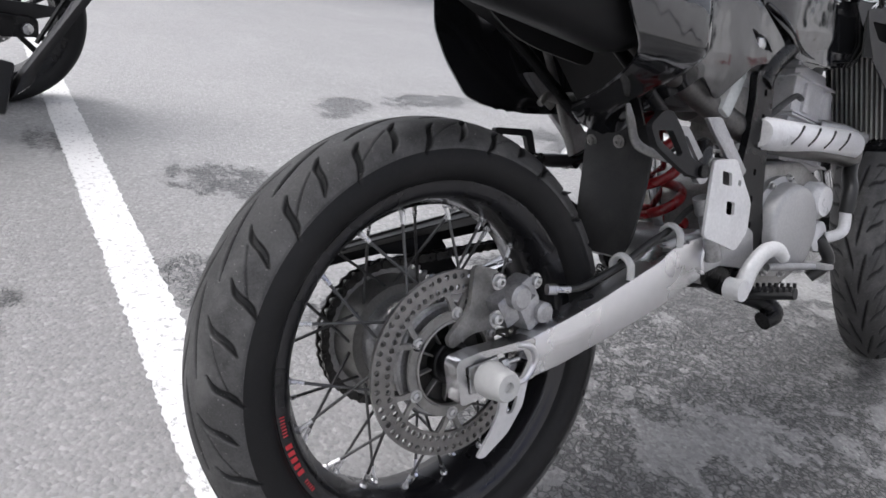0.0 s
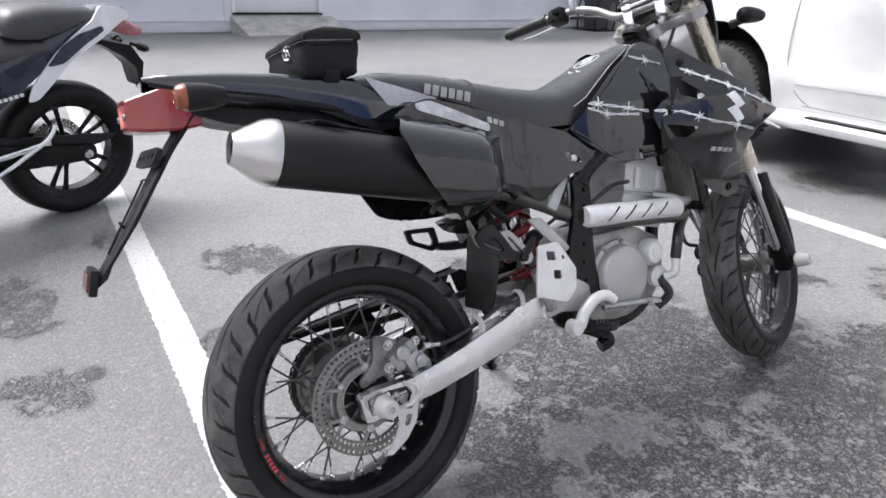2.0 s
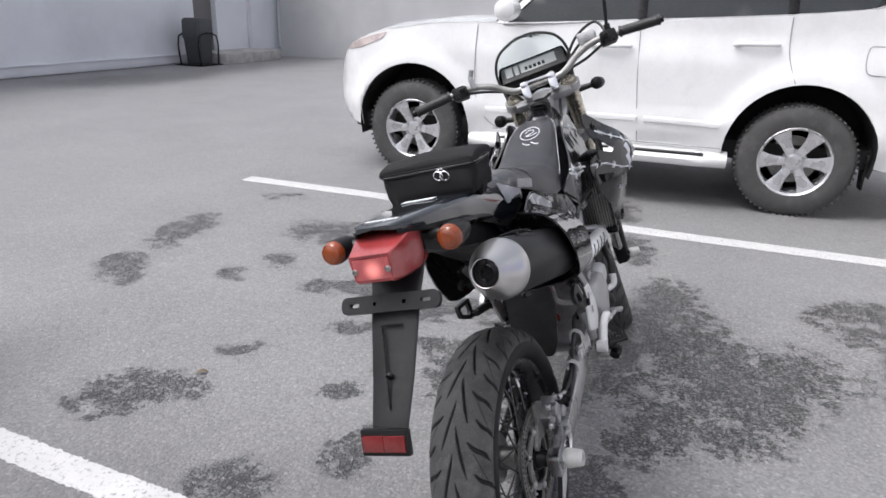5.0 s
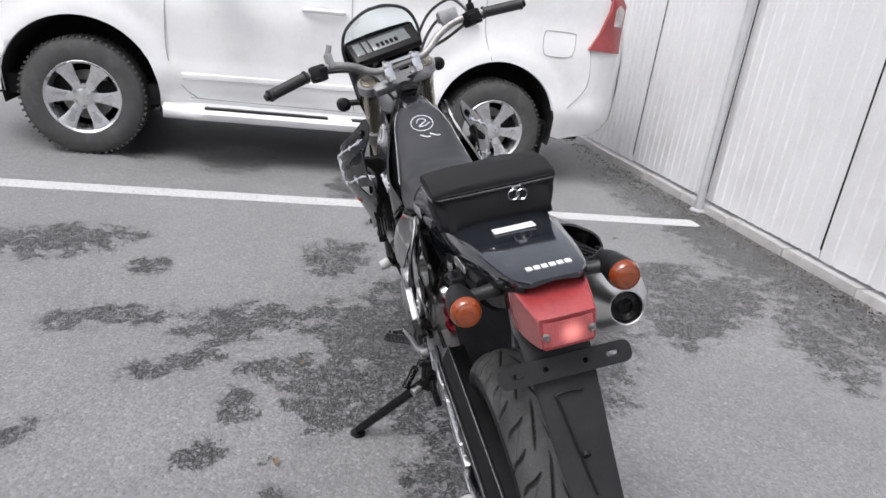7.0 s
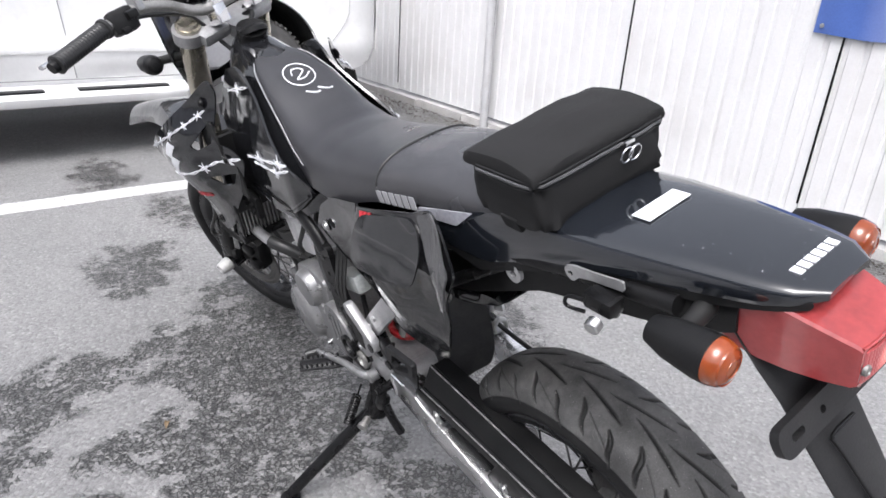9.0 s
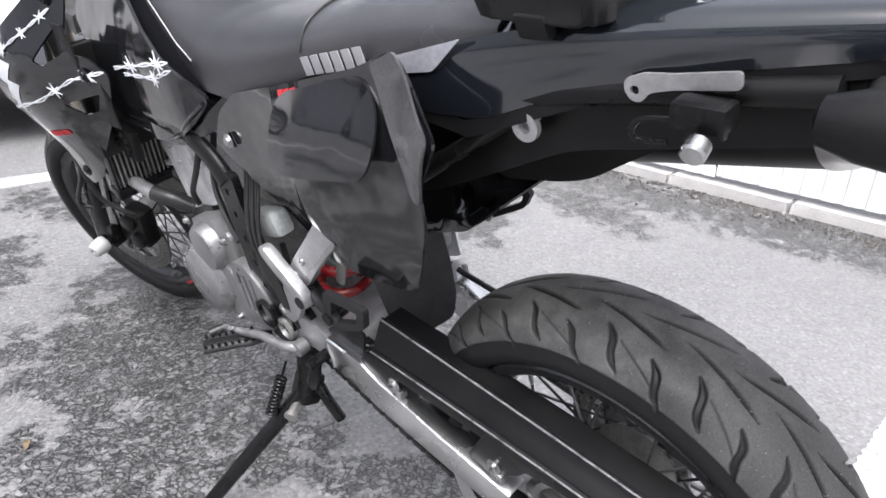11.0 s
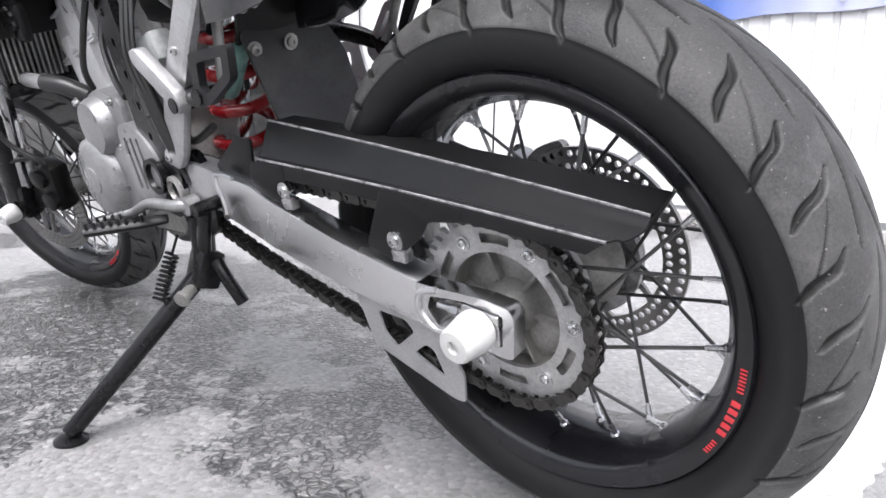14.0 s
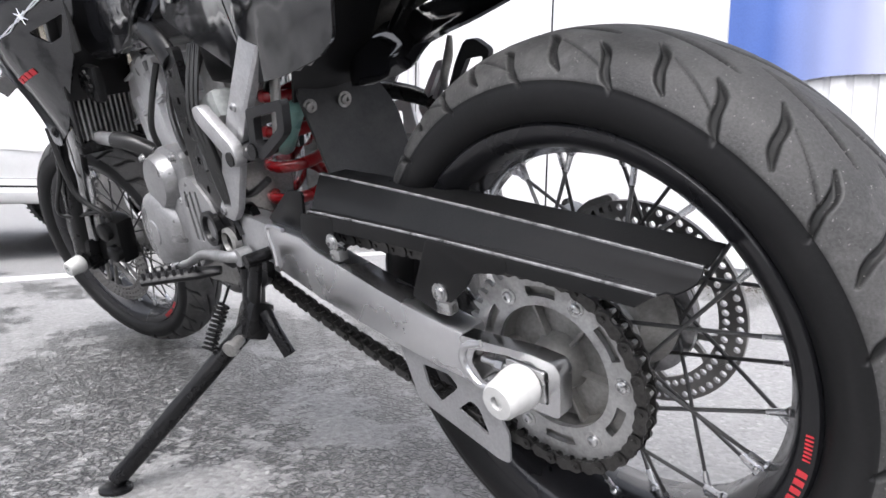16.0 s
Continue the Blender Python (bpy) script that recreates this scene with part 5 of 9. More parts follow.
for y, z in ((0.108, 0.388), (0.292, 0.428)):
    bolt(bm, (-0.120, y, z), 0.0075, 0.006)
    box(bm, (-0.117, y - 0.004, z - 0.016), (0.014, 0.020, 0.014), None, 0.002)
pieces("guard_bolt", bm, STEEL, guard)
bm = bmesh.new()
rnd = random.Random(4)
for i in range(80):
    t = rnd.uniform(0.2, 0.97)
    u = rnd.uniform(0.05, 0.95)
    y = 0.335 - 0.478 * t
    z = 0.4990 + (0.4390 - 0.4990) * t + 0.003 * math.sin(math.pi * t) + u * (0.002 - 0.009 * t)
    r = rnd.uniform(0.0014, 0.0036)
    g = bmesh.ops.create_icosphere(bm, subdivisions=1, radius=r)["verts"]
    bmesh.ops.transform(bm, matrix=Matrix.Translation((-0.050 - 0.030 * u, y, z + 0.0010)) @ Matrix.Diagonal((1, rnd.uniform(1, 2), 0.55, 1)), verts=g)
tagged(part("water_drops", bm, glass_mat("water", (1, 1, 1), 0.0), guard, "clear water drops"), kind="stuff")

# lower guard plate under the left arm, and the curved fin under the right
bm = bmesh.new()
panel(bm, [(0.225, 0.310), (0.205, 0.225), (0.082, 0.184), (0.066, 0.184), (0.060, 0.222), (0.095, 0.298)], lambda u, v: -0.104, 0.003, 0.015, [[(0.186, 0.279), (0.182, 0.248), (0.166, 0.232), (0.128, 0.262), (0.140, 0.276)], [(0.136, 0.232), (0.090, 0.210), (0.100, 0.244), (0.112, 0.250)]], corner=0.005)
part("guard_plate", bm, ALU_DULL, bike, "thin silver chain guide plate with two cut-outs")
bm = bmesh.new()
fin = [(0.060, 0.315), (0.085, 0.312), (0.098, 0.285), (0.088, 0.245), (0.062, 0.212), (0.022, 0.188), (0.010, 0.192), (0.034, 0.222), (0.048, 0.250), (0.046, 0.285)]
panel(bm, fin, lambda u, v: 0.118, 0.004, 0.012, [[(0.068, 0.300), (0.082, 0.296), (0.084, 0.272), (0.068, 0.274)], [(0.066, 0.266), (0.080, 0.262), (0.070, 0.238), (0.058, 0.240)]], corner=0.006)
part("disc_guard", bm, mat("pale_metal_fin", (0.62, 0.62, 0.62), 0.4, 0.3, 0.06), bike, "pale curved disc guard fin below the swingarm")

# rear caliper and hose
bm = bmesh.new()
box(bm, (0.100, 0.080, 0.388), (0.034, 0.066, 0.044), turned(28, 0, 0), 0.008)
box(bm, (0.106, 0.098, 0.372), (0.036, 0.036, 0.040), turned(28, 0, 0), 0.007)
lathe(bm, [(0, 0.017), (0.016, 0.017), (0.020, 0.013)], 18, Matrix.Translation((0.112, 0.072, 0.398)))
lathe(bm, [(0, 0.014), (0.016, 0.014), (0.020, 0.010)], 18, Matrix.Translation((0.114, 0.112, 0.372)))
caliper = part("rear_caliper", bm, ALU_CAST, bike, "grey cast brake caliper with bolts")
bm = bmesh.new()
panel(bm, [(0.025, 0.440), (0.060, 0.430), (0.100, 0.395), (0.060, 0.352), (0.020, 0.350), (-0.012, 0.335), (-0.018, 0.350), (0.018, 0.385)], lambda u, v: 0.092, 0.008, 0.015, corner=0.01)
part("caliper_bracket", bm, HUB, caliper)
bm = bmesh.new()
for y, z in ((0.045, 0.420), (0.042, 0.372), (0.108, 0.412), (0.128, 0.360)):
    bolt(bm, (0.112, y, z), 0.0075, 0.010, (1, 0, 0))
lathe(bm, [(0, 0.0075), (0.014, 0.0075), (0.014, 0.0055), (0.034, 0.0055)], 12, along((0.116, 0.128, 0.398), (0.128, 0.165, 0.395)))
pieces("bleed_fitting", bm, STEEL, caliper)
bm = bmesh.new()
tube(bm, [(0.121, 0.150, 0.396), (0.128, 0.185, 0.397), (0.131, 0.258, 0.418), (0.122, 0.330, 0.440), (0.118, 0.383, 0.455), (0.115, 0.430, 0.480), (0.135, 0.455, 0.500)], 0.0052, 10)
part("brake_hose", bm, HOSE, bike)
bm = bmesh.new()
for y, z, x in ((0.258, 0.410, 0.130), (0.383, 0.441, 0.120)):
    tube(bm, [(x + 0.018, y, z - 0.010), (x + 0.017, y, z + 0.012), (x, y, z + 0.022), (x - 0.013, y, z + 0.012), (x - 0.012, y, z - 0.002)], 0.0045, 8, 5, flat=1.6, up=(0, 1, 0))
pieces("hose_clip", bm, WHITE_PLASTIC, bike, "white plastic hose guide loops")

# ---- front wheel and fork ----
FRONT_M = STEER @ Matrix.Translation(FRONT)
front = wheel("front_wheel", FRONT_M, 0.048, 0.233, "black spoked front wheel rim", -0.055, 0.048, 0.042)
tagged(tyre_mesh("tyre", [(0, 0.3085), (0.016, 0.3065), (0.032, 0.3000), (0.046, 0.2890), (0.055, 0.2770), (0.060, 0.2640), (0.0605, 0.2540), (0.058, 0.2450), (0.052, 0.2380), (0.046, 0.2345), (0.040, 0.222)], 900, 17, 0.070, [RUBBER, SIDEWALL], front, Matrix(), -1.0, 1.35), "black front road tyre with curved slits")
bm = bmesh.new()
arc_bars(bm, -0.0475, 0.2265, 235, 247, 5, 0.0085)
arc_bars(bm, -0.0475, 0.2265, 226, 233, 7, 0.006, 0.4)
pieces("lettering_bar", bm, RED_MARK, front)
bm = bmesh.new()
holed_ring(bm, -0.064, 0.005, 0.112, 0.150, 3, 54, 0.0036)
part("brake_disc", bm, DISC, front, "drilled steel front brake disc")
bm = bmesh.new()
for k in range(6):
    a = 2 * math.pi * k / 6
    for sgn in (-1, 1):
        tube(bm, [(-0.060, rr * math.cos(a + sgn * w), rr * math.sin(a + sgn * w)) for rr, w in ((0.040, 0.5), (0.080, 0.20), (0.114, 0.12))], 0.005, 8, 3)
pieces("carrier_arm", bm, HUB, front)

fbm = bmesh.new()
TOP_Z, LOW_Z = 1.075, 0.900


def yoke(bm, z, w, t):
    y = fork_y(z)
    rot = Matrix.Rotation(RAKE, 3, "X")
    for s in (-1, 1):
        lathe(bm, [(-t, 0.036), (t, 0.036), (t, 0.026)], 24, Matrix.Translation((s * w, y, z)) @ Matrix.Rotation(RAKE, 4, "X") @ Matrix.Rotation(radians(-90), 4, "Y"))
    box(bm, (0, y - 0.025, z - 0.010), (2 * w, 0.055, 2 * t), rot, 0.008)
    lathe(bm, [(-t, 0.030), (t + 0.004, 0.030)], 24, Matrix.Translation((0, y - 0.047, z - 0.024)) @ Matrix.Rotation(RAKE, 4, "X") @ Matrix.Rotation(radians(-90), 4, "Y"))


yoke(fbm, TOP_Z, 0.100, 0.014)
yoke(fbm, LOW_Z, 0.100, 0.022)
fork = part("front_fork", fbm, ALU_DULL, bike, "silver yokes with champagne fork tubes", STEER)
for s in (-1, 1):
    x = s * 0.100
    top, mid, low = (x, fork_y(TOP_Z + 0.02), TOP_Z + 0.02), (x, fork_y(0.63), 0.63), (x, fork_y(0.34, 0.0), 0.34)
    bm = bmesh.new()
    lathe(bm, [(0, 0.0275), ((Vector(mid) - Vector(top)).length, 0.0275)], 24, along(top, mid))
    lathe(bm, [(-0.008, 0.020), (0.002, 0.024), (0.002, 0.0275)], 18, along(top, mid))
    part("fork_outer_tube", bm, GOLD_FORK, fork, "champagne gold fork tube")
    bm = bmesh.new()
    lathe(bm, [(0, 0.0225), ((Vector(low) - Vector(mid)).length, 0.0225)], 20, along(mid, low))
    part("fork_leg", bm, CHROME, fork, "bright lower fork leg")
    bm = bmesh.new()
    box(bm, (x, fork_y(0.33) + 0.012, 0.325), (0.052, 0.062, 0.100), Matrix.Rotation(RAKE, 3, "X"), 0.014)
    lathe(bm, [(0, 0.024), (0.05, 0.024)], 18, along((x - s * 0.02, FRONT.y, FRONT.z), (x + s * 0.04, FRONT.y, FRONT.z)))
    part("fork_bottom", bm, FRAME_BLACK, fork)
    # black guard along the leg
    bm = bmesh.new()
    rows = []
    for i in range(9):
        z = 0.60 - 0.30 * i / 8
        w = 0.036 if i > 1 else 0.030
        rows.append([(x + s * (0.012 + 0.022 * math.cos(a)), fork_y(z) + w * math.sin(a) + 0.018, z) for a in np.linspace(-1.5, 1.5, 9)])
    vs = [[bm.verts.new(p) for p in r] for r in rows]
    for u, v in zip(vs, vs[1:]):
        for k in range(8):
            bm.faces.new((u[k], u[k + 1], v[k + 1], v[k]))
    solid(bm, bm.faces[:], 0.003)
    part("fork_guard", bm, FRAME_BLACK, fork, "black plastic fork guard")
    slider((x + s * 0.036, FRONT.y, FRONT.z), s, fork, "white nylon fork slider")
bm = bmesh.new()
lathe(bm, [(-0.13, 0.011), (0.13, 0.011)], 16, Matrix.Translation(FRONT))
part("front_axle", bm, STEEL, fork)
bm = bmesh.new()
box(bm, (-0.084, FRONT.y - 0.125, 0.345), (0.050, 0.062, 0.120), Matrix.Rotation(radians(20), 3, "X"), 0.014)
for z in (0.315, 0.372):
    lathe(bm, [(0, 0.022), (0.016, 0.022), (0.019, 0.018)], 18, along((-0.105, FRONT.y - 0.125, z), (-0.2, FRONT.y - 0.125, z)))
box(bm, (-0.088, FRONT.y - 0.070, 0.315), (0.018, 0.090, 0.055), None, 0.006)
part("front_caliper", bm, GUARD, fork, "dark cast front brake caliper")
bm = bmesh.new()
tube(bm, [(-0.100, FRONT.y - 0.110, 0.42), (-0.145, FRONT.y - 0.03, 0.44), (-0.140, fork_y(0.56), 0.56), (-0.138, fork_y(0.75), 0.75), (-0.12, fork_y(0.9), 0.92)], 0.0055, 10)
tube(bm, [(-0.108, FRONT.y - 0.150, 0.40), (-0.125, FRONT.y - 0.19, 0.42), (-0.150, fork_y(0.50) - 0.05, 0.49), (-0.150, fork_y(0.64), 0.64)], 0.006, 10)
part("brake_hose", bm, HOSE, fork)
# high front mudguard
bm = bmesh.new()
rows = []
for i in range(15):
    t = i / 14
    y = 1.10 + 0.72 * t
    zc = 0.715 + 0.085 * math.sin(math.pi * (0.10 + 0.75 * t))
    w = 0.055 + 0.045 * math.sin(math.pi * min(1, t * 1.15 + 0.12)) * (1 - 0.5 * max(0, t - 0.75) * 4)
    rows.append([bm.verts.new((w * u, y, zc + 0.012 * math.cos(u * 1.6) - 0.030 * abs(u) ** 2.2)) for u in np.linspace(-1, 1, 11)])
for a, b in zip(rows, rows[1:]):
    for k in range(10):
        bm.faces.new((a[k], a[k + 1], b[k + 1], b[k]))
solid(bm, bm.faces[:], 0.004)
part("front_mudguard", bm, GLOSS_BLACK, fork, "gloss black high front mudguard")

# headlight cowl, meter and clear visor
bm = bmesh.new()
panel(bm, [(-0.135, 1.16), (-0.12, 1.215), (0.12, 1.215), (0.135, 1.16), (0.125, 1.02), (0.085, 0.90), (-0.085, 0.90), (-0.125, 1.02)], lambda u, v: 1.255 - 0.9 * u * u * 4 - 0.20 * (v - 0.9), 0.005, 0.03, place=lambda u, v, d: (u, d, v))
cowl = part("headlight_cowl", bm, GLOSS_BLACK, bike, "black headlight cowl with a clear visor", STEER)
bm = bmesh.new()
lathe(bm, [(0, 0.075), (0.02, 0.080), (0.05, 0.060), (0.06, 0.0)], 28, along((0, 1.19, 1.02), (0, 1.30, 1.00)))
part("headlight", bm, [mat("headlight_glass", (0.6, 0.6, 0.62), 0.08, 0.3, 0.05, coat=0.8)], cowl)
bm = bmesh.new()
box(bm, (0.0, 1.115, 1.172), (0.235, 0.030, 0.088), turned(-52, 0, 0), 0.010)
meter = part("meter", bm, BLACK_PLASTIC, cowl, "black rectangular digital meter")
bm = bmesh.new()
rot = turned(-52, 0, 0)
for cx, w in ((0.020, 0.130), (-0.088, 0.026), (-0.060, 0.016)):
    box(bm, Vector((cx, 1.115, 1.172)) + rot @ Vector((0, -0.0155, 0.004)), (w, 0.003, 0.052), rot, 0.001)
part("meter_display", bm, SCREEN_LCD, cowl, "grey digital display")
bm = bmesh.new()
bar_marks(bm, Vector((-0.03, 1.115, 1.172)) + rot @ Vector((0, -0.0175, -0.006)), (1, 0, 0), rot @ Vector((0, 0, 1)), 5, 0.010, 0.006, 0.018)
part("meter_digits", bm, FRAME_BLACK, cowl)
arch = [(-0.130, 1.135, 1.135), (-0.132, 1.125, 1.20), (-0.105, 1.115, 1.255), (-0.045, 1.108, 1.285), (0.0, 1.106, 1.290), (0.045, 1.108, 1.285), (0.105, 1.115, 1.255), (0.132, 1.125, 1.20), (0.130, 1.135, 1.135)]
bm = bmesh.new()
tube(bm, arch, 0.0050, 8, 5)
part("visor_edge", bm, HOSE, cowl, "black visor edge trim")
bm = bmesh.new()
line = smooth_line(arch, 5)
half_n = len(line) // 2
rows = [[line[i].lerp(line[-1 - i], t) + Vector((0, 0.05 * math.sin(math.pi * t), 0)) for t in np.linspace(0, 1, 9)] for i in range(half_n)]
vs = [[bm.verts.new(p) for p in r] for r in rows]
for a, b in zip(vs, vs[1:]):
    for k in range(8):
        bm.faces.new((a[k], a[k + 1], b[k + 1], b[k]))
solid(bm, bm.faces[:], 0.002)
part("visor", bm, CLEAR, cowl, "clear plastic visor").visible_shadow = False

# handlebar
bm = bmesh.new()
bar_y, bar_z = 1.015, 1.118
tube(bm, [(-0.420, 0.955, 1.172), (-0.300, 0.985, 1.182), (-0.215, 1.008, 1.182), (-0.150, 1.015, 1.160), (-0.100, bar_y, 1.128), (-0.060, bar_y, bar_z), (0.060, bar_y, bar_z), (0.100, bar_y, 1.128), (0.150, 1.015, 1.160), (0.215, 1.008, 1.182), (0.300, 0.985, 1.182), (0.420, 0.955, 1.172)], 0.0112, 14)
hbar = part("handlebar", bm, HUB, bike, "wide silver handlebar with black grips and controls", STEER)
bm = bmesh.new()
for s in (-1, 1):
    box(bm, (s * 0.048, 1.022, 1.100), (0.030, 0.046, 0.046), turned(-10, 0, 0), 0.006)
    box(bm, (s * 0.048, 1.017, 1.128), (0.028, 0.042, 0.016), turned(-10, 0, 0), 0.004)
    for dy in (-0.014, 0.014):
        lathe(bm, [(0, 0.006), (0.008, 0.006)], 8, along((s * 0.048, 1.017 + dy, 1.134), (s * 0.048, 1.017 + dy, 1.2)))
box(bm, (0, 1.012, 1.133), (0.10, 0.020, 0.010), None, 0.003)
part("bar_clamp", bm, CHROME, hbar, "polished bar clamps")
for s in (-1, 1):
    bm = bmesh.new()
    a, b = Vector((s * 0.300, 0.985, 1.182)), Vector((s * 0.425, 0.954, 1.172))
    prof = [(0, 0.019), (0.006, 0.019), (0.008, 0.0155)]
    L = (b - a).length
    k = 0.012
    while k < L - 0.008:
        prof += [(k, 0.0158), (k + 0.002, 0.0165), (k + 0.004, 0.0165), (k + 0.005, 0.0158)]
        k += 0.007
    prof += [(L - 0.004, 0.018), (L, 0.018), (L + 0.002, 0.011)]
    lathe(bm, prof, 20, along(a, b))
    part("grip", bm, HOSE, hbar, "black ribbed rubber grip")
    bm = bmesh.new()
    lathe(bm, [(0, 0.011), (0.004, 0.012), (0.012, 0.010)], 16, along(b, b + (b - a)))
    part("bar_end", bm, FRAME_BLACK, hbar)
    bm = bmesh.new()
    c = Vector((s * 0.262, 0.992, 1.178))
    box(bm, c, (0.052, 0.046, 0.046), turned(-15, 0, s * 12), 0.010)
    box(bm, c + Vector((-s * 0.012, -0.028, 0.010)), (0.022, 0.018, 0.016), None, 0.004)
    box(bm, c + Vector((s * 0.012, -0.026, -0.012)), (0.016, 0.014, 0.012), None, 0.003)
    part("switch_block", bm, BLACK_PLASTIC, hbar)
    bm = bmesh.new()
    tube(bm, [c + Vector((-s * 0.01, 0.035, 0.0)), c + Vector((s * 0.05, 0.062, -0.006)), c + Vector((s * 0.12, 0.050, -0.014)), c + Vector((s * 0.165, 0.040, -0.016))], [0.008, 0.0075, 0.006, 0.008], 10, flat=0.6)
    part("lever", bm, CHROME, hbar, "polished lever")
    bm = bmesh.new()
    if s > 0:
        box(bm, (0.200, 1.030, 1.205), (0.062, 0.044, 0.036), turned(-10, 0, -10), 0.008)
        lathe(bm, [(0, 0.013), (0.02, 0.013)], 14, along((0.185, 1.03, 1.19), (0.185, 1.0, 1.19)))
    else:
        box(bm, (-0.215, 1.005, 1.200), (0.018, 0.030, 0.042), turned(0, 0, 10), 0.006)
        lathe(bm, [(0, 0.009), (0.03, 0.008)], 12, along((-0.215, 1.005, 1.215), (-0.200, 1.0, 1.245)))
    part("reservoir" if s > 0 else "perch", bm, ALU_DULL, hbar)
bm = bmesh.new()
for pts in ([(-0.24, 1.02, 1.17), (-0.17, 1.05, 1.15), (-0.09, 1.06, 1.11), (-0.05, 1.05, 1.03), (-0.03, 1.0, 0.95)], [(0.24, 1.02, 1.18), (0.19, 1.06, 1.20), (0.12, 1.07, 1.15), (0.06, 1.06, 1.06), (0.03, 1.0, 0.95)], [(0.25, 1.0, 1.17), (0.18, 1.03, 1.14), (0.10, 1.04, 1.12), (0.03, 1.05, 1.07)], [(0.26, 1.0, 1.20), (0.24, 1.06, 1.245), (0.17, 1.10, 1.22), (0.11, 1.12, 1.15)]):
    tube(bm, pts, 0.0048, 8)
part("cable", bm, HOSE, hbar, "black control cables")
bm = bmesh.new()
tube(bm, [(0.265, 0.995, 1.20), (0.272, 0.99, 1.24), (0.285, 0.99, 1.30)], 0.006, 8)
box(bm, (0.268, 0.994, 1.212), (0.02, 0.02, 0.02), None, 0.004)
tube(bm, [(0.285, 0.99, 1.30), (0.300, 0.99, 1.36), (0.31, 0.985, 1.42)], [0.006, 0.012, 0.004], 8, flat=0.5)
part("mirror_stem", bm, BLACK_PLASTIC, hbar)


def indicator(p, d, stem_to, lens=True, r=0.0240):
    """A round indicator on its rubber stalk, facing along d."""
    bm = bmesh.new()
    m = along(Vector(p), Vector(p) - Vector(d))
    lathe(bm, [(0.0, r), (0.012, r), (0.045, r * 0.86), (0.066, r * 0.62), (0.072, 0.0)], 28, m)
    body = part("indicator", bm, BLACK_PLASTIC, bike, "round indicator with an amber lens" if lens else "small round black front indicator")
    bm = bmesh.new()
    lathe(bm, [(0.002, r * 0.98), (-0.004, r * 0.97), (-0.012, r * 0.86), (-0.017, r * 0.55), (-0.018, 0.0)], 28, m)
    for k in range(3):
        lathe(bm, [(-0.0125 - 0.002 * (2 - k), r * (0.80 - 0.2 * (2 - k))), (-0.0150 - 0.0015 * (2 - k), r * (0.77 - 0.2 * (2 - k))), (-0.0125 - 0.002 * (2 - k), r * (0.74 - 0.2 * (2 - k)))], 24, m)
    part("lens", bm, AMBER_LENS if lens else BLACK_PLASTIC, body, "amber lens" if lens else "")
    bm = bmesh.new()
    a = Vector(p) - Vector(d).normalized() * 0.040
    tube(bm, [a, a.lerp(Vector(stem_to), 0.5), stem_to], [0.011, 0.010, 0.013], 12)
    part("stalk", bm, HOSE, body)


indicator((-0.122, -0.270, 0.937), (0, -1, 0.02), (-0.055, -0.220, 0.935))
indicator((0.120, -0.270, 0.937), (0, -1, 0.02), (0.055, -0.220, 0.935))
for s, p in ((-1, (-0.197, 1.11, 1.010)), (1, (0.153, 1.235, 1.066))):
    indicator(p, (-0.1 * s, -1, 0.05), (p[0] - s * 0.075, p[1] + 0.05, p[2] - 0.01), False, 0.0225)


# ---- bodywork ----
def lerp_table(table, y):
    return [float(np.interp(y, [t[0] for t in table], [t[k] for t in table])) for k in range(1, len(table[0]))]


def shell(bm, table, ys, shape=2.6, n=20, floor=True):
    """A body lofted along Y from rows (y, half width, top z, bottom z): a rounded back over straight sides."""
    rings = []
    for y in ys:
        w, zt, zb = lerp_table(table, y)
        ring = []
        for k in range(n + 1):
            a = math.pi * k / n
            c, s = math.cos(a), math.sin(a)
            ring.append((w * math.copysign(abs(c) ** (2 / shape), c), y, zb + (zt - zb) * abs(s) ** (2 / shape)))
        rings.append(ring)
    return loft(bm, rings)


# seat: rear pad, saddle and the nose that climbs the tank
SEAT_ROWS = [(0.06, 0.088, 0.962, 0.948), (0.13, 0.094, 0.972, 0.930), (0.25, 0.100, 0.962, 0.905), (0.345, 0.106, 0.945, 0.876), (0.44, 0.110, 0.928, 0.842), (0.53, 0.112, 0.915, 0.822), (0.60, 0.110, 0.915, 0.822),
             (0.66, 0.101, 0.930, 0.852), (0.72, 0.090, 0.955, 0.900), (0.78, 0.080, 0.982, 0.948), (0.84, 0.066, 1.003, 0.982), (0.880, 0.045, 1.012, 1.004)]
bm = bmesh.new()
shell(bm, SEAT_ROWS, np.linspace(0.335, 0.880, 34), 3.0, 24)
seat = part("seat", bm, SEAT, bike, "black vinyl seat with a pale printed emblem", angle=60)
bm = bmesh.new()
shell(bm, [(y, w + 0.0015, zt + 0.0015, zb) for y, w, zt, zb in SEAT_ROWS], np.linspace(0.06, 0.336, 18), 3.0, 24)
part("rear_pad", bm, SEAT_GREY, seat, "grey vinyl rear seat pad", angle=60)


def seat_point(u, y, lift=0.001):
    """A point on the seat's back: u across from -1 to 1."""
    w, zt, zb = lerp_table(SEAT_ROWS, y)
    c = max(-0.999, min(0.999, u))
    s = (1 - abs(c) ** 3.0) ** (1 / 3.0)
    return Vector((c * (w + lift), y, zb + (zt - zb) * s + lift))


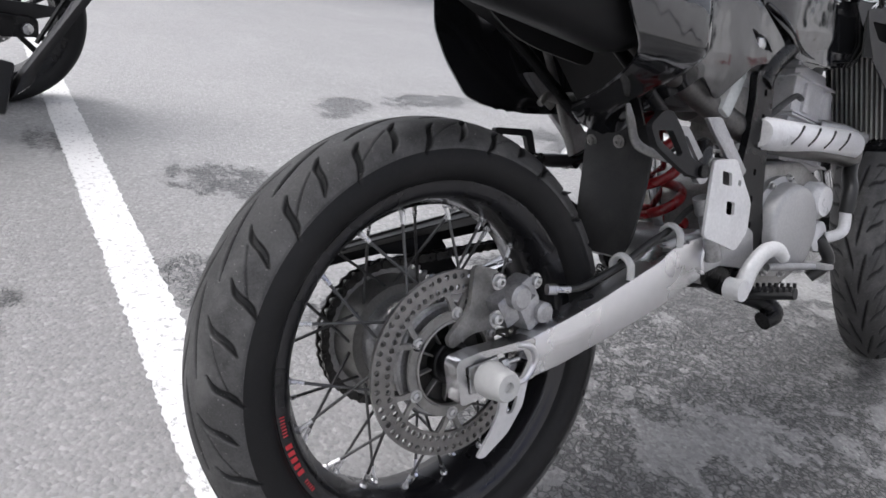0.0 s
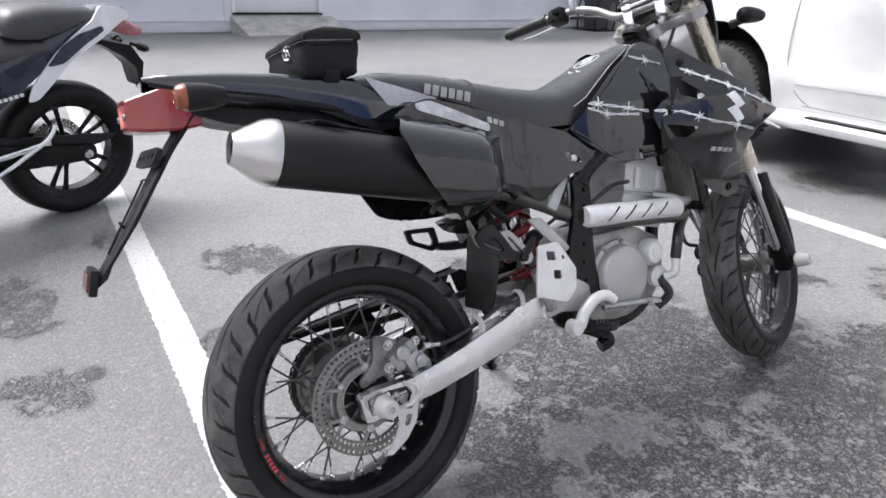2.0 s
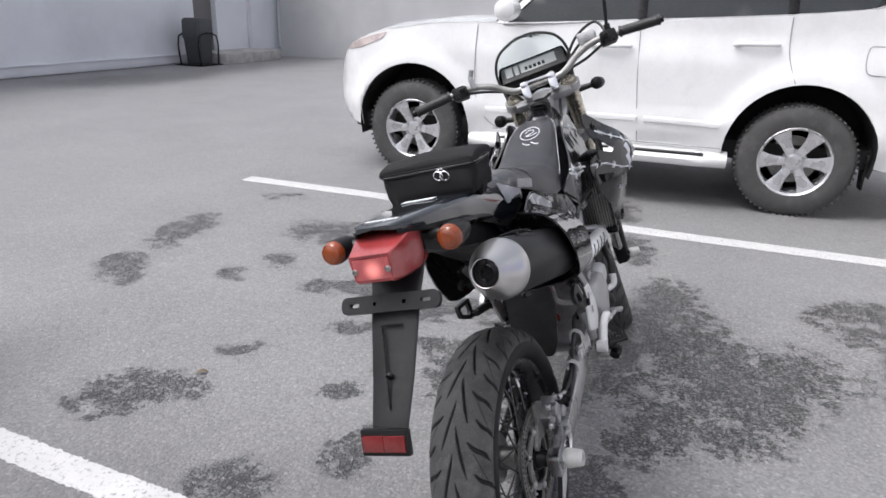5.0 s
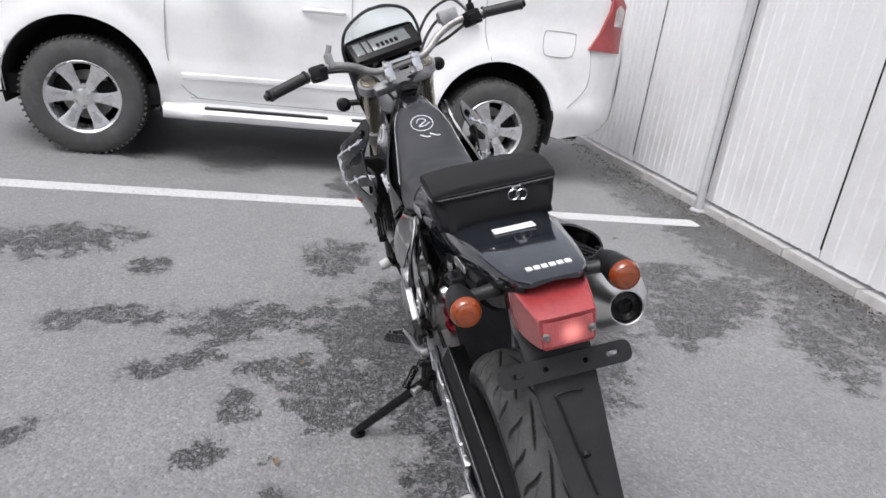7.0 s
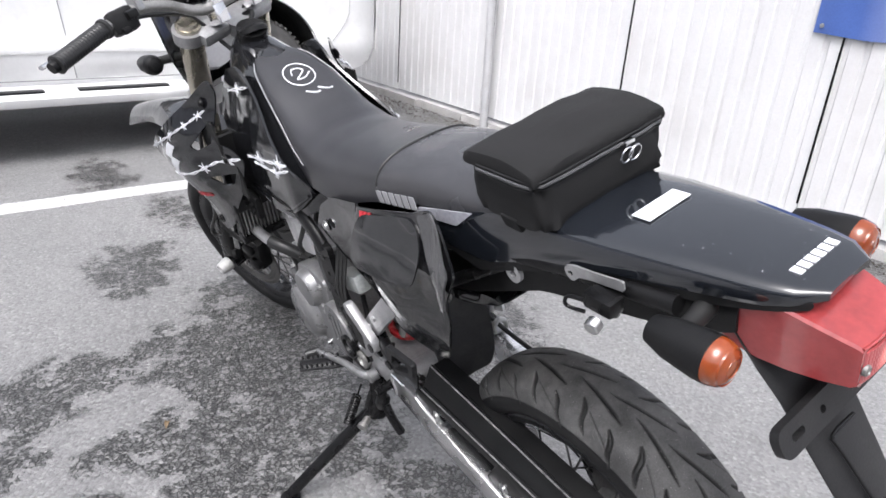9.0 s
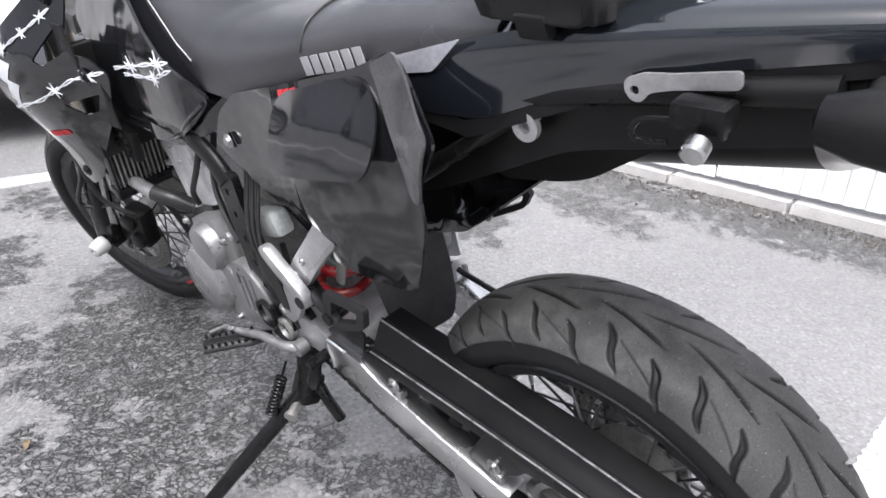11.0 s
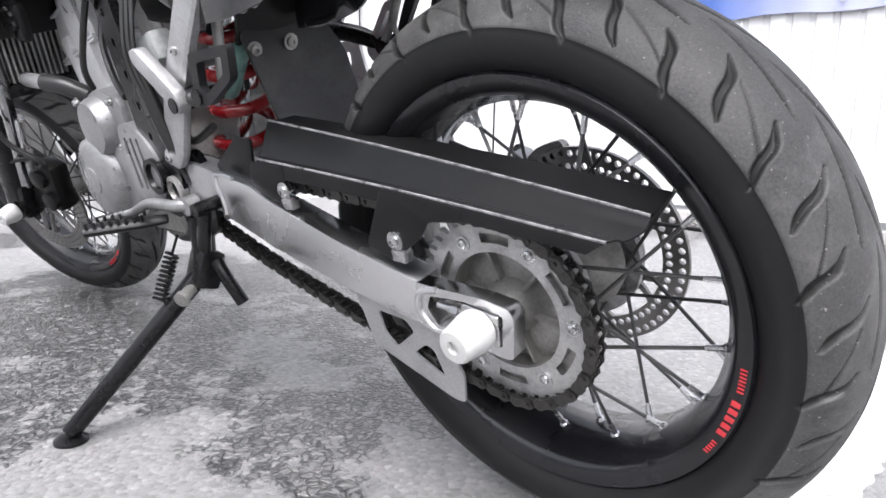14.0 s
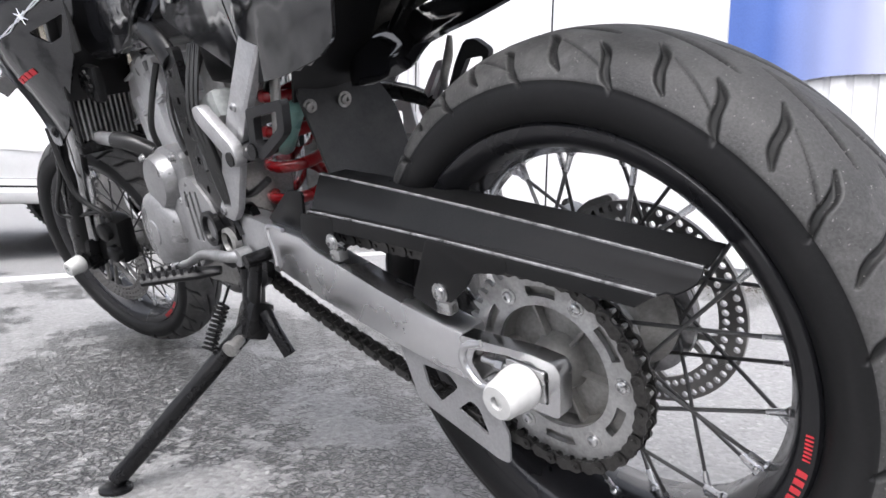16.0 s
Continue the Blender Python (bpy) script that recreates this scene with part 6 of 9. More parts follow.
for s in (-1, 1):
    bm = bmesh.new()
    tube(bm, [seat_point(s * 0.985, y, 0.002) for y in np.linspace(0.615, 0.868, 12)], 0.0013, 8, 3)
    part("piping", bm, GREY_MARK, seat, "pale seat piping")
    bm = bmesh.new()
    bar_marks(bm, (s * 0.1085, 0.332 if s < 0 else 0.205, 0.892 if s < 0 else 0.928), (0, -s * -1 if s > 0 else -1, 0.22 if s < 0 else -0.22), (0.02 * s, 0.22, 1), 6, 0.0145, 0.0055, 0.021)
    pieces("lettering_bar", bm, GREY_MARK, seat, "grey printed bars")
bm = bmesh.new()
tube(bm, [seat_point(u, 0.337, 0.002) for u in np.linspace(-0.98, 0.98, 17)], 0.0022, 6, 2)
part("seam", bm, HOSE, seat)
# emblem: an oval with a zigzag stroke and two dashes
bm = bmesh.new()
tube(bm, [seat_point(0.38 * math.cos(a), 0.775 + 0.035 * math.sin(a), 0.0008) for a in np.linspace(0, 2 * math.pi, 25)[:-1]], 0.0014, 6, 2, True)
tube(bm, [seat_point(u, y, 0.0008) for u, y in ((-0.18, 0.775), (-0.10, 0.791), (0.08, 0.791), (0.16, 0.780), (0.0, 0.769), (-0.13, 0.760), (0.08, 0.760), (0.27, 0.771))], 0.0016, 6, 4)
for u0 in (-0.05, 0.25):
    tube(bm, [seat_point(u0 - 0.12, 0.724, 0.0008), seat_point(u0 + 0.05, 0.712, 0.0008), seat_point(u0 + 0.16, 0.712, 0.0008)], 0.0019, 6, 3)
part("emblem", bm, WHITE_MARK, seat, "white printed oval emblem")

# tank between seat and yokes
bm = bmesh.new()
TANK = [(0.565, 0.080, 0.850, 0.800), (0.62, 0.118, 0.880, 0.755), (0.70, 0.130, 0.935, 0.722), (0.80, 0.134, 0.985, 0.716), (0.88, 0.120, 1.016, 0.722), (0.95, 0.095, 1.034, 0.790), (1.01, 0.070, 1.042, 0.880), (1.035, 0.050, 1.034, 0.930)]
shell(bm, TANK, np.linspace(0.565, 1.035, 30), 2.4, 24)
tank = part("fuel_tank", bm, GLOSS_BLACK, bike, "gloss black fuel tank with a white wire graphic", angle=60)
bm = bmesh.new()
lathe(bm, [(0, 0.036), (0.010, 0.036), (0.016, 0.028), (0.018, 0.0)], 24, along((0, 0.965, 1.038), (0, 0.99, 1.10)))
tube(bm, [(0, 0.975, 1.055), (0.03, 1.01, 1.075), (0.01, 1.045, 1.06), (0, 1.05, 1.0)], 0.005, 8)
part("filler_cap", bm, BLACK_PLASTIC, tank)


def shroud_x(y, z):
    return 0.128 + 0.125 * sm(0.74, 1.06, y) - 0.008 * sm(1.1, 1.3, y) - 0.065 * sm(0.82, 0.60, z) - 0.045 * sm(0.84, 0.97, z)


SHROUD = [(0.898, 0.974), (0.909, 0.996), (0.934, 0.979), (0.985, 0.940), (1.071, 0.884), (1.160, 0.835), (1.222, 0.802), (1.165, 0.776), (1.119, 0.755), (1.114, 0.701), (1.127, 0.632), (1.119, 0.590), (1.070, 0.582), (1.013, 0.609), (0.952, 0.676), (0.890, 0.736), (0.848, 0.793), (0.833, 0.825), (0.861, 0.856), (0.892, 0.864), (0.900, 0.886), (0.901, 0.942)]
VENT = [(0.909, 0.912), (0.959, 0.857), (0.942, 0.848), (0.901, 0.866)]
VENT_2 = [(0.866, 0.796), (0.943, 0.780), (0.918, 0.756), (0.890, 0.763)]


def wire(bm, pts, side, surface, r=0.0017, barbs=4, size=0.017, seed=0):
    """A twisted wire graphic with little star barbs laid on a surface."""
    rnd = random.Random(seed)

    def on(y, z):
        return Vector((side * (surface(y, z) + 0.0022), y, z))

    fine = []
    for (y0, z0), (y1, z1) in zip(pts, pts[1:]):
        for j in range(8):
            t = j / 8
            fine.append((y0 + (y1 - y0) * t, z0 + (z1 - z0) * t))
    fine.append(pts[-1])
    for ph in (0.0, math.pi):
        tube(bm, [on(y, z + 0.0022 * math.sin(i * 0.9 + ph)) for i, (y, z) in enumerate(fine)], r * 0.75, 5, 2)
    for k in range(barbs):
        y, z = fine[int((k + 0.5) / barbs * (len(fine) - 1))]
        for a in (0.5, 1.4, 2.4):
            a += rnd.uniform(-0.3, 0.3)
            q = size * rnd.uniform(0.7, 1.0)
            tube(bm, [on(y - q * math.cos(a), z - q * math.sin(a)), on(y, z), on(y + q * math.cos(a), z + q * math.sin(a))], [r * 0.3, r, r * 0.3], 5, 2)
    return bm


def tank_x(y, z):
    """The flat painted flank of the tank, drawn in below and towards its top."""
    return 0.137 - 0.040 * sm(0.85, 0.99, z) - 0.014 * sm(0.77, 0.70, z) - 0.020 * sm(0.66, 0.58, y)


TANK_SIDE = [(0.585, 0.812), (0.634, 0.769), (0.735, 0.713), (0.905, 0.718), (0.935, 0.745), (0.930, 0.800), (0.930, 0.870), (0.965, 0.900), (0.968, 0.955), (0.935, 0.995), (0.870, 1.012), (0.835, 0.998), (0.816, 0.977), (0.730, 0.912), (0.643, 0.858)]
for s in (-1, 1):
    bm = bmesh.new()
    panel(bm, TANK_SIDE, lambda u, v: s * tank_x(u, v), 0.006, 0.016, corner=0.014)
    part("tank_side", bm, GLOSS_BLACK, tank, "gloss black tank flank with a folded lower edge", angle=40)
    bm = bmesh.new()
    tube(bm, [(s * (tank_x(u, v) + 0.001), u, v) for u, v in ((0.600, 0.806), (0.640, 0.778), (0.738, 0.727), (0.905, 0.731))], 0.0035, 8, 4)
    part("tank_fold", bm, GLOSS_BLACK, tank)


for s in (-1, 1):
    bm = bmesh.new()
    panel(bm, SHROUD, lambda u, v: s * shroud_x(u, v), 0.004, 0.018, [VENT, VENT_2], corner=0.012)
    shroud = part("shroud", bm, GLOSS_BLACK, bike, "gloss black pointed radiator shroud with white wire graphic", angle=28)
    # near-black plates behind the vent openings, painting the shade inside them
    bm = bmesh.new()
    for vent in (VENT, VENT_2):
        cy, cz = sum(p[0] for p in vent) / len(vent), sum(p[1] for p in vent) / len(vent)
        box(bm, (s * (shroud_x(cy, cz) - 0.022), cy, cz), (0.004, 0.10, 0.08))
    pieces("vent", bm, DARK, shroud)
    bm = bmesh.new()
    for y, z in ((0.876, 0.830), (0.933, 0.945), (1.078, 0.612)):
        bolt(bm, (s * shroud_x(y, z), y, z), 0.0085, 0.006, (s, 0, 0))
    pieces("bolt", bm, FRAME_BLACK, shroud)
    for pts, barbs, seed, size in (([(0.924, 0.931), (0.968, 0.903), (1.020, 0.876), (1.086, 0.848), (1.209, 0.806)], 5, 1, 0.013), ([(0.838, 0.833), (0.900, 0.823), (0.975, 0.790), (1.115, 0.759)], 3, 2, 0.016)):
        part("wire_graphic", wire(bmesh.new(), pts, s, shroud_x, barbs=barbs, seed=seed, size=size), WHITE_MARK, shroud, "white barbed wire graphic")
    bm = bmesh.new()
    for dz, k in ((0.018, 0), (-0.018, 1)):
        c = (1.037, 0.817 + dz)
        pts = [(c[0] - 0.030, c[1] + 0.018), (c[0] - 0.004, c[1] + 0.026), (c[0] + 0.030, c[1] - 0.010), (c[0] + 0.004, c[1] - 0.018)]
        panel(bm, pts, lambda u, v: s * (shroud_x(u, v) + 0.0012), 0.0008, 0.012, corner=0.0)
    pieces("badge", bm, WHITE_MARK, shroud, "white angular badge shape")
    bm = bmesh.new()
    for k in range(4):
        y0 = 0.985 + 0.018 * k
        panel(bm, [(y0, 0.726 - 0.003 * k), (y0 + 0.014, 0.724 - 0.003 * k), (y0 + 0.012, 0.714 - 0.003 * k), (y0 - 0.002, 0.716 - 0.003 * k)], lambda u, v: s * (shroud_x(u, v) + 0.0012), 0.0008, 0.01, corner=0.0)
    pieces("lettering_bar", bm, RED_MARK if s < 0 else GREY_MARK, shroud)
    for pts, barbs, seed, size in (([(0.637, 0.866), (0.694, 0.858), (0.838, 0.834)], 2, 3, 0.022), ([(0.635, 0.855), (0.691, 0.837), (0.803, 0.829)], 1, 4, 0.018), ([(0.822, 0.976), (0.930, 0.952)], 1, 5, 0.015)):
        part("wire_graphic", wire(bmesh.new(), pts, s, tank_x, barbs=barbs, seed=seed, size=size, r=0.0018), WHITE_MARK, tank, "white barbed wire graphic")
    # radiator behind the shroud
    bm, fins = bmesh.new(), bmesh.new()
    box(bm, (s * 0.122, 0.972, 0.715), (0.10, 0.010, 0.25), turned(14, 0, 0))
    for k in range(12):
        box(fins, (s * (0.070 + 0.0092 * k), 0.965, 0.715), (0.0036, 0.028, 0.262), turned(14, 0, 0))
    rad = part("radiator", bm, DARK, bike, "finned aluminium radiator behind the shroud")
    pieces("fin", fins, HUB, rad)
    bm = bmesh.new()
    for z in (0.575, 0.855):
        box(bm, (s * 0.122, 0.965 + (0.72 - z) * 0.25, z), (0.115, 0.036, 0.024), turned(14, 0, 0), 0.006)
    for x in (0.062, 0.174):
        box(bm, (s * x, 0.965, 0.715), (0.006, 0.036, 0.28), turned(14, 0, 0), 0.002)
    pieces("radiator_tank", bm, FRAME_BLACK, rad)
    bm = bmesh.new()
    tube(bm, [(s * 0.125, 1.00, 0.590), (s * 0.128, 0.965, 0.585), (s * 0.115, 0.93, 0.600), (s * 0.080, 0.905, 0.61)] if s > 0 else [(s * 0.125, 1.090, 0.600), (s * 0.138, 1.050, 0.592), (s * 0.140, 0.970, 0.585), (s * 0.135, 0.905, 0.577)], 0.0130, 14)
    part("coolant_hose", bm, ALU_DULL, rad, "silver coolant pipe")
    if s < 0:
        bm = bmesh.new()
        tube(bm, [(-0.136, 0.915, 0.579), (-0.120, 0.880, 0.568), (-0.095, 0.855, 0.545)], 0.0155, 12)
        part("hose_end", bm, HOSE, rad)
        bm = bmesh.new()
        box(bm, (-0.120, 0.940, 0.765), (0.120, 0.012, 0.220), turned(14, 0, 0), 0.006)
        part("radiator_cowl", bm, BLACK_PLASTIC, rad, "black plate behind the horn")


# side covers: rear panels below the seat
def cover_l(y, z):
    return -(0.120 + 0.014 * sm(0.50, 0.30, y) - 0.020 * sm(0.75, 0.58, z) - 0.020 * sm(0.84, 0.93, z) + 0.003 * sm(0.20, 0.12, y) + 0.010 * sm(0.388, 0.368, y))


LEFT_COVER = [(0.600, 0.745), (0.560, 0.800), (0.500, 0.838), (0.420, 0.858), (0.325, 0.884), (0.215, 0.912), (0.160, 0.935), (0.148, 0.925), (0.098, 0.862), (0.128, 0.805), (0.128, 0.762), (0.148, 0.710), (0.178, 0.657), (0.215, 0.642), (0.300, 0.630), (0.405, 0.628), (0.470, 0.665), (0.550, 0.712)]
bm = bmesh.new()
panel(bm, LEFT_COVER, cover_l, 0.004, 0.011, [[(0.552, 0.772), (0.540, 0.775), (0.535, 0.752), (0.547, 0.750)]], corner=0.012)
side_l = part("side_cover", bm, GLOSS_BLACK, bike, "gloss dark side cover with a raised rear edge", angle=28)
bm = bmesh.new()
panel(bm, [(0.186, 0.921), (0.148, 0.938), (0.093, 0.874), (0.110, 0.806), (0.126, 0.806), (0.138, 0.840)], lambda u, v: cover_l(u, v) - 0.006 - 0.012 * sm(0.15, 0.10, u), 0.003, 0.010, corner=0.006)
part("raised_edge", bm, WORN_GREY, side_l, "grey raised panel edge", angle=28)
bm = bmesh.new()
panel(bm, [(0.345, 0.872), (0.200, 0.910), (0.165, 0.865), (0.180, 0.815), (0.274, 0.794), (0.366, 0.778)], lambda u, v: cover_l(u, v) - 0.003 - 0.026 * sm(0.905, 0.785, v), 0.003, 0.012, corner=0.024)
part("raised_panel", bm, GLOSS_BLACK, side_l, angle=28)
bm = bmesh.new()
bolt(bm, (-0.126, 0.543, 0.763), 0.007, 0.006)
pieces("bolt", bm, STEEL, side_l)
bm = bmesh.new()
for k in range(3):
    panel(bm, [(0.352 - 0.013 * k, 0.872 + 0.003 * k), (0.342 - 0.013 * k, 0.875 + 0.003 * k), (0.340 - 0.013 * k, 0.858 + 0.003 * k), (0.350 - 0.013 * k, 0.855 + 0.003 * k)], lambda u, v: cover_l(u, v) - 0.0015, 0.0008, 0.01, corner=0)
pieces("lettering_bar", bm, RED_MARK, side_l)


def cover_r(y, z):
    """The right cover bulges out over the silencer at its rear."""
    flat = 0.128 + 0.012 * sm(0.50, 0.30, y) - 0.022 * sm(0.72, 0.60, z) - 0.025 * sm(0.84, 0.91, z)
    h = (z - 0.748 - (0.215 - y) * 0.226) / 0.102
    bulge = 0.142 + 0.098 * math.sqrt(max(0.0, 1 - min(1.0, abs(h)) ** 2.4))
    k = sm(0.372, 0.262, y)
    return flat * (1 - k) + bulge * k - 0.100 * sm(0.705, 0.625, z) * sm(0.43, 0.36, y)


RIGHT_COVER = [(0.668, 0.722), (0.645, 0.752), (0.567, 0.806), (0.500, 0.825), (0.345, 0.868), (0.190, 0.906), (0.150, 0.898), (0.108, 0.876), (0.072, 0.848), (0.090, 0.790), (0.124, 0.735), (0.164, 0.692), (0.222, 0.646), (0.262, 0.614), (0.305, 0.602), (0.375, 0.600), (0.390, 0.645), (0.424, 0.688), (0.485, 0.650), (0.506, 0.666), (0.562, 0.706)]
bm = bmesh.new()
panel(bm, RIGHT_COVER, cover_r, 0.004, 0.010, [[(0.546, 0.764), (0.572, 0.736), (0.616, 0.729), (0.592, 0.751)]], corner=0.014)
side_r = part("side_cover", bm, GLOSS_BLACK, bike, "gloss black side cover bulging over the silencer", angle=50)
bm = bmesh.new()
panel(bm, [(0.156, 0.897), (0.191, 0.901), (0.337, 0.842), (0.335, 0.826), (0.265, 0.848), (0.160, 0.884)], lambda u, v: cover_r(u, v) + 0.003, 0.002, 0.012, corner=0.008)
part("silver_flash", bm, mat("pale_grey_flash", (0.50, 0.50, 0.52), 0.22, 0.1, 0.12, 30, coat=0.4, dirt=(0.20, 0.20, 0.21), dirt_amount=0.4), side_r, "pale grey worn flash along the cover")
bm = bmesh.new()
for k in range(3):
    panel(bm, [(0.335 + 0.016 * k, 0.858 - 0.005 * k), (0.347 + 0.016 * k, 0.855 - 0.005 * k), (0.345 + 0.016 * k, 0.843 - 0.005 * k), (0.333 + 0.016 * k, 0.846 - 0.005 * k)], lambda u, v: cover_r(u, v) + 0.0018, 0.0008, 0.01, corner=0)
pieces("lettering_bar", bm, GREY_MARK, side_r)
bm = bmesh.new()
lathe(bm, [(0, 0.012), (0.004, 0.012), (0.006, 0.008)], 14, along((0.120, 0.588, 0.744), (0.2, 0.588, 0.744)))
pieces("bolt", bm, STEEL, side_r)

# tail: painted top, side skirts and black undertray
TAIL = [(-0.318, 0.034, 0.9840, 0.975), (-0.302, 0.052, 0.9855, 0.971), (-0.270, 0.062, 0.9855, 0.962), (-0.200, 0.074, 0.9835, 0.952), (-0.100, 0.086, 0.977, 0.935), (0.000, 0.093, 0.967, 0.905), (0.080, 0.098, 0.952, 0.872), (0.160, 0.101, 0.935, 0.868), (0.225, 0.101, 0.915, 0.880)]
bm = bmesh.new()
rings = []
for y in np.linspace(-0.318, 0.225, 26):
    w, zt, zb = lerp_table(TAIL, y)
    ring = []
    for u, f in ((-1.0, 0.0), (-1.02, 0.35), (-1.0, 0.72), (-0.93, 0.92), (-0.80, 1.0), (-0.5, 1.04), (0.0, 1.06), (0.5, 1.04), (0.80, 1.0), (0.93, 0.92), (1.0, 0.72), (1.02, 0.35), (1.0, 0.0), (0.90, 0.05), (0.0, 0.55), (-0.90, 0.05)):
        ring.append((u * w, y, zb + (zt - zb) * f))
    rings.append(ring)
loft(bm, rings)
tail = part("tail_cowl", bm, GLOSS_NAVY, bike, "gloss blue-black tail cowl with water drops and a white sticker", angle=40)
bm = bmesh.new()
bar_marks(bm, (-0.030, -0.284, 0.9872), (1, 0, 0), (0, 1, 0), 6, 0.0085, 0.0030, 0.011)
pieces("lettering_bar", bm, WHITE_MARK, tail, "white printed bars")
bm = bmesh.new()
box(bm, (0.002, -0.118, 0.9825), (0.070, 0.024, 0.0012), turned(-3, 0, 0))
part("sticker", bm, WHITE_MARK, tail, "blank white sticker")
bm = bmesh.new()
rnd = random.Random(21)
for i in range(34):
    y, u = rnd.uniform(-0.30, -0.10), rnd.uniform(-0.75, 0.75)
    w, zt, zb = lerp_table(TAIL, y)
    r = rnd.uniform(0.0006, 0.0014)
    g = bmesh.ops.create_icosphere(bm, subdivisions=1, radius=r)["verts"]
    bmesh.ops.transform(bm, matrix=Matrix.Translation((u * w, y, zb + (zt - zb) * 1.045)) @ Matrix.Diagonal((1, 1, 0.5, 1)), verts=g)
tagged(part("water_drops", bm, bpy.data.materials["water"], tail), kind="stuff")
for s in (-1, 1):
    bm = bmesh.new()
    panel(bm, [(-0.31, 0.974), (-0.24, 0.960), (-0.06, 0.932), (0.10, 0.868), (0.225, 0.880), (0.225, 0.868), (0.10, 0.850), (-0.06, 0.915), (-0.24, 0.948), (-0.31, 0.966)], lambda u, v: s * (lerp_table(TAIL, u)[0] * 0.99), 0.003, 0.02, corner=0.004)
    part("skirt", bm, BLACK_PLASTIC, tail)
bm = bmesh.new()
panel(bm, [(0.090, 0.946), (0.225, 0.908), (0.225, 0.896), (0.130, 0.912)], lambda u, v: -0.104, 0.002, 0.02, corner=0.005)
part("side_flash", bm, mat("pale_lilac_flash", (0.42, 0.42, 0.46), 0.25, 0.1, 0.15, coat=0.4), tail, "pale flash under the seat")
bm = bmesh.new()
panel(bm, [(0.075, 0.958), (0.235, 0.908), (0.235, 0.885), (0.120, 0.900)], lambda u, v: 0.102, 0.002, 0.02, corner=0.005)
part("side_flash", bm, bpy.data.materials["pale_lilac_flash"], tail)
# undertray and subframe
bm = bmesh.new()
UNDER = [(-0.250, 0.058, 0.955, 0.915), (-0.205, 0.066, 0.95, 0.895), (-0.10, 0.072, 0.945, 0.872), (0.0, 0.074, 0.94, 0.850), (0.10, 0.076, 0.92, 0.800), (0.16, 0.076, 0.90, 0.770), (0.24, 0.074, 0.89, 0.74)]
shell(bm, UNDER, np.linspace(-0.25, 0.24, 18), 5.0, 20)
under = part("undertray", bm, BLACK_PLASTIC, bike, "black plastic undertray below the tail", angle=50)
bm = bmesh.new()
tube(bm, [(-0.084, 0.40, 0.80), (-0.086, 0.20, 0.850), (-0.084, 0.0, 0.905), (-0.078, -0.20, 0.935)], 0.011, 12)
tube(bm, [(0.084, 0.40, 0.80), (0.086, 0.20, 0.850), (0.084, 0.0, 0.905), (0.078, -0.20, 0.935)], 0.011, 12)
tube(bm, [(-0.090, 0.40, 0.62), (-0.090, 0.25, 0.74), (-0.086, 0.05, 0.880)], 0.010, 12)
tube(bm, [(0.090, 0.40, 0.62), (0.090, 0.25, 0.74), (0.086, 0.05, 0.880)], 0.010, 12)
part("subframe", bm, FRAME_BLACK, bike, "black tubular subframe")
# helmet lock on the left
bm = bmesh.new()
box(bm, (-0.106, -0.128, 0.919), (0.024, 0.040, 0.020), None, 0.005)
box(bm, (-0.100, -0.128, 0.908), (0.010, 0.030, 0.016), None, 0.004)
tube(bm, [(-0.112, -0.110, 0.914), (-0.116, -0.088, 0.912), (-0.118, -0.082, 0.903), (-0.116, -0.086, 0.896), (-0.112, -0.106, 0.897)], 0.0024, 8)
lock = part("helmet_lock", bm, FRAME_BLACK, bike, "black metal helmet lock with a bright key barrel")
bm = bmesh.new()
plate(bm, rounded([(-0.062, 0.930), (-0.076, 0.936), (-0.100, 0.9385), (-0.146, 0.9465), (-0.147, 0.934), (-0.100, 0.927), (-0.082, 0.922), (-0.076, 0.914), (-0.068, 0.914), (-0.062, 0.921)], 0.004), -0.092, -0.095, [[(-0.074, 0.926), (-0.067, 0.926), (-0.067, 0.919), (-0.074, 0.919)]])
part("lock_bracket", bm, ALU_DULL, lock, "grey plate bracket with a hole")
bm = bmesh.new()
lathe(bm, [(0, 0.0092), (0.010, 0.0092), (0.012, 0.0075), (0.012, 0.0)], 24, along((-0.124, -0.134, 0.906), (-0.16, -0.138, 0.895)))
part("key_barrel", bm, STEEL, lock, "bright key barrel")
bm = bmesh.new()
lathe(bm, [(0, 0.014), (0.006, 0.014), (0.006, 0.006), (0.0, 0.006)], 20, along((-0.088, 0.035, 0.872), (-0.2, 0.035, 0.872)))
box(bm, (-0.088, 0.035, 0.893), (0.006, 0.026, 0.030), None, 0.002)
part("tab", bm, ALU_DULL, bike, "small grey tab with a hole")

# tail lamp: a sloping top face that narrows to a sharp crease, and a short upright lens below it
bm = bmesh.new()
rings = []
for y, w, zt, v, zb in ((-0.232, 0.053, 0.961, 0.050, 0.893), (-0.252, 0.056, 0.9655, 0.053, 0.890), (-0.272, 0.0565, 0.967, 0.053, 0.888), (-0.300, 0.0525, 0.961, 0.050, 0.888), (-0.328, 0.0470, 0.953, 0.045, 0.890), (-0.350, 0.0420, 0.9465, 0.040, 0.893), (-0.3545, 0.0405, 0.9435, 0.038, 0.896)):
    r = 0.0025
    rings.append([(-v, y, zb + 2 * r), (-v + 2 * r, y, zb), (v - 2 * r, y, zb), (v, y, zb + 2 * r), (w, y, zt - r), (w - r, y, zt), (0.4 * w, y, zt + 0.0012), (-0.4 * w, y, zt + 0.0012), (-w + r, y, zt), (-w, y, zt - r)])
loft(bm, rings)
lamp = part("tail_lamp", bm, RED_LENS, bike, "red wedge tail lamp, lit dimly", angle=28)
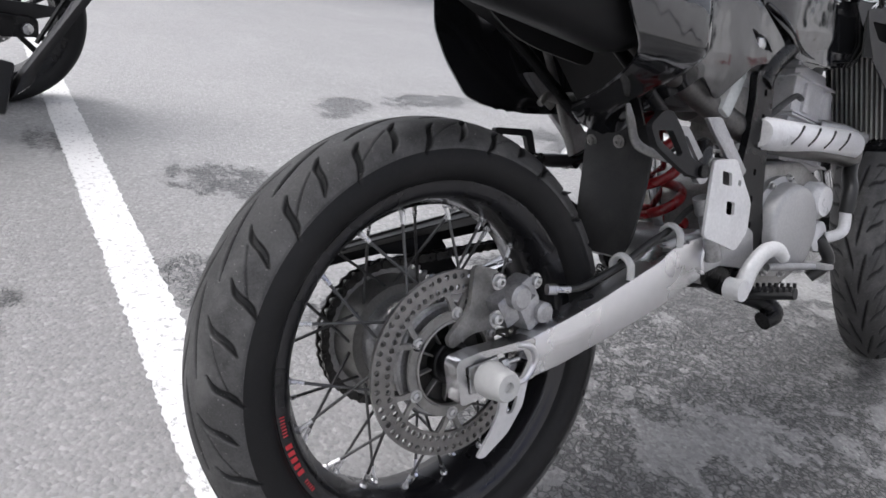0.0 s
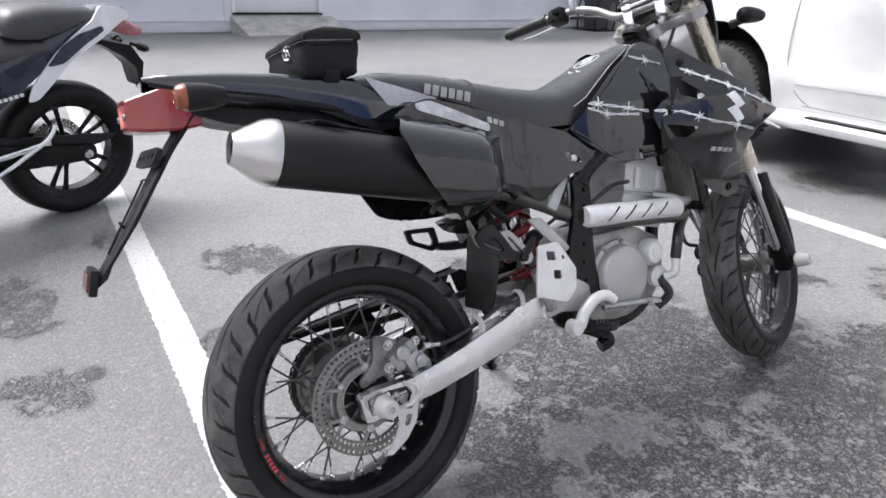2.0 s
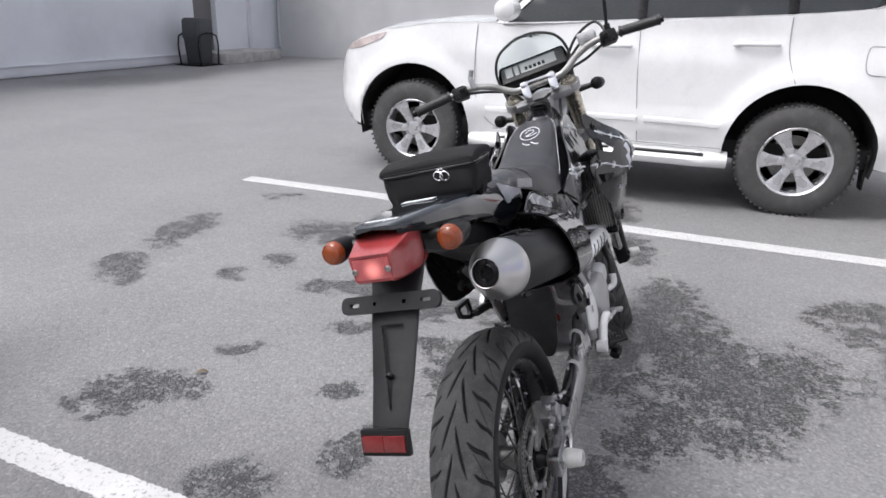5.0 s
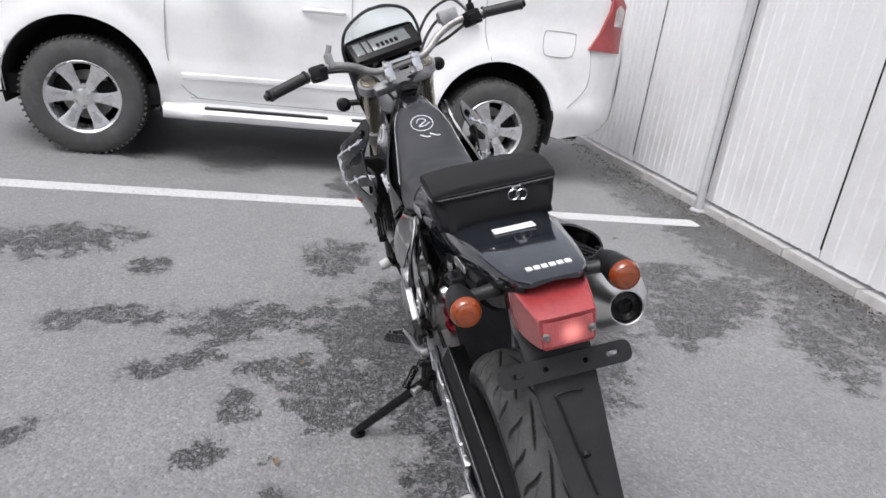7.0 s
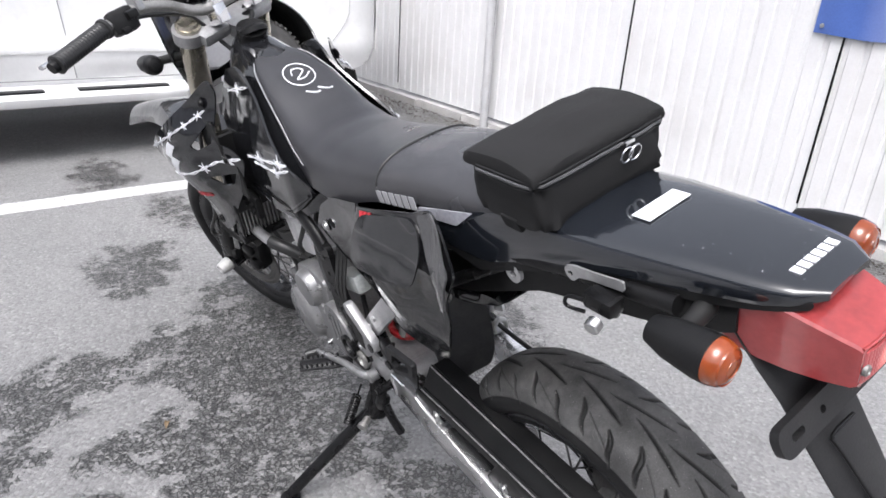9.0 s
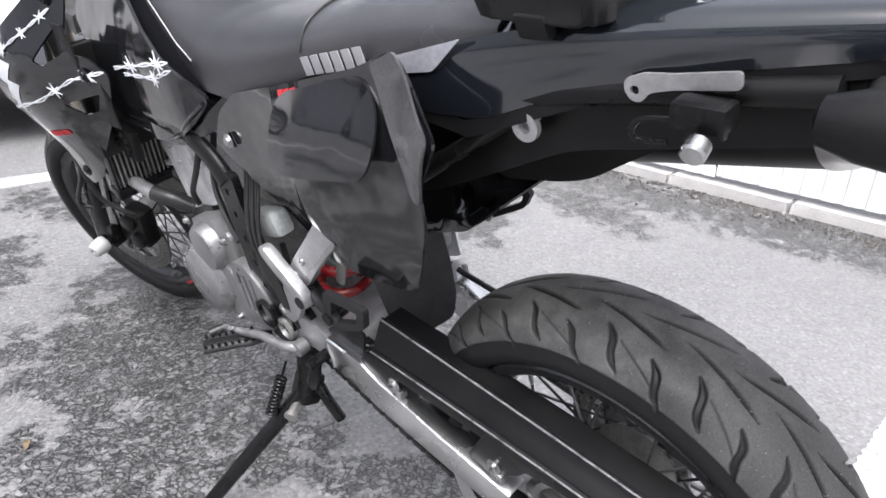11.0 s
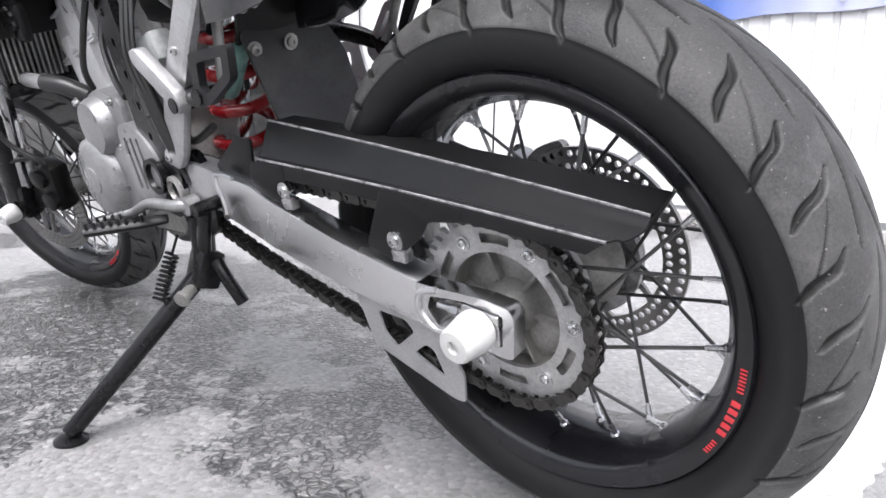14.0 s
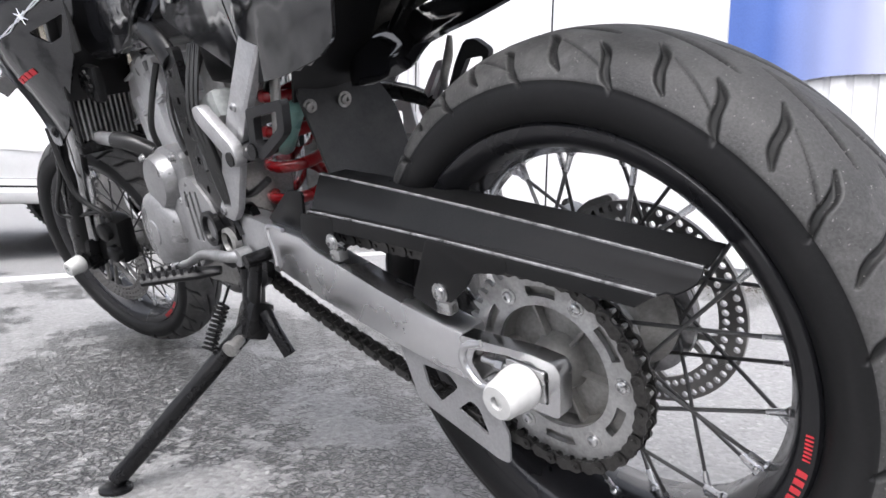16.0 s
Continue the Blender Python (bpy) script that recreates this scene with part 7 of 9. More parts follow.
GLOW = bpy.data.materials.new("lit_tail_bulb")
GLOW.use_nodes = True
gt, gn, gl = links(GLOW)
gb = gn["Principled BSDF"]
gb.inputs["Base Color"].default_value = (0.38, 0.080, 0.085, 1)
gb.inputs["Emission Color"].default_value = (1.0, 0.36, 0.30, 1)
gb.inputs["Roughness"].default_value = 0.3
gc, gd, gr = gn.new("ShaderNodeTexCoord"), gn.new("ShaderNodeVectorMath"), gn.new("ShaderNodeMapRange")
gd.operation, gr.interpolation_type = "DISTANCE", "SMOOTHSTEP"
gd.inputs[1].default_value = (0.004, -0.358, 0.918)
for k, v in (("From Min", 0.0), ("From Max", 0.024), ("To Min", 0.55), ("To Max", 0.02)):
    gr.inputs[k].default_value = v
gl.new(gc.outputs["Object"], gd.inputs[0])
gl.new(gd.outputs["Value"], gr.inputs[0])
gl.new(gr.outputs[0], gb.inputs["Emission Strength"])
bm = bmesh.new()
rows = []
for i in range(65):
    x = -0.0345 + 0.069 * i / 64
    rib = 0.0010 * abs(math.sin(i * math.pi / 4))
    rows.append([bm.verts.new((x, -0.3552 - rib - 0.0004 * (k % 2) + 0.003 * abs(x / 0.0345) ** 4, z)) for k, z in enumerate(np.linspace(0.902, 0.938, 13))])
for a, b in zip(rows, rows[1:]):
    for k in range(12):
        bm.faces.new((a[k], a[k + 1], b[k + 1], b[k]))
solid(bm, bm.faces[:], 0.002)
part("bulb_window", bm, GLOW, lamp, "ribbed window over the lit bulb")
bm = bmesh.new()
for q in (-1, 1):
    lathe(bm, [(0, 0.0058), (-0.003, 0.0055), (-0.004, 0.0040), (-0.002, 0.0034), (-0.002, 0.0)], 16, along((q * 0.0325, -0.3555, 0.918), (q * 0.0325, -0.30, 0.918)))
pieces("screw", bm, HUB, lamp)
bm = bmesh.new()
tube(bm, [(-0.0395, -0.3535, 0.9445), (-0.020, -0.3562, 0.9452), (0.020, -0.3562, 0.9452), (0.0395, -0.3535, 0.9445)], 0.0016, 8, 3)
part("lens_lip", bm, RED_LENS, lamp)
# dark band between tail and lamp, a strip modelled for the shadow there
bm = bmesh.new()
loft(bm, [[(-w, y, 0.957), (w, y, 0.957), (w, y, z), (0.6 * w, y, z + 0.006), (-0.6 * w, y, z + 0.006), (-w, y, z)] for y, w, z in ((-0.225, 0.055, 0.968), (-0.262, 0.0575, 0.970), (-0.268, 0.0560, 0.968))])
part("lamp_shadow_band", bm, BLACK_PLASTIC, lamp, "black band that paints the shadow under the tail edge")

# number plate carrier: stalk, cross bar and reflector
bm = bmesh.new()
rings = []
for y, z, w in ((-0.245, 0.915, 0.055), (-0.272, 0.880, 0.054), (-0.300, 0.845, 0.050), (-0.330, 0.800, 0.047), (-0.380, 0.725, 0.041), (-0.430, 0.660, 0.035), (-0.440, 0.640, 0.035)):
    t = 0.011
    rings.append([(-w, y, z), (-w, y - 0.004, z - 0.003), (-w + 0.006, y - t, z - t * 0.7), (w - 0.006, y - t, z - t * 0.7), (w, y - 0.004, z - 0.003), (w, y, z), (w - 0.004, y + 0.012, z + 0.008), (w - 0.010, y + 0.004, z + 0.002), (-w + 0.010, y + 0.004, z + 0.002), (-w + 0.004, y + 0.012, z + 0.008)])
loft(bm, rings)
carrier = part("plate_carrier", bm, GREY_PLASTIC, bike, "dark grey plastic plate carrier without a plate", angle=40)
bm = bmesh.new()
tube(bm, [(0.020, -0.338, 0.808), (-0.020, -0.338, 0.808), (-0.018, -0.350, 0.790), (0.000, -0.4185, 0.687)], 0.0022, 6, 3)
lathe(bm, [(0, 0.008), (0.005, 0.007), (0.005, 0.0)], 12, along((-0.002, -0.386, 0.735), (-0.002, -0.45, 0.70)))
part("ridge", bm, BLACK_PLASTIC, carrier)
bm = bmesh.new()
m = Matrix.Translation((0, -0.318, 0.842)) @ Matrix.Rotation(radians(-28), 4, "X")
out = rounded([(-0.100, -0.016), (0.100, -0.016), (0.100, 0.016), (-0.100, 0.016)], 0.014, 5)
panel(bm, out, lambda u, v: -0.012, 0.010, 0.02, [[(a, -0.004), (b, -0.004), (b, 0.004), (a, 0.004)] for a, b in ((-0.082, -0.062), (-0.034, -0.026), (0.026, 0.034), (0.062, 0.082))], place=lambda u, v, d: m @ Vector((u, d, v)), corner=0)
part("cross_bar", bm, GREY_PLASTIC, carrier, "dark cross bar with slots")
m = Matrix.Translation((-0.002, -0.452, 0.645)) @ Matrix.Rotation(radians(-14), 4, "X")
bm = bmesh.new()
box(bm, (0, 0, 0), (0.092, 0.014, 0.046), None, 0.004)
bmesh.ops.transform(bm, matrix=m, verts=bm.verts[:])
part("reflector_frame", bm, BLACK_PLASTIC, carrier)
bm = bmesh.new()
for s in (-1, 1):
    box(bm, (s * 0.0205, -0.008, -0.001), (0.0405, 0.006, 0.028), None, 0.0015)
bmesh.ops.transform(bm, matrix=m, verts=bm.verts[:])
pieces("reflector", bm, RED_REFLECTOR, carrier, "red rectangular reflector")

# ---- exhaust ----
MA, MB = Vector((0.146, -0.218, 0.846)), Vector((0.168, 0.215, 0.748))
MM = along(MA, MB)
bm = bmesh.new()
lathe(bm, [(0.072, 0.0575), (0.076, 0.0592), (0.40, 0.0592), (0.43, 0.050), (0.45, 0.030)], 40, MM)
silencer = part("silencer", bm, MATT_BLACK, bike, "matt black oval silencer with a brushed steel end cap", angle=50)
bm = bmesh.new()
lathe(bm, [(0.078, 0.0600), (0.072, 0.0604), (0.062, 0.0592), (0.048, 0.0550), (0.010, 0.0325), (0.004, 0.0300), (0.0, 0.0285), (0.001, 0.0268), (0.020, 0.0262)], 40, MM)
part("end_cap", bm, STAINLESS, silencer, "brushed steel conical end cap", angle=50)
bm = bmesh.new()
lathe(bm, [(0.012, 0.0266), (0.008, 0.0240), (0.007, 0.0175), (0.005, 0.0145), (0.007, 0.0125), (0.06, 0.0120), (0.06, 0.0)], 32, MM)
part("outlet", bm, FRAME_BLACK, silencer, "sooty dark outlet")
bm = bmesh.new()
for k in range(3):
    o = 0.012 * k
    tube(bm, [MM @ Vector((0.13 + o, -0.018 + o, 0.0605)), MM @ Vector((0.18 + o, -0.008 + o, 0.064)), MM @ Vector((0.28, 0.004 + o * 0.5, 0.063))], 0.0028, 8)
tube(bm, [MM @ Vector((0.12, 0.012, 0.060)), MM @ Vector((0.15, -0.02, 0.066)), MM @ Vector((0.20, -0.028, 0.060))], 0.0028, 8)
part("wire_hook", bm, FRAME_BLACK, silencer)
bm = bmesh.new()
tube(bm, [MM @ Vector((0.40, 0, 0)), (0.125, 0.300, 0.715), (0.092, 0.42, 0.680), (0.088, 0.52, 0.640), (0.112, 0.615, 0.592), (0.125, 0.75, 0.572), (0.122, 0.88, 0.560), (0.115, 0.965, 0.550), (0.085, 1.02, 0.575), (0.045, 1.01, 0.625), (0.025, 0.96, 0.640)], 0.0205, 16)
part("exhaust_pipe", bm, mat("heat_stained_pipe", (0.13, 0.125, 0.12), 0.45, 0.7, 0.2, 14, 200, 0.1), bike, "stained metal exhaust pipe")
bm = bmesh.new()
lathe(bm, [(0.0, 0.0215), (0.008, 0.0275), (0.335, 0.0275), (0.345, 0.0215)], 22, along((0.128, 0.600, 0.600), (0.126, 0.950, 0.572)))
pipe_shield = part("pipe_shield", bm, BRIGHT_CAST, bike, "silver slotted pipe shield", angle=50)
bm = bmesh.new()
for k in range(4):
    t = 0.22 + 0.17 * k
    c = Vector((0.128, 0.600, 0.600)).lerp(Vector((0.126, 0.950, 0.572)), t)
    tube(bm, [c + Vector((0.0245, -0.020, -0.012)), c + Vector((0.0272, 0.0, 0.002)), c + Vector((0.022, 0.024, 0.0165))], 0.0022, 6, 3)
pieces("slot", bm, FRAME_BLACK, pipe_shield)

# ---- rear inner mudguard, flap and shock ----
bm = bmesh.new()
flap = [(-0.062, 0.612), (0.070, 0.612), (0.088, 0.560), (0.086, 0.500), (0.078, 0.440), (0.060, 0.405), (-0.050, 0.405), (-0.052, 0.470), (-0.057, 0.545)]
panel(bm, flap, lambda u, v: 0.398 - 0.22 * (0.602 - v) - 2.0 * u * u, 0.004, 0.02, place=lambda u, v, d: (u, d, v), corner=0.012)
mud = part("mud_flap", bm, mat("dusty_grey_flap", (0.020, 0.020, 0.021), 0.45, 0, 0.2, 14, 300, 0.08, dirt=(0.065, 0.063, 0.060), dirt_amount=0.4, spec=0.35), bike, "dark grey plastic mud flap with two bolts", angle=35)
bm = bmesh.new()
for x in (-0.048, 0.010):
    bolt(bm, (x, 0.386, 0.586), 0.0075, 0.006, (0, -1, -0.2))
pieces("bolt", bm, HUB, mud)
bm = bmesh.new()
rows = []
for i in range(12):
    t = i / 11
    y, z = 0.400 - 0.135 * t - 0.06 * t * t, 0.595 + 0.26 * t
    rows.append([bm.verts.new((x, y - 8 * (abs(x) - 0.05) ** 2 * (abs(x) > 0.05), z)) for x in np.linspace(-0.062 - 0.020 * t, 0.052 + 0.030 * t, 11)])
for a, b in zip(rows, rows[1:]):
    for k in range(10):
        bm.faces.new((a[k], a[k + 1], b[k + 1], b[k]))
solid(bm, bm.faces[:], 0.004)
part("inner_mudguard", bm, BLACK_PLASTIC, bike, "black inner rear mudguard")
bm = bmesh.new()
sh_a, sh_b = Vector((-0.010, 0.540, 0.420)), Vector((-0.010, 0.458, 0.690))
ax = (sh_b - sh_a).normalized()
e1 = Vector((1, 0, 0))
e2 = ax.cross(e1)
coil = [sh_a.lerp(sh_b, 0.04 + 0.84 * i / 120) + 0.043 * (math.cos(i * 0.235) * e1 + math.sin(i * 0.235) * e2) for i in range(121)]
tube(bm, coil, 0.0092, 10, 1)
spring = part("shock_spring", bm, RED_SPRING, bike, "red coil spring of the rear shock")
bm = bmesh.new()
lathe(bm, [(0, 0.012), (0.12, 0.012), (0.12, 0.024), (0.27, 0.024)], 20, along(sh_a, sh_b))
part("damper", bm, CHROME, spring)
bm = bmesh.new()
lathe(bm, [(0, 0.011), (0.006, 0.015), (0.085, 0.015), (0.092, 0.011)], 20, along((-0.045, 0.425, 0.590), (-0.040, 0.500, 0.525)))
part("shock_reservoir", bm, COOLANT, bike, "pale green translucent bottle")

# ---- frame ----
bm = bmesh.new()
for s in (-1, 1):
    tube(bm, [(s * 0.050, 0.985, 0.960), (s * 0.098, 0.86, 0.86), (s * 0.118, 0.74, 0.775), (s * 0.122, 0.635, 0.715), (s * 0.122, 0.604, 0.680)], [0.022, 0.020, 0.019, 0.020, 0.022], 12, flat=0.6, up=(1, 0, 0))
    tube(bm, [(s * 0.112, 0.575, 0.400), (s * 0.100, 0.600, 0.335), (s * 0.060, 0.760, 0.285), (s * 0.035, 0.900, 0.315), (s * 0.020, 0.975, 0.450)], [0.018, 0.015, 0.013, 0.014, 0.018], 12)
tube(bm, [(0, 0.99, 0.94), (0, 1.00, 0.80), (0, 0.995, 0.60), (0, 0.975, 0.45)], [0.026, 0.022, 0.020, 0.018], 14)
lathe(bm, [(-0.10, 0.034), (0.10, 0.034)], 22, Matrix.Translation((0, 1.005, 0.965)) @ Matrix.Rotation(RAKE, 4, "X") @ Matrix.Rotation(radians(-90), 4, "Y"))
frame_part = part("main_frame", bm, FRAME_BLACK, bike, "satin black tubular frame", angle=50)
bm = bmesh.new()
for s in (-1, 1):
    panel(bm, [(0.560, 0.460), (0.500, 0.470), (0.480, 0.420), (0.500, 0.345), (0.560, 0.320), (0.600, 0.350), (0.595, 0.420)], lambda u, v: s * 0.116, 0.012, 0.03, corner=0.02)
pieces("pivot_plate", bm, FRAME_BLACK, frame_part)
for s in (-1, 1):
    bm = bmesh.new()
    lathe(bm, [(0, 0.022), (0.012, 0.022), (0.014, 0.016), (0.006, 0.014), (0.006, 0.0)], 20, along((s * 0.122, 0.560, 0.410), (s * 0.2, 0.560, 0.410)))
    part("pivot_bolt", bm, HUB, frame_part)
for s in (-1, 1):
    # a flat spar from the tank down to the pivot, drilled in a row
    bm = bmesh.new()
    spar = [(0.626, 0.700), (0.627, 0.615), (0.624, 0.540), (0.626, 0.480), (0.640, 0.410), (0.618, 0.368), (0.575, 0.362), (0.540, 0.400), (0.530, 0.470), (0.548, 0.540), (0.564, 0.590), (0.574, 0.650), (0.574, 0.700)]
    holes = [[(0.598 + dy, z - 0.006), (0.606 + dy, z - 0.006), (0.606 + dy, z + 0.006), (0.598 + dy, z + 0.006)] for dy, z in ((0.002, 0.665), (0.0, 0.625), (-0.004, 0.580), (-0.010, 0.535), (-0.014, 0.490), (-0.012, 0.445))]
    plate(bm, rounded(spar, 0.012), s * 0.116, s * 0.129, holes)
    part("spar", bm, FRAME_BLACK, frame_part, "flat black drilled frame spar")
# left: bare flat strut and cast lever
bm = bmesh.new()
slab(bm, rounded([(0.352, 0.702), (0.300, 0.698), (0.338, 0.654), (0.393, 0.600), (0.446, 0.539), (0.497, 0.462), (0.520, 0.444), (0.555, 0.455), (0.503, 0.540), (0.447, 0.604), (0.392, 0.660)], 0.008), -0.134, -0.122, 0.003)
strut = part("strut", bm, ALU_DULL, frame_part, "bare flat metal strut behind the engine")
bm = bmesh.new()
for y, z, r in ((0.540, 0.462, 0.008), (0.455, 0.570, 0.006), (0.425, 0.605, 0.006)):
    bolt(bm, (-0.132, y, z), r, 0.006)
pieces("bolt", bm, STEEL, strut)
bm = bmesh.new()
slab(bm, rounded([(0.507, 0.613), (0.490, 0.616), (0.418, 0.558), (0.412, 0.536), (0.432, 0.528), (0.445, 0.546), (0.506, 0.596)], 0.010), -0.156, -0.138, 0.004)
part("heel_lever", bm, ALU_DULL, frame_part, "grey cast lever")
bm = bmesh.new()
lathe(bm, [(-0.158, 0.010), (-0.120, 0.010)], 12, Matrix.Translation((0, 0.428, 0.542)))
part("lever_pin", bm, FRAME_BLACK, frame_part)
for s in (-1, 1):
    # passenger pegs: folded looped plates
    bm = bmesh.new()
    lp = [(0.345, 0.603), (0.258, 0.608), (0.268, 0.571), (0.333, 0.541), (0.357, 0.553)]
    hole = [(0.330, 0.592), (0.275, 0.596), (0.281, 0.577), (0.329, 0.556), (0.339, 0.564)]
    if s > 0:
        lp = [(0.293, 0.633), (0.273, 0.633), (0.247, 0.614), (0.262, 0.586), (0.330, 0.547), (0.375, 0.537), (0.378, 0.557), (0.342, 0.568), (0.318, 0.605)]
        hole = [(0.294, 0.607), (0.262, 0.607), (0.269, 0.593), (0.310, 0.570), (0.320, 0.575)]
    plate(bm, rounded(lp, 0.008), *((-0.151, -0.161) if s < 0 else (0.166, 0.176)), [hole])
    peg = part("passenger_peg", bm, GREY_PLASTIC, bike, "dark folded passenger peg loop")
    bm = bmesh.new()
    if s < 0:
        tube(bm, [(-0.150, 0.345, 0.552), (-0.140, 0.385, 0.548), (-0.128, 0.425, 0.548), (-0.118, 0.460, 0.560)], [0.010, 0.013, 0.012, 0.011], 10)
        lathe(bm, [(-0.016, 0.010), (0.016, 0.010)], 14, Matrix.Translation((-0.148, 0.350, 0.553)))
    else:
        tube(bm, [(0.168, 0.370, 0.548), (0.152, 0.405, 0.568), (0.128, 0.440, 0.582), (0.110, 0.470, 0.575)], [0.010, 0.014, 0.014, 0.012], 10)
        lathe(bm, [(-0.016, 0.010), (0.016, 0.010)], 14, Matrix.Translation((0.166, 0.368, 0.549)))
    part("peg_arm", bm, FRAME_BLACK, peg)

# ---- engine ----
bm = bmesh.new()
slab(bm, rounded([(0.560, 0.345), (0.620, 0.315), (0.760, 0.312), (0.860, 0.345), (0.900, 0.420), (0.890, 0.500), (0.800, 0.545), (0.640, 0.545), (0.570, 0.500), (0.545, 0.420)], 0.02), -0.105, 0.105, 0.010)
engine = part("engine", bm, HUB, bike, "grey cast single-cylinder engine")
bm = bmesh.new()
tilt = Matrix.Translation((0, 0.868, 0.53)) @ Matrix.Rotation(radians(-12), 4, "X")


def blk(c, s, b=0.008):
    g = bmesh.new()
    box(g, c, s, None, b)
    bmesh.ops.transform(g, matrix=tilt, verts=g.verts[:])
    return g


def add_from(bm, g):
    me = bpy.data.meshes.new("tmp")
    g.to_mesh(me)
    g.free()
    bm.from_mesh(me)
    bpy.data.meshes.remove(me)


for c, s in (((0, 0, 0.045), (0.130, 0.160, 0.090)), ((0, 0.004, 0.130), (0.136, 0.172, 0.072)), ((0, 0.0, 0.178), (0.120, 0.155, 0.028)), ((-0.060, -0.03, 0.09), (0.034, 0.060, 0.17)), ((0.066, 0.045, 0.128), (0.020, 0.030, 0.060)), ((0.066, -0.035, 0.128), (0.020, 0.030, 0.060)), ((-0.068, 0.04, 0.06), (0.018, 0.030, 0.13))):
    add_from(bm, blk(c, s))
for z in (0.012, 0.088, 0.094, 0.164):
    add_from(bm, blk((0, 0.002, z), (0.150, 0.178, 0.004), 0.001))
pieces("cylinder_block", bm, BRIGHT_CAST, engine, "grey cylinder and head casting")
bm = bmesh.new()
add_from(bm, blk((0, 0, 0.205), (0.100, 0.115, 0.036), 0.014))
lathe(bm, [(0, 0.024), (0.014, 0.024), (0.016, 0.016)], 20, along((-0.060, 0.862, 0.695), (-0.09, 0.860, 0.697)))
pieces("rocker_cover", bm, ENGINE_GREY, engine)
# right: clutch cover and water pump
bm = bmesh.new()
lathe(bm, [(0.095, 0.092), (0.116, 0.092), (0.118, 0.087), (0.120, 0.082), (0.140, 0.079), (0.146, 0.076), (0.149, 0.070), (0.149, 0.0)], 48, Matrix.Translation((0, 0.714, 0.430)))
part("clutch_cover", bm, mat("smooth_grey_cover", (0.38, 0.38, 0.38), 0.34, 0.3, 0.08, 10, 200, 0.05), engine, "round grey clutch cover")
bm = bmesh.new()
for k in range(9):
    a = 2 * math.pi * k / 9
    bolt(bm, (0.116, 0.714 + 0.089 * math.cos(a), 0.430 + 0.089 * math.sin(a)), 0.006, 0.010, (1, 0, 0))
pieces("cover_bolt", bm, STEEL, engine)
bm = bmesh.new()
lathe(bm, [(0.095, 0.036), (0.125, 0.036), (0.138, 0.028), (0.140, 0.0)], 28, Matrix.Translation((0, 0.835, 0.470)))
lathe(bm, [(0.095, 0.030), (0.120, 0.030), (0.124, 0.022)], 24, Matrix.Translation((0, 0.862, 0.398)))
tube(bm, [(0.128, 0.875, 0.395), (0.150, 0.890, 0.410), (0.150, 0.895, 0.450)], 0.011, 12)
part("water_pump", bm, BRIGHT_CAST, engine, "silver water pump with a hose elbow")
bm = bmesh.new()
tube(bm, [(0.150, 0.895, 0.445), (0.150, 0.905, 0.485), (0.125, 0.95, 0.520), (0.110, 1.0, 0.555)], 0.014, 12)
tube(bm, [(0.120, 0.86, 0.395), (0.135, 0.88, 0.350), (0.11, 0.86, 0.315)], 0.012, 12)
part("water_hose", bm, HOSE, engine)
# left: generator and starter covers
bm = bmesh.new()
lathe(bm, [(-0.095, 0.078), (-0.128, 0.075), (-0.140, 0.069), (-0.147, 0.058), (-0.149, 0.024), (-0.151, 0.022), (-0.151, 0.0)], 44, Matrix.Translation((0, 0.822, 0.410)))
slab(bm, rounded([(0.880, 0.470), (0.800, 0.490), (0.690, 0.455), (0.672, 0.380), (0.720, 0.345), (0.850, 0.340)], 0.02), -0.126, -0.095, 0.006)
part("generator_cover", bm, ENGINE_GREY, engine, "round grey generator cover")
bm = bmesh.new()
lathe(bm, [(-0.090, 0.050), (-0.130, 0.048), (-0.140, 0.042), (-0.142, 0.0)], 36, Matrix.Translation((0, 0.775, 0.500)))
slab(bm, rounded([(0.845, 0.535), (0.770, 0.560), (0.690, 0.545), (0.690, 0.475), (0.760, 0.450)], 0.02), -0.118, -0.085, 0.006)
part("starter_cover", bm, ENGINE_GREY, engine, "grey starter gear cover")
bm = bmesh.new()
plate(bm, rounded([(0.690, 0.505), (0.640, 0.512), (0.590, 0.470), (0.578, 0.430), (0.600, 0.385), (0.650, 0.372), (0.700, 0.400)], 0.02), -0.134, -0.112, [[(0.676 - 0.020 * k, 0.486), (0.668 - 0.020 * k, 0.488), (0.666 - 0.020 * k, 0.405), (0.675 - 0.020 * k, 0.403)] for k in range(3)])
part("sprocket_cover", bm, ENGINE_GREY, engine, "grey slotted sprocket cover")
# black slab behind the slotted cover that paints its recess as shade
bm = bmesh.new()
slab(bm, rounded([(0.690, 0.500), (0.590, 0.490), (0.580, 0.400), (0.700, 0.380)], 0.02), -0.108, -0.095)
part("sprocket_recess_shade", bm, DARK, engine)
bm = bmesh.new()
lathe(bm, [(-0.130, 0.028), (-0.141, 0.028), (-0.141, 0.021), (-0.132, 0.018), (-0.132, 0.0)], 22, Matrix.Translation((0, 0.600, 0.430)))
part("boss", bm, FRAME_BLACK, engine)
bm = bmesh.new()
for y, z in ((0.880, 0.455), (0.750, 0.345), (0.870, 0.352), (0.830, 0.540), (0.700, 0.470), (0.695, 0.540), (0.905, 0.400)):
    bolt(bm, (-0.126, y, z), 0.006, 0.008)
pieces("case_bolt", bm, STEEL, engine)
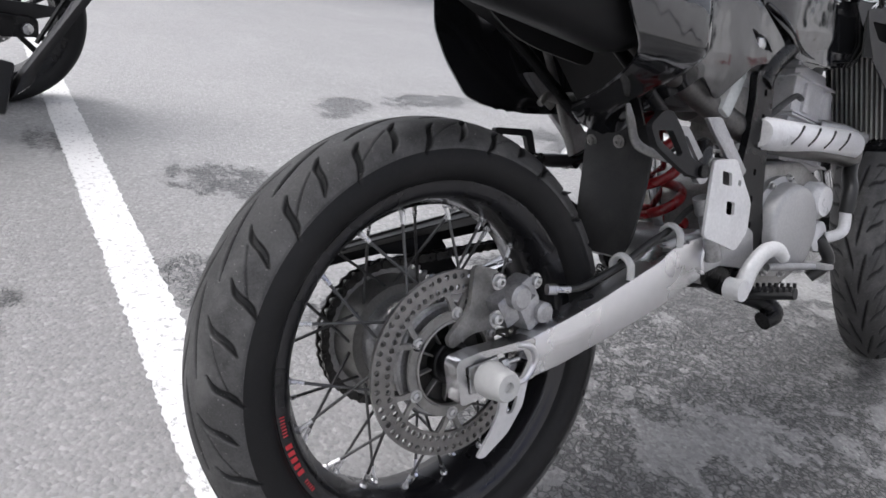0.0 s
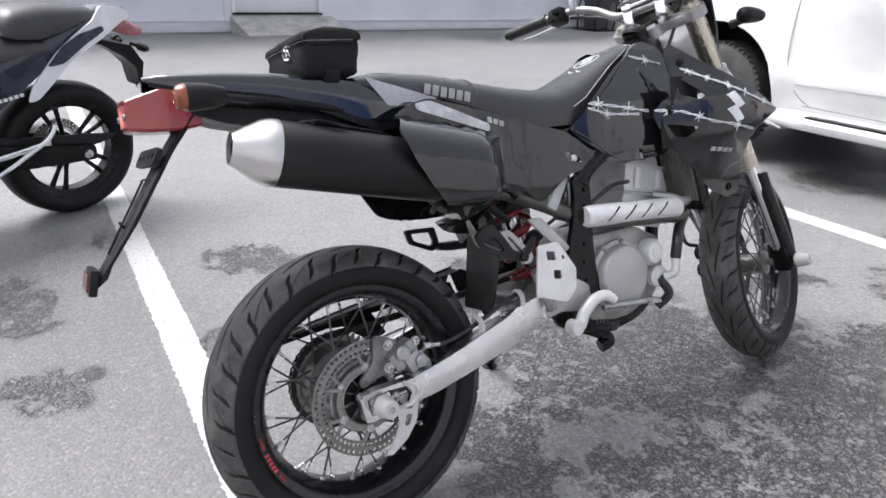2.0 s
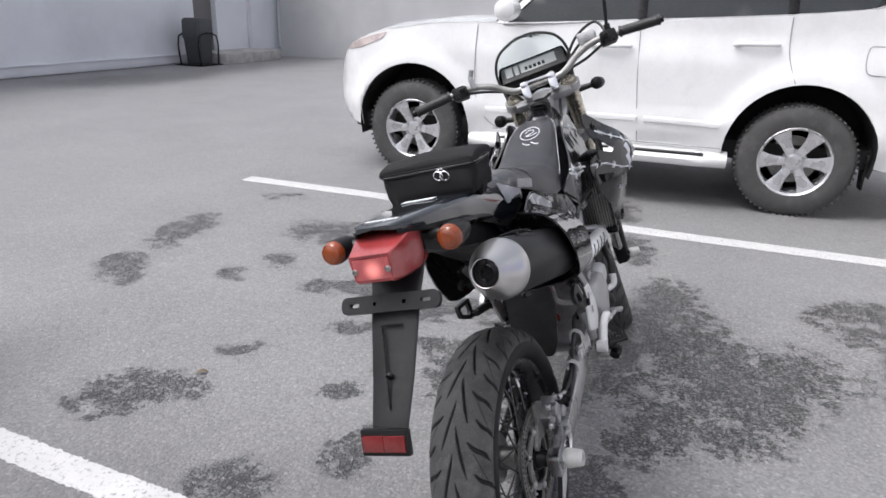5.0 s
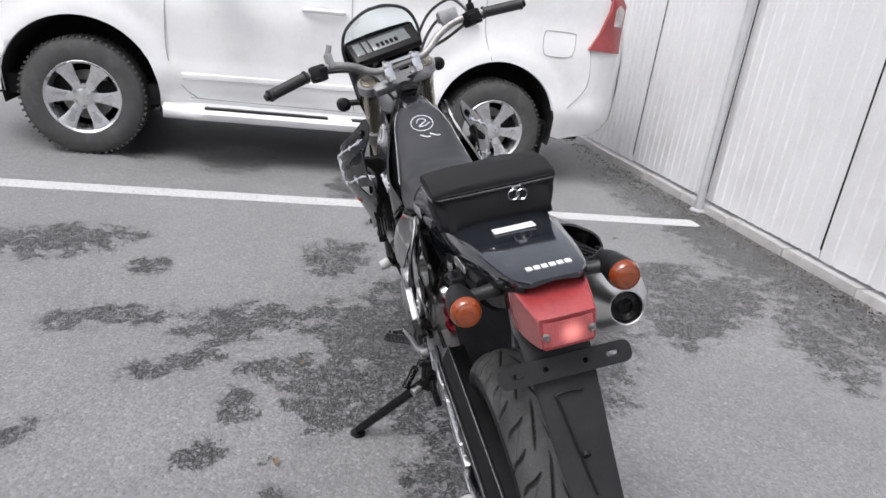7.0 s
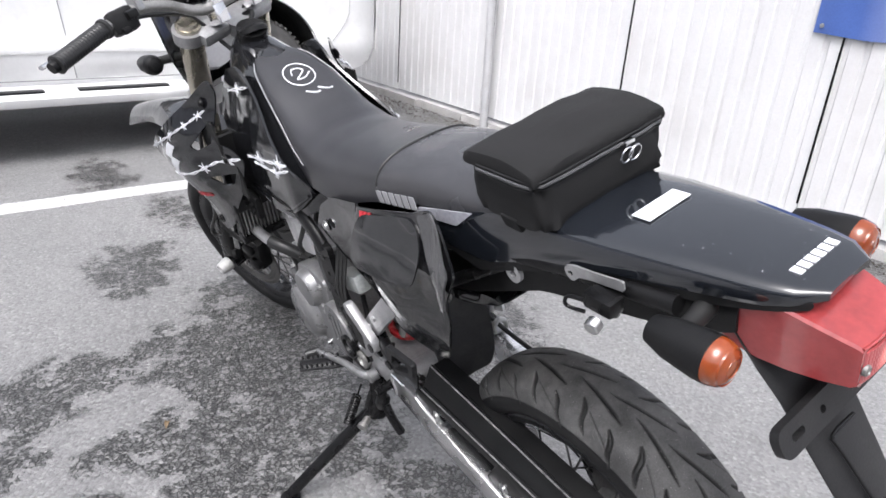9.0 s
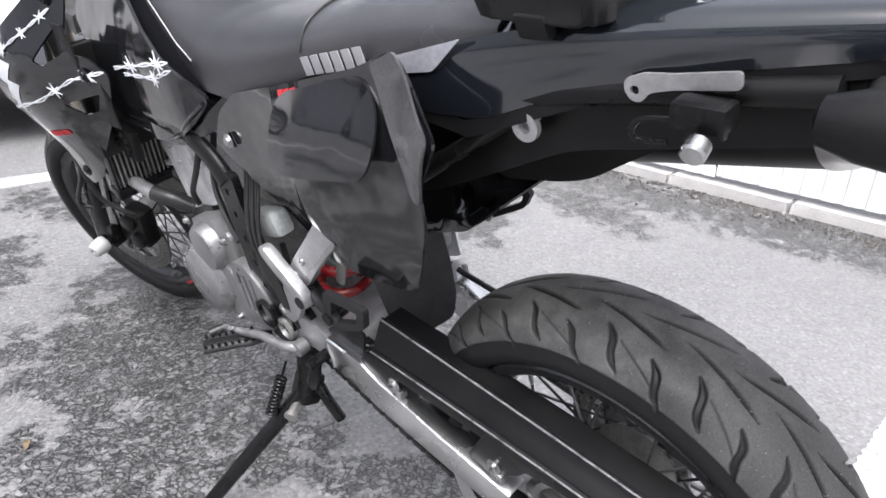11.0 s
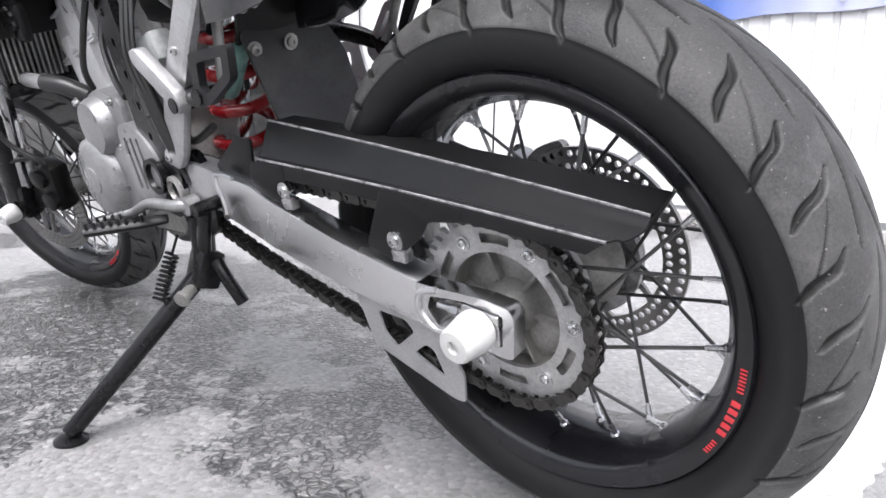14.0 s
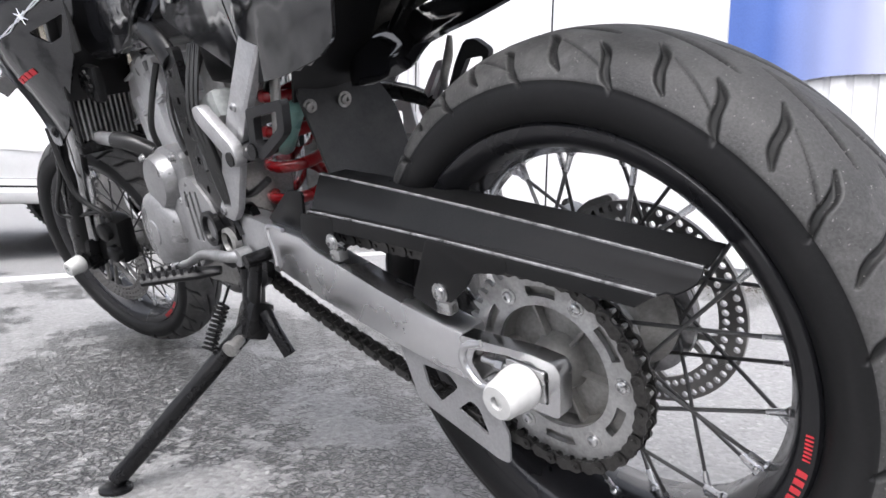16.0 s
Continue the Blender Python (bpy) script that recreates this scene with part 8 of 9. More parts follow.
# carburettor, air box and loose looms
bm = bmesh.new()
box(bm, (0, 0.68, 0.630), (0.075, 0.085, 0.110), None, 0.018)
lathe(bm, [(0, 0.030), (0.09, 0.036)], 20, along((0, 0.67, 0.64), (0, 0.55, 0.66)))
part("carburettor", bm, HUB, engine)
bm = bmesh.new()
box(bm, (0, 0.50, 0.720), (0.170, 0.200, 0.170), None, 0.03)
part("air_box", bm, BLACK_PLASTIC, bike, "black air box under the seat")
bm = bmesh.new()
box(bm, (0.100, 0.540, 0.668), (0.030, 0.030, 0.090), turned(-32, 0, 0), 0.008)
part("overflow_tank", bm, mat("white_translucent_bottle", (0.42, 0.44, 0.43), 0.35), bike, "small white translucent bottle")
bm = bmesh.new()
box(bm, (-0.092, 0.566, 0.604), (0.036, 0.078, 0.044), turned(-14, 0, 0), 0.012)
part("overflow_tank", bm, bpy.data.materials["white_translucent_bottle"], bike, "white translucent coolant bottle")
bm = bmesh.new()
rnd = random.Random(31)
for pts in ([(-0.06, 0.62, 0.70), (-0.11, 0.60, 0.62), (-0.13, 0.565, 0.52)], [(0.09, 0.80, 0.66), (0.125, 0.70, 0.66), (0.12, 0.62, 0.62)], [(-0.10, 0.60, 0.66), (-0.125, 0.57, 0.58), (-0.128, 0.55, 0.50), (-0.12, 0.53, 0.42)], [(-0.08, 0.58, 0.55), (-0.10, 0.54, 0.50), (-0.11, 0.50, 0.48), (-0.10, 0.45, 0.50)], [(-0.085, 0.755, 0.690), (-0.100, 0.775, 0.640), (-0.100, 0.820, 0.590), (-0.090, 0.840, 0.555)], [(-0.05, 0.76, 0.70), (-0.085, 0.745, 0.63), (-0.100, 0.715, 0.575), (-0.115, 0.66, 0.545)]):
    tube(bm, pts, 0.0055, 8)
for k in range(6):
    o = 0.0075 * k
    tube(bm, [(-0.105, 0.570 - o, 0.700), (-0.134 - 0.002 * (k % 2), 0.566 - o, 0.610), (-0.136, 0.548 - o * 0.8, 0.540), (-0.132, 0.535 - o * 0.5, 0.470), (-0.118, 0.540, 0.420)], 0.0026, 6)
pieces("hose", bm, HOSE, engine, "black hoses and cables round the engine")
bm = bmesh.new()
box(bm, (-0.136, 0.930, 0.682), (0.022, 0.066, 0.066), turned(10, 0, 0), 0.014)
for k in range(7):
    a = 2 * math.pi * k / 7
    r = 0.0 if k == 6 else 0.018
    lathe(bm, [(0, 0.0082), (0.005, 0.0082), (0.005, 0.0062), (0.0, 0.0062)], 6, along((-0.147, 0.930 + r * math.cos(a), 0.682 + r * math.sin(a)), (-0.2, 0.930 + r * math.cos(a), 0.682 + r * math.sin(a))))
part("horn", bm, BLACK_PLASTIC, bike, "small black horn with a honeycomb grille")

# ---- controls by the feet ----
# right: white heel guard, master cylinder and brake pedal
bm = bmesh.new()
plate(bm, rounded([(0.422, 0.562), (0.482, 0.562), (0.532, 0.491), (0.528, 0.444), (0.497, 0.416), (0.408, 0.448)], 0.008), 0.156, 0.161, [[(0.445, 0.546), (0.471, 0.541), (0.473, 0.520), (0.447, 0.525)], [(0.463, 0.499), (0.486, 0.494), (0.486, 0.474), (0.463, 0.478)], [(0.490, 0.530), (0.499, 0.528), (0.499, 0.518), (0.490, 0.520)]])
heel = part("heel_guard", bm, mat("pale_guard_metal", (0.72, 0.72, 0.72), 0.38, 0.2, 0.08, 14, dirt=(0.40, 0.40, 0.40), dirt_amount=0.3), bike, "pale cut-out heel guard plate")
bm = bmesh.new()
slab(bm, rounded([(0.407, 0.624), (0.445, 0.625), (0.526, 0.541), (0.513, 0.531), (0.470, 0.562), (0.430, 0.600)], 0.006), 0.146, 0.153, 0.002)
part("guard_strip", bm, ALU_DULL, heel)
bm = bmesh.new()
lathe(bm, [(0, 0.014), (0.075, 0.012), (0.080, 0.016), (0.105, 0.016)], 18, along((0.148, 0.460, 0.405), (0.140, 0.415, 0.545)))
part("master_cylinder", bm, ALU_CAST, heel)
bm = bmesh.new()
panel(bm, [(0.318, 0.612), (0.345, 0.612), (0.405, 0.548), (0.398, 0.530), (0.380, 0.528)], lambda u, v: 0.165, 0.010, 0.012, [[(0.336, 0.598), (0.344, 0.598), (0.380, 0.556), (0.376, 0.550)]], corner=0.008)
part("heel_bracket", bm, ALU_DULL, bike, "silver slotted peg bracket")
bm = bmesh.new()
tube(bm, [(0.155, 0.505, 0.352), (0.158, 0.530, 0.350), (0.160, 0.548, 0.378), (0.162, 0.585, 0.404), (0.166, 0.618, 0.406), (0.168, 0.642, 0.388)], [0.012, 0.014, 0.013, 0.012, 0.011, 0.009], 12, flat=1.2)
lathe(bm, [(-0.014, 0.018), (0.014, 0.018)], 18, Matrix.Translation((0.158, 0.515, 0.350)))
part("brake_pedal", bm, mat("white_coated_pedal", (0.66, 0.66, 0.655), 0.4, 0.1, 0.08), bike, "white curved brake pedal lever")
bm = bmesh.new()
tube(bm, [(0.150, 0.62, 0.372), (0.158, 0.69, 0.366), (0.165, 0.785, 0.356)], 0.0065, 10)
box(bm, (0.165, 0.775, 0.358), (0.040, 0.035, 0.010), turned(-6, 0, 0), 0.003)
part("pedal_arm", bm, ALU_DULL, bike, "silver brake pedal arm with a flat tip")


def footpeg(name, a, b, label, w=0.020):
    """A folding peg with cleats."""
    a, b = Vector(a), Vector(b)
    bm = bmesh.new()
    tube(bm, [a, a.lerp(b, 0.3), b], [0.012, w * 0.9, w * 0.85], 12, flat=0.55)
    d = (b - a).normalized()
    side = d.cross(Vector((0, 0, 1))).normalized()
    cleats = bmesh.new()
    for k in range(8):
        c = a.lerp(b, 0.28 + 0.095 * k)
        for s in (-1, 1):
            box(cleats, c + side * s * w * 0.75 + Vector((0, 0, 0.011)), (0.005, 0.004, 0.009), None, 0.001)
    peg = part(name, bm, GREY_PLASTIC, bike, label)
    pieces("cleat", cleats, GREY_PLASTIC, peg)
    return peg


footpeg("footpeg", (0.125, 0.560, 0.330), (0.220, 0.585, 0.345), "black cleated footpeg")
footpeg("footpeg", (-0.125, 0.640, 0.352), (-0.228, 0.705, 0.364), "black cleated footpeg")
bm = bmesh.new()
tube(bm, [(0.13, 0.57, 0.33), (0.165, 0.59, 0.318), (0.18, 0.60, 0.300), (0.175, 0.575, 0.290)], 0.016, 12)
part("peg_bracket", bm, FRAME_BLACK, bike)
# left: shift lever
bm = bmesh.new()
tube(bm, [(-0.130, 0.520, 0.392), (-0.150, 0.540, 0.394), (-0.160, 0.600, 0.395), (-0.165, 0.665, 0.375), (-0.172, 0.720, 0.365)], [0.011, 0.009, 0.008, 0.007, 0.007], 10)
lathe(bm, [(-0.010, 0.014), (0.010, 0.014)], 16, Matrix.Translation((-0.135, 0.520, 0.392)))
shift = part("shift_lever", bm, ENGINE_GREY, bike, "polished gear lever with a black rubber tip")
bm = bmesh.new()
lathe(bm, [(0, 0.008), (0.002, 0.010), (0.034, 0.010), (0.036, 0.007)], 14, along((-0.168, 0.722, 0.363), (-0.205, 0.735, 0.362)))
part("tip", bm, HOSE, shift)
bm = bmesh.new()
tube(bm, [(-0.128, 0.512, 0.300), (-0.130, 0.495, 0.275), (-0.125, 0.478, 0.235)], 0.010, 10)
tube(bm, [(-0.140, 0.47, 0.395), (-0.150, 0.475, 0.360), (-0.150, 0.490, 0.335)], 0.014, 10, flat=0.6)
lathe(bm, [(-0.02, 0.010), (0.02, 0.010)], 12, Matrix.Translation((-0.14, 0.462, 0.398)))
part("lever_lug", bm, FRAME_BLACK, bike)
bm = bmesh.new()
tube(bm, [(-0.100, 0.318, 0.745), (-0.100, 0.337, 0.705), (-0.100, 0.355, 0.662), (-0.100, 0.378, 0.600), (-0.100, 0.395, 0.560)], [0.008, 0.009, 0.010, 0.010, 0.009], 10, flat=0.5, up=(1, 0, 0))
tube(bm, [(-0.100, 0.312, 0.646), (-0.100, 0.328, 0.659), (-0.100, 0.358, 0.655), (-0.100, 0.388, 0.659), (-0.100, 0.394, 0.648)], [0.006, 0.008, 0.010, 0.008, 0.006], 10)
part("peg_hanger", bm, HUB, bike, "dull metal peg hanger")
bm = bmesh.new()
tube(bm, [(0.118, 0.270, 0.642), (0.118, 0.279, 0.618), (0.118, 0.297, 0.585), (0.150, 0.325, 0.566), (0.166, 0.335, 0.562)], [0.004, 0.008, 0.008, 0.006, 0.006], 10, flat=0.6, up=(1, 0, 0))
part("peg_hanger", bm, HUB, bike, "dull metal peg hanger")
# lower tray behind the silencer
bm = bmesh.new()
panel(bm, [(-0.010, 0.790), (0.048, 0.750), (0.085, 0.724), (0.125, 0.710), (0.235, 0.688), (0.235, 0.800), (0.04, 0.850), (-0.015, 0.825)], lambda u, v: 0.084 - 0.25 * max(0.0, v - 0.78), 0.004, 0.02, corner=0.03)
part("inner_panel", bm, BLACK_PLASTIC, bike, "black inner panel behind the silencer")

# ---- side stand ----
bm = bmesh.new()
foot, knee = Vector((-0.376, 0.626, 0.110)), Vector((-0.135, 0.545, 0.285))
lathe(bm, [(0, 0.0155), ((foot - knee).length, 0.0130)], 16, along(knee, foot))
box(bm, knee, (0.040, 0.045, 0.060), turned(0, 30, 0), 0.010)
tube(bm, [knee, (-0.120, 0.550, 0.330), (-0.112, 0.555, 0.360)], 0.018, 12)
stand = part("side_stand", bm, FRAME_BLACK, bike, "black side stand with a round foot and return spring")
bm = bmesh.new()
up_w = BIKE.to_3x3().inverted() @ Vector((0, 0, 1))
lathe(bm, [(-0.004, 0.024), (0.003, 0.024), (0.006, 0.018)], 20, along(foot - up_w * 0.012, foot + up_w))
part("stand_foot", bm, FRAME_BLACK, stand)
bm = bmesh.new()
sa, sb = Vector((-0.150, 0.565, 0.345)), Vector((-0.215, 0.568, 0.250))
dv = (sb - sa).normalized()
p1 = dv.orthogonal().normalized()
p2 = dv.cross(p1)
tube(bm, [sa.lerp(sb, 0.25 + 0.65 * i / 90) + 0.0095 * (math.cos(i * 0.75) * p1 + math.sin(i * 0.75) * p2) for i in range(91)], 0.0024, 6, 1)
tube(bm, [sa, sa.lerp(sb, 0.25)], 0.0024, 6, 1)
part("stand_spring", bm, FRAME_BLACK, stand, "black coil return spring")
bm = bmesh.new()
lathe(bm, [(0, 0.009), (0.02, 0.009), (0.022, 0.012), (0.03, 0.012)], 14, along(knee + Vector((-0.03, 0.0, -0.02)), knee + Vector((-0.09, -0.03, -0.03))))
part("stand_lug", bm, HUB, stand)

# ---- bag strapped on the tail ----
bag = thing("tail_bag", BIKE @ Matrix.Translation((-0.004, 0.012, 0)), "small black cloth tool bag strapped on the motorcycle's tail", "bag")


def bag_ring(z, w, y0, y1, sag=1.0, power=0.20):
    """A soft rounded rectangle of cloth at one height."""
    ring = []
    for k in range(48):
        a = 2 * math.pi * (k + 0.5) / 48
        c, q = math.cos(a), math.sin(a)
        d = sag * (0.0022 * math.sin(5 * a + z * 90) + 0.0018 * math.sin(11 * a + z * 140))
        ring.append(((w + d) * math.copysign(abs(c) ** power, c), (y0 + y1) / 2 + ((y1 - y0) / 2 + d) * math.copysign(abs(q) ** power, q), z))
    return ring


bm = bmesh.new()
loft(bm, [bag_ring(z, w, y0, y1) for z, w, y0, y1 in ((0.964, 0.094, -0.052, 0.052), (0.968, 0.101, -0.058, 0.057), (0.985, 0.104, -0.060, 0.060), (1.005, 0.106, -0.058, 0.060), (1.020, 0.107, -0.056, 0.060), (1.0275, 0.107, -0.055, 0.060))])
part("body", bm, CLOTH, bag, "black cloth body", angle=50)
bm = bmesh.new()
rows = []
for y, h in ((-0.0545, 0.004), (-0.0550, 0.010), (-0.0535, 0.016), (-0.045, 0.0205), (-0.026, 0.0265), (-0.006, 0.0300), (0.014, 0.0290), (0.034, 0.0270), (0.052, 0.0235), (0.061, 0.0190), (0.0635, 0.012), (0.0620, 0.002)):
    ring = []
    for u, f in ((-1.0, 0.0), (-1.008, 0.25), (-1.012, 0.52), (-1.00, 0.74), (-0.95, 0.82), (-0.75, 0.88), (-0.5, 0.95 + 0.06 * math.sin(y * 60)), (-0.2, 1.02 + 0.07 * math.sin(y * 75 + 1)), (0.1, 1.06 + 0.06 * math.sin(y * 50 + 2)), (0.4, 1.03 + 0.08 * math.sin(y * 85 + 3)), (0.7, 0.95 + 0.05 * math.sin(y * 70)), (0.94, 0.86), (1.0, 0.74), (1.012, 0.52), (1.008, 0.25), (1.0, 0.0)):
        ring.append((0.1085 * u, y + 0.0015 * math.sin(9 * u), 1.0285 + h * f))
    rows.append(ring)
loft(bm, rows)
part("lid", bm, CLOTH, bag, "black cloth lid, higher in the middle", angle=50)
bm = bmesh.new()
loop = bag_ring(1.0280, 0.1095, -0.0575, 0.0625, 0.4)
tube(bm, loop[23:] + loop[:2], 0.0022, 6, 1)
part("zip", bm, WORN_GREY, bag, "grey zip line")
bm = bmesh.new()
for q in (0.0022, -0.0022):
    loop = bag_ring(1.0280 + 2.2 * q, 0.1090, -0.0570, 0.0620, 0.4)
    tube(bm, loop[23:] + loop[:2], 0.0014, 6, 1)
pieces("zip_tape", bm, GREY_PLASTIC, bag)
bm = bmesh.new()
for dx, dz in ((-0.006, -0.004), (0.008, -0.006)):
    c = Vector((0.036 + dx, -0.0625, 1.018 + dz))
    tube(bm, [c + Vector((0.0098 * math.cos(a), -0.001 - 0.002 * math.sin(a), 0.0098 * math.sin(a))) for a in np.linspace(0, 2 * math.pi, 17)[:-1]], 0.0013, 6, 2, True)
box(bm, (0.036, -0.061, 1.028), (0.016, 0.006, 0.005), None, 0.001)
part("zip_ring", bm, CHROME, bag, "two bright split rings")
bm = bmesh.new()
for q in (-1, 1):
    box(bm, (q * 0.096, 0.0, 0.964), (0.012, 0.030, 0.022), turned(0, q * 20, 0), 0.003)
pieces("strap", bm, CLOTH, bag)


# ---- white off-road estate car parked beyond the bay line; local x to its tail, y away from the yard ----
CAR_WHITE = mat("pearl_white_car_paint", (0.76, 0.76, 0.755), 0.20, 0, 0.02, 3, 60, 0.01, 0.04, coat=0.6, dirt=(0.52, 0.51, 0.50), dirt_amount=0.3)
CAR_GLASS = mat("dark_tinted_car_glass", (0.022, 0.025, 0.027), 0.05, 0, 0.1, 4, 50, 0.0, 0.02, spec=0.5)
CAR_TYRE = mat("dusty_car_tyre", (0.055, 0.054, 0.053), 0.75, 0, 0.15, 10, 200, 0.15, dirt=(0.12, 0.115, 0.11), dirt_amount=0.5)
CAR_ALLOY = mat("silver_alloy", (0.55, 0.55, 0.56), 0.30, 0.7, 0.06, 10, 100, 0.03, dirt=(0.30, 0.29, 0.28), dirt_amount=0.4)
WELL = mat("black_wheel_arch_liner", (0.012, 0.012, 0.012), 0.8, 0, 0.2)
SEAM = mat("panel_gap", (0.30, 0.30, 0.30), 0.7, 0, 0.1)
CAR_Y, CAR_W = 3.78, 1.885
car = thing("off_road_car", pose(0, CAR_Y, 0), "large white off-road estate car with silver six-spoke wheels, parked", "car")
FW, RW, WZ = -1.82, 1.035, 0.385


def car_y(x, z):
    """How far the near flank lies in from its widest plane."""
    y = 0.012
    y += 0.05 * sm(0.55, 0.36, z) + 0.030 * sm(0.98, 1.24, z) - 0.012 * sm(0.70, 0.62, z) * sm(0.50, 0.58, z)
    y += 0.42 * max(0.0, (-2.16 - x) / 0.52) ** 2.2 + 0.30 * max(0.0, (x - 1.72) / 0.42) ** 2.4
    for cx in (FW, RW):
        d = math.hypot(x - cx, z - 0.43)
        y -= 0.030 * sm(0.64, 0.50, d)
    return y


def arch(cx, r=0.480, zc=0.43, low=0.38, n=22):
    a0 = math.asin((low - zc) / r)
    return [(cx - r * math.cos(a), zc + r * math.sin(a)) for a in np.linspace(a0, math.pi - a0, n)]


FLANK = [(-2.64, 0.62), (-2.60, 0.48), (-2.48, 0.40)] + arch(FW) + [(-1.33, 0.345), (0.55, 0.345)] + arch(RW) + [(1.60, 0.365), (1.95, 0.44), (2.09, 0.52), (2.13, 0.80), (2.10, 1.00), (2.04, 1.20), (1.97, 1.42),
         (1.60, 1.425), (1.33, 1.388), (0.85, 1.338), (0.35, 1.305), (-0.15, 1.278), (-0.70, 1.245), (-1.10, 1.228), (-1.30, 1.236), (-1.65, 1.215), (-2.05, 1.155), (-2.30, 1.075), (-2.50, 0.96), (-2.62, 0.84)]
GLASS_POLY = [(-1.08, 1.235), (-0.70, 1.252), (-0.15, 1.285), (0.35, 1.312), (0.85, 1.345), (1.32, 1.393), (1.40, 1.48), (1.475, 1.60), (1.40, 1.74), (-0.42, 1.74), (-0.60, 1.66)]
ROOF_SIDE = [(-1.16, 1.232), (-0.52, 1.80), (-0.20, 1.86), (1.45, 1.85), (1.78, 1.76), (1.97, 1.42), (1.60, 1.425), (1.33, 1.388), (1.38, 1.392), (1.52, 1.61), (1.43, 1.775), (-0.44, 1.775), (-0.64, 1.68), (-1.08, 1.232)]


def upper_y(x, z):
    return car_y(x, 1.24) + 0.36 * (z - 1.24) + 0.25 * max(0, z - 1.70) ** 1.0


for flip in (False, True):
    at = (lambda u, v, d: (u, d, v)) if not flip else (lambda u, v, d: (u, CAR_W - d, v))
    bm = bmesh.new()
    panel(bm, FLANK, car_y, 0.012, 0.045, place=at, corner=0.0)
    flank = part("flank", bm, CAR_WHITE, car, "white body side with flared wheel arches", angle=60)
    bm = bmesh.new()
    panel(bm, GLASS_POLY, lambda u, v: upper_y(u, v) + 0.012, 0.005, 0.08, place=at, corner=0.03)
    part("side_window", bm, CAR_GLASS, car, "dark tinted side glass", angle=60)
    bm = bmesh.new()
    panel(bm, ROOF_SIDE, upper_y, 0.010, 0.07, place=at, corner=0.0)
    part("roof_side", bm, CAR_WHITE, car, angle=60)
    bm = bmesh.new()
    s = -1 if flip else 1
    for x, z in ((-0.10, 1.26), (0.86, 1.33)):
        a, b = Vector(at(x, z + 0.02, upper_y(x, z) + 0.004)), Vector(at(x - 0.02, 1.76, upper_y(x, 1.76) + 0.004))
        tube(bm, [a, a.lerp(b, 0.5), b], 0.035, 6, 2, flat=0.25, up=(0, 1, 0))
    pieces("pillar", bm, FRAME_BLACK, car)
    bm = bmesh.new()
    tube(bm, [at(x, z - 0.004, upper_y(x, z) - 0.002) for x, z in ((-1.10, 1.232), (-0.70, 1.250), (-0.15, 1.283), (0.35, 1.310), (0.85, 1.343), (1.34, 1.393), (1.42, 1.48), (1.50, 1.60))], 0.009, 8, 4)
    part("window_trim", bm, ALU_DULL, car, "silver window trim")
    bm = bmesh.new()
    for pts in ([(-1.30, 1.22), (-1.305, 1.00), (-1.29, 0.70), (-1.20, 0.52), (-1.10, 0.44)], [(-0.10, 1.27), (-0.08, 0.90), (-0.04, 0.50), (-0.03, 0.44)], [(0.86, 1.33), (0.875, 1.10), (0.94, 0.91)], [(-1.15, 0.44), (-0.5, 0.435), (0.55, 0.435)], [(1.72, 1.05), (1.74, 0.80), (1.60, 0.62)]):
        tube(bm, [at(x, z, car_y(x, z) - 0.002) for x, z in pts], 0.0030, 6, 4)
    fuel = [(1.335, 1.150), (1.34, 1.01), (1.42, 0.985), (1.57, 1.005), (1.585, 1.14), (1.56, 1.165), (1.40, 1.165)]
    if not flip:
        tube(bm, [at(x, z, car_y(x, z) - 0.002) for x, z in fuel], 0.0026, 6, 3, True)
    pieces("panel_gap", bm, SEAM, car)
    bm = bmesh.new()
    tube(bm, [at(x, z, car_y(x, z) - 0.004) for x, z in ((-1.20, 0.590), (-0.7, 0.600), (-0.05, 0.606))], 0.022, 8, 4, flat=0.5, up=(0, 1, 0))
    tube(bm, [at(x, z, car_y(x, z) - 0.004) for x, z in ((0.0, 0.606), (0.3, 0.603), (0.52, 0.598))], 0.022, 8, 4, flat=0.5, up=(0, 1, 0))
    pieces("door_moulding", bm, CAR_WHITE, car)
    for x0, x1, z in ((-0.42, -0.15, 1.100), (0.535, 0.805, 1.146)):
        bm = bmesh.new()
        tube(bm, [at(x0, z, car_y(x0, z) + 0.004), at(x0 + 0.03, z + 0.004, car_y(x0, z) - 0.030), at(x1 - 0.03, z + 0.008, car_y(x1, z) - 0.032), at(x1, z + 0.008, car_y(x1, z) + 0.004)], [0.014, 0.016, 0.016, 0.012], 10, 5)
        lathe(bm, [(0, 0.05), (0.003, 0.05), (0.004, 0.0)], 20, along(at((x0 + x1) / 2, z - 0.01, car_y(x0, z) + 0.001), at((x0 + x1) / 2, z - 0.01, car_y(x0, z) - 0.1)))
        part("door_handle", bm, CAR_WHITE, car, "white door handle")
    # running board
    bm = bmesh.new()
    rows = []
    for x in np.linspace(-1.32, 0.60, 20):
        ends = sm(-1.32, -1.10, x) * sm(0.60, 0.40, x)
        rows.append([bm.verts.new(at(x, z, d * (0.35 + 0.65 * ends) if d < 0 else d)) for d, z in ((0.06, 0.41), (-0.02, 0.395), (-0.10, 0.385), (-0.125, 0.365), (-0.115, 0.325), (-0.04, 0.300), (0.08, 0.300))])
    for a, b in zip(rows, rows[1:]):
        for k in range(6):
            bm.faces.new((a[k], a[k + 1], b[k + 1], b[k]))
    solid(bm, bm.faces[:], 0.008)
    board = part("running_board", bm, CAR_WHITE, car, "white running board with a dark tread", angle=60)
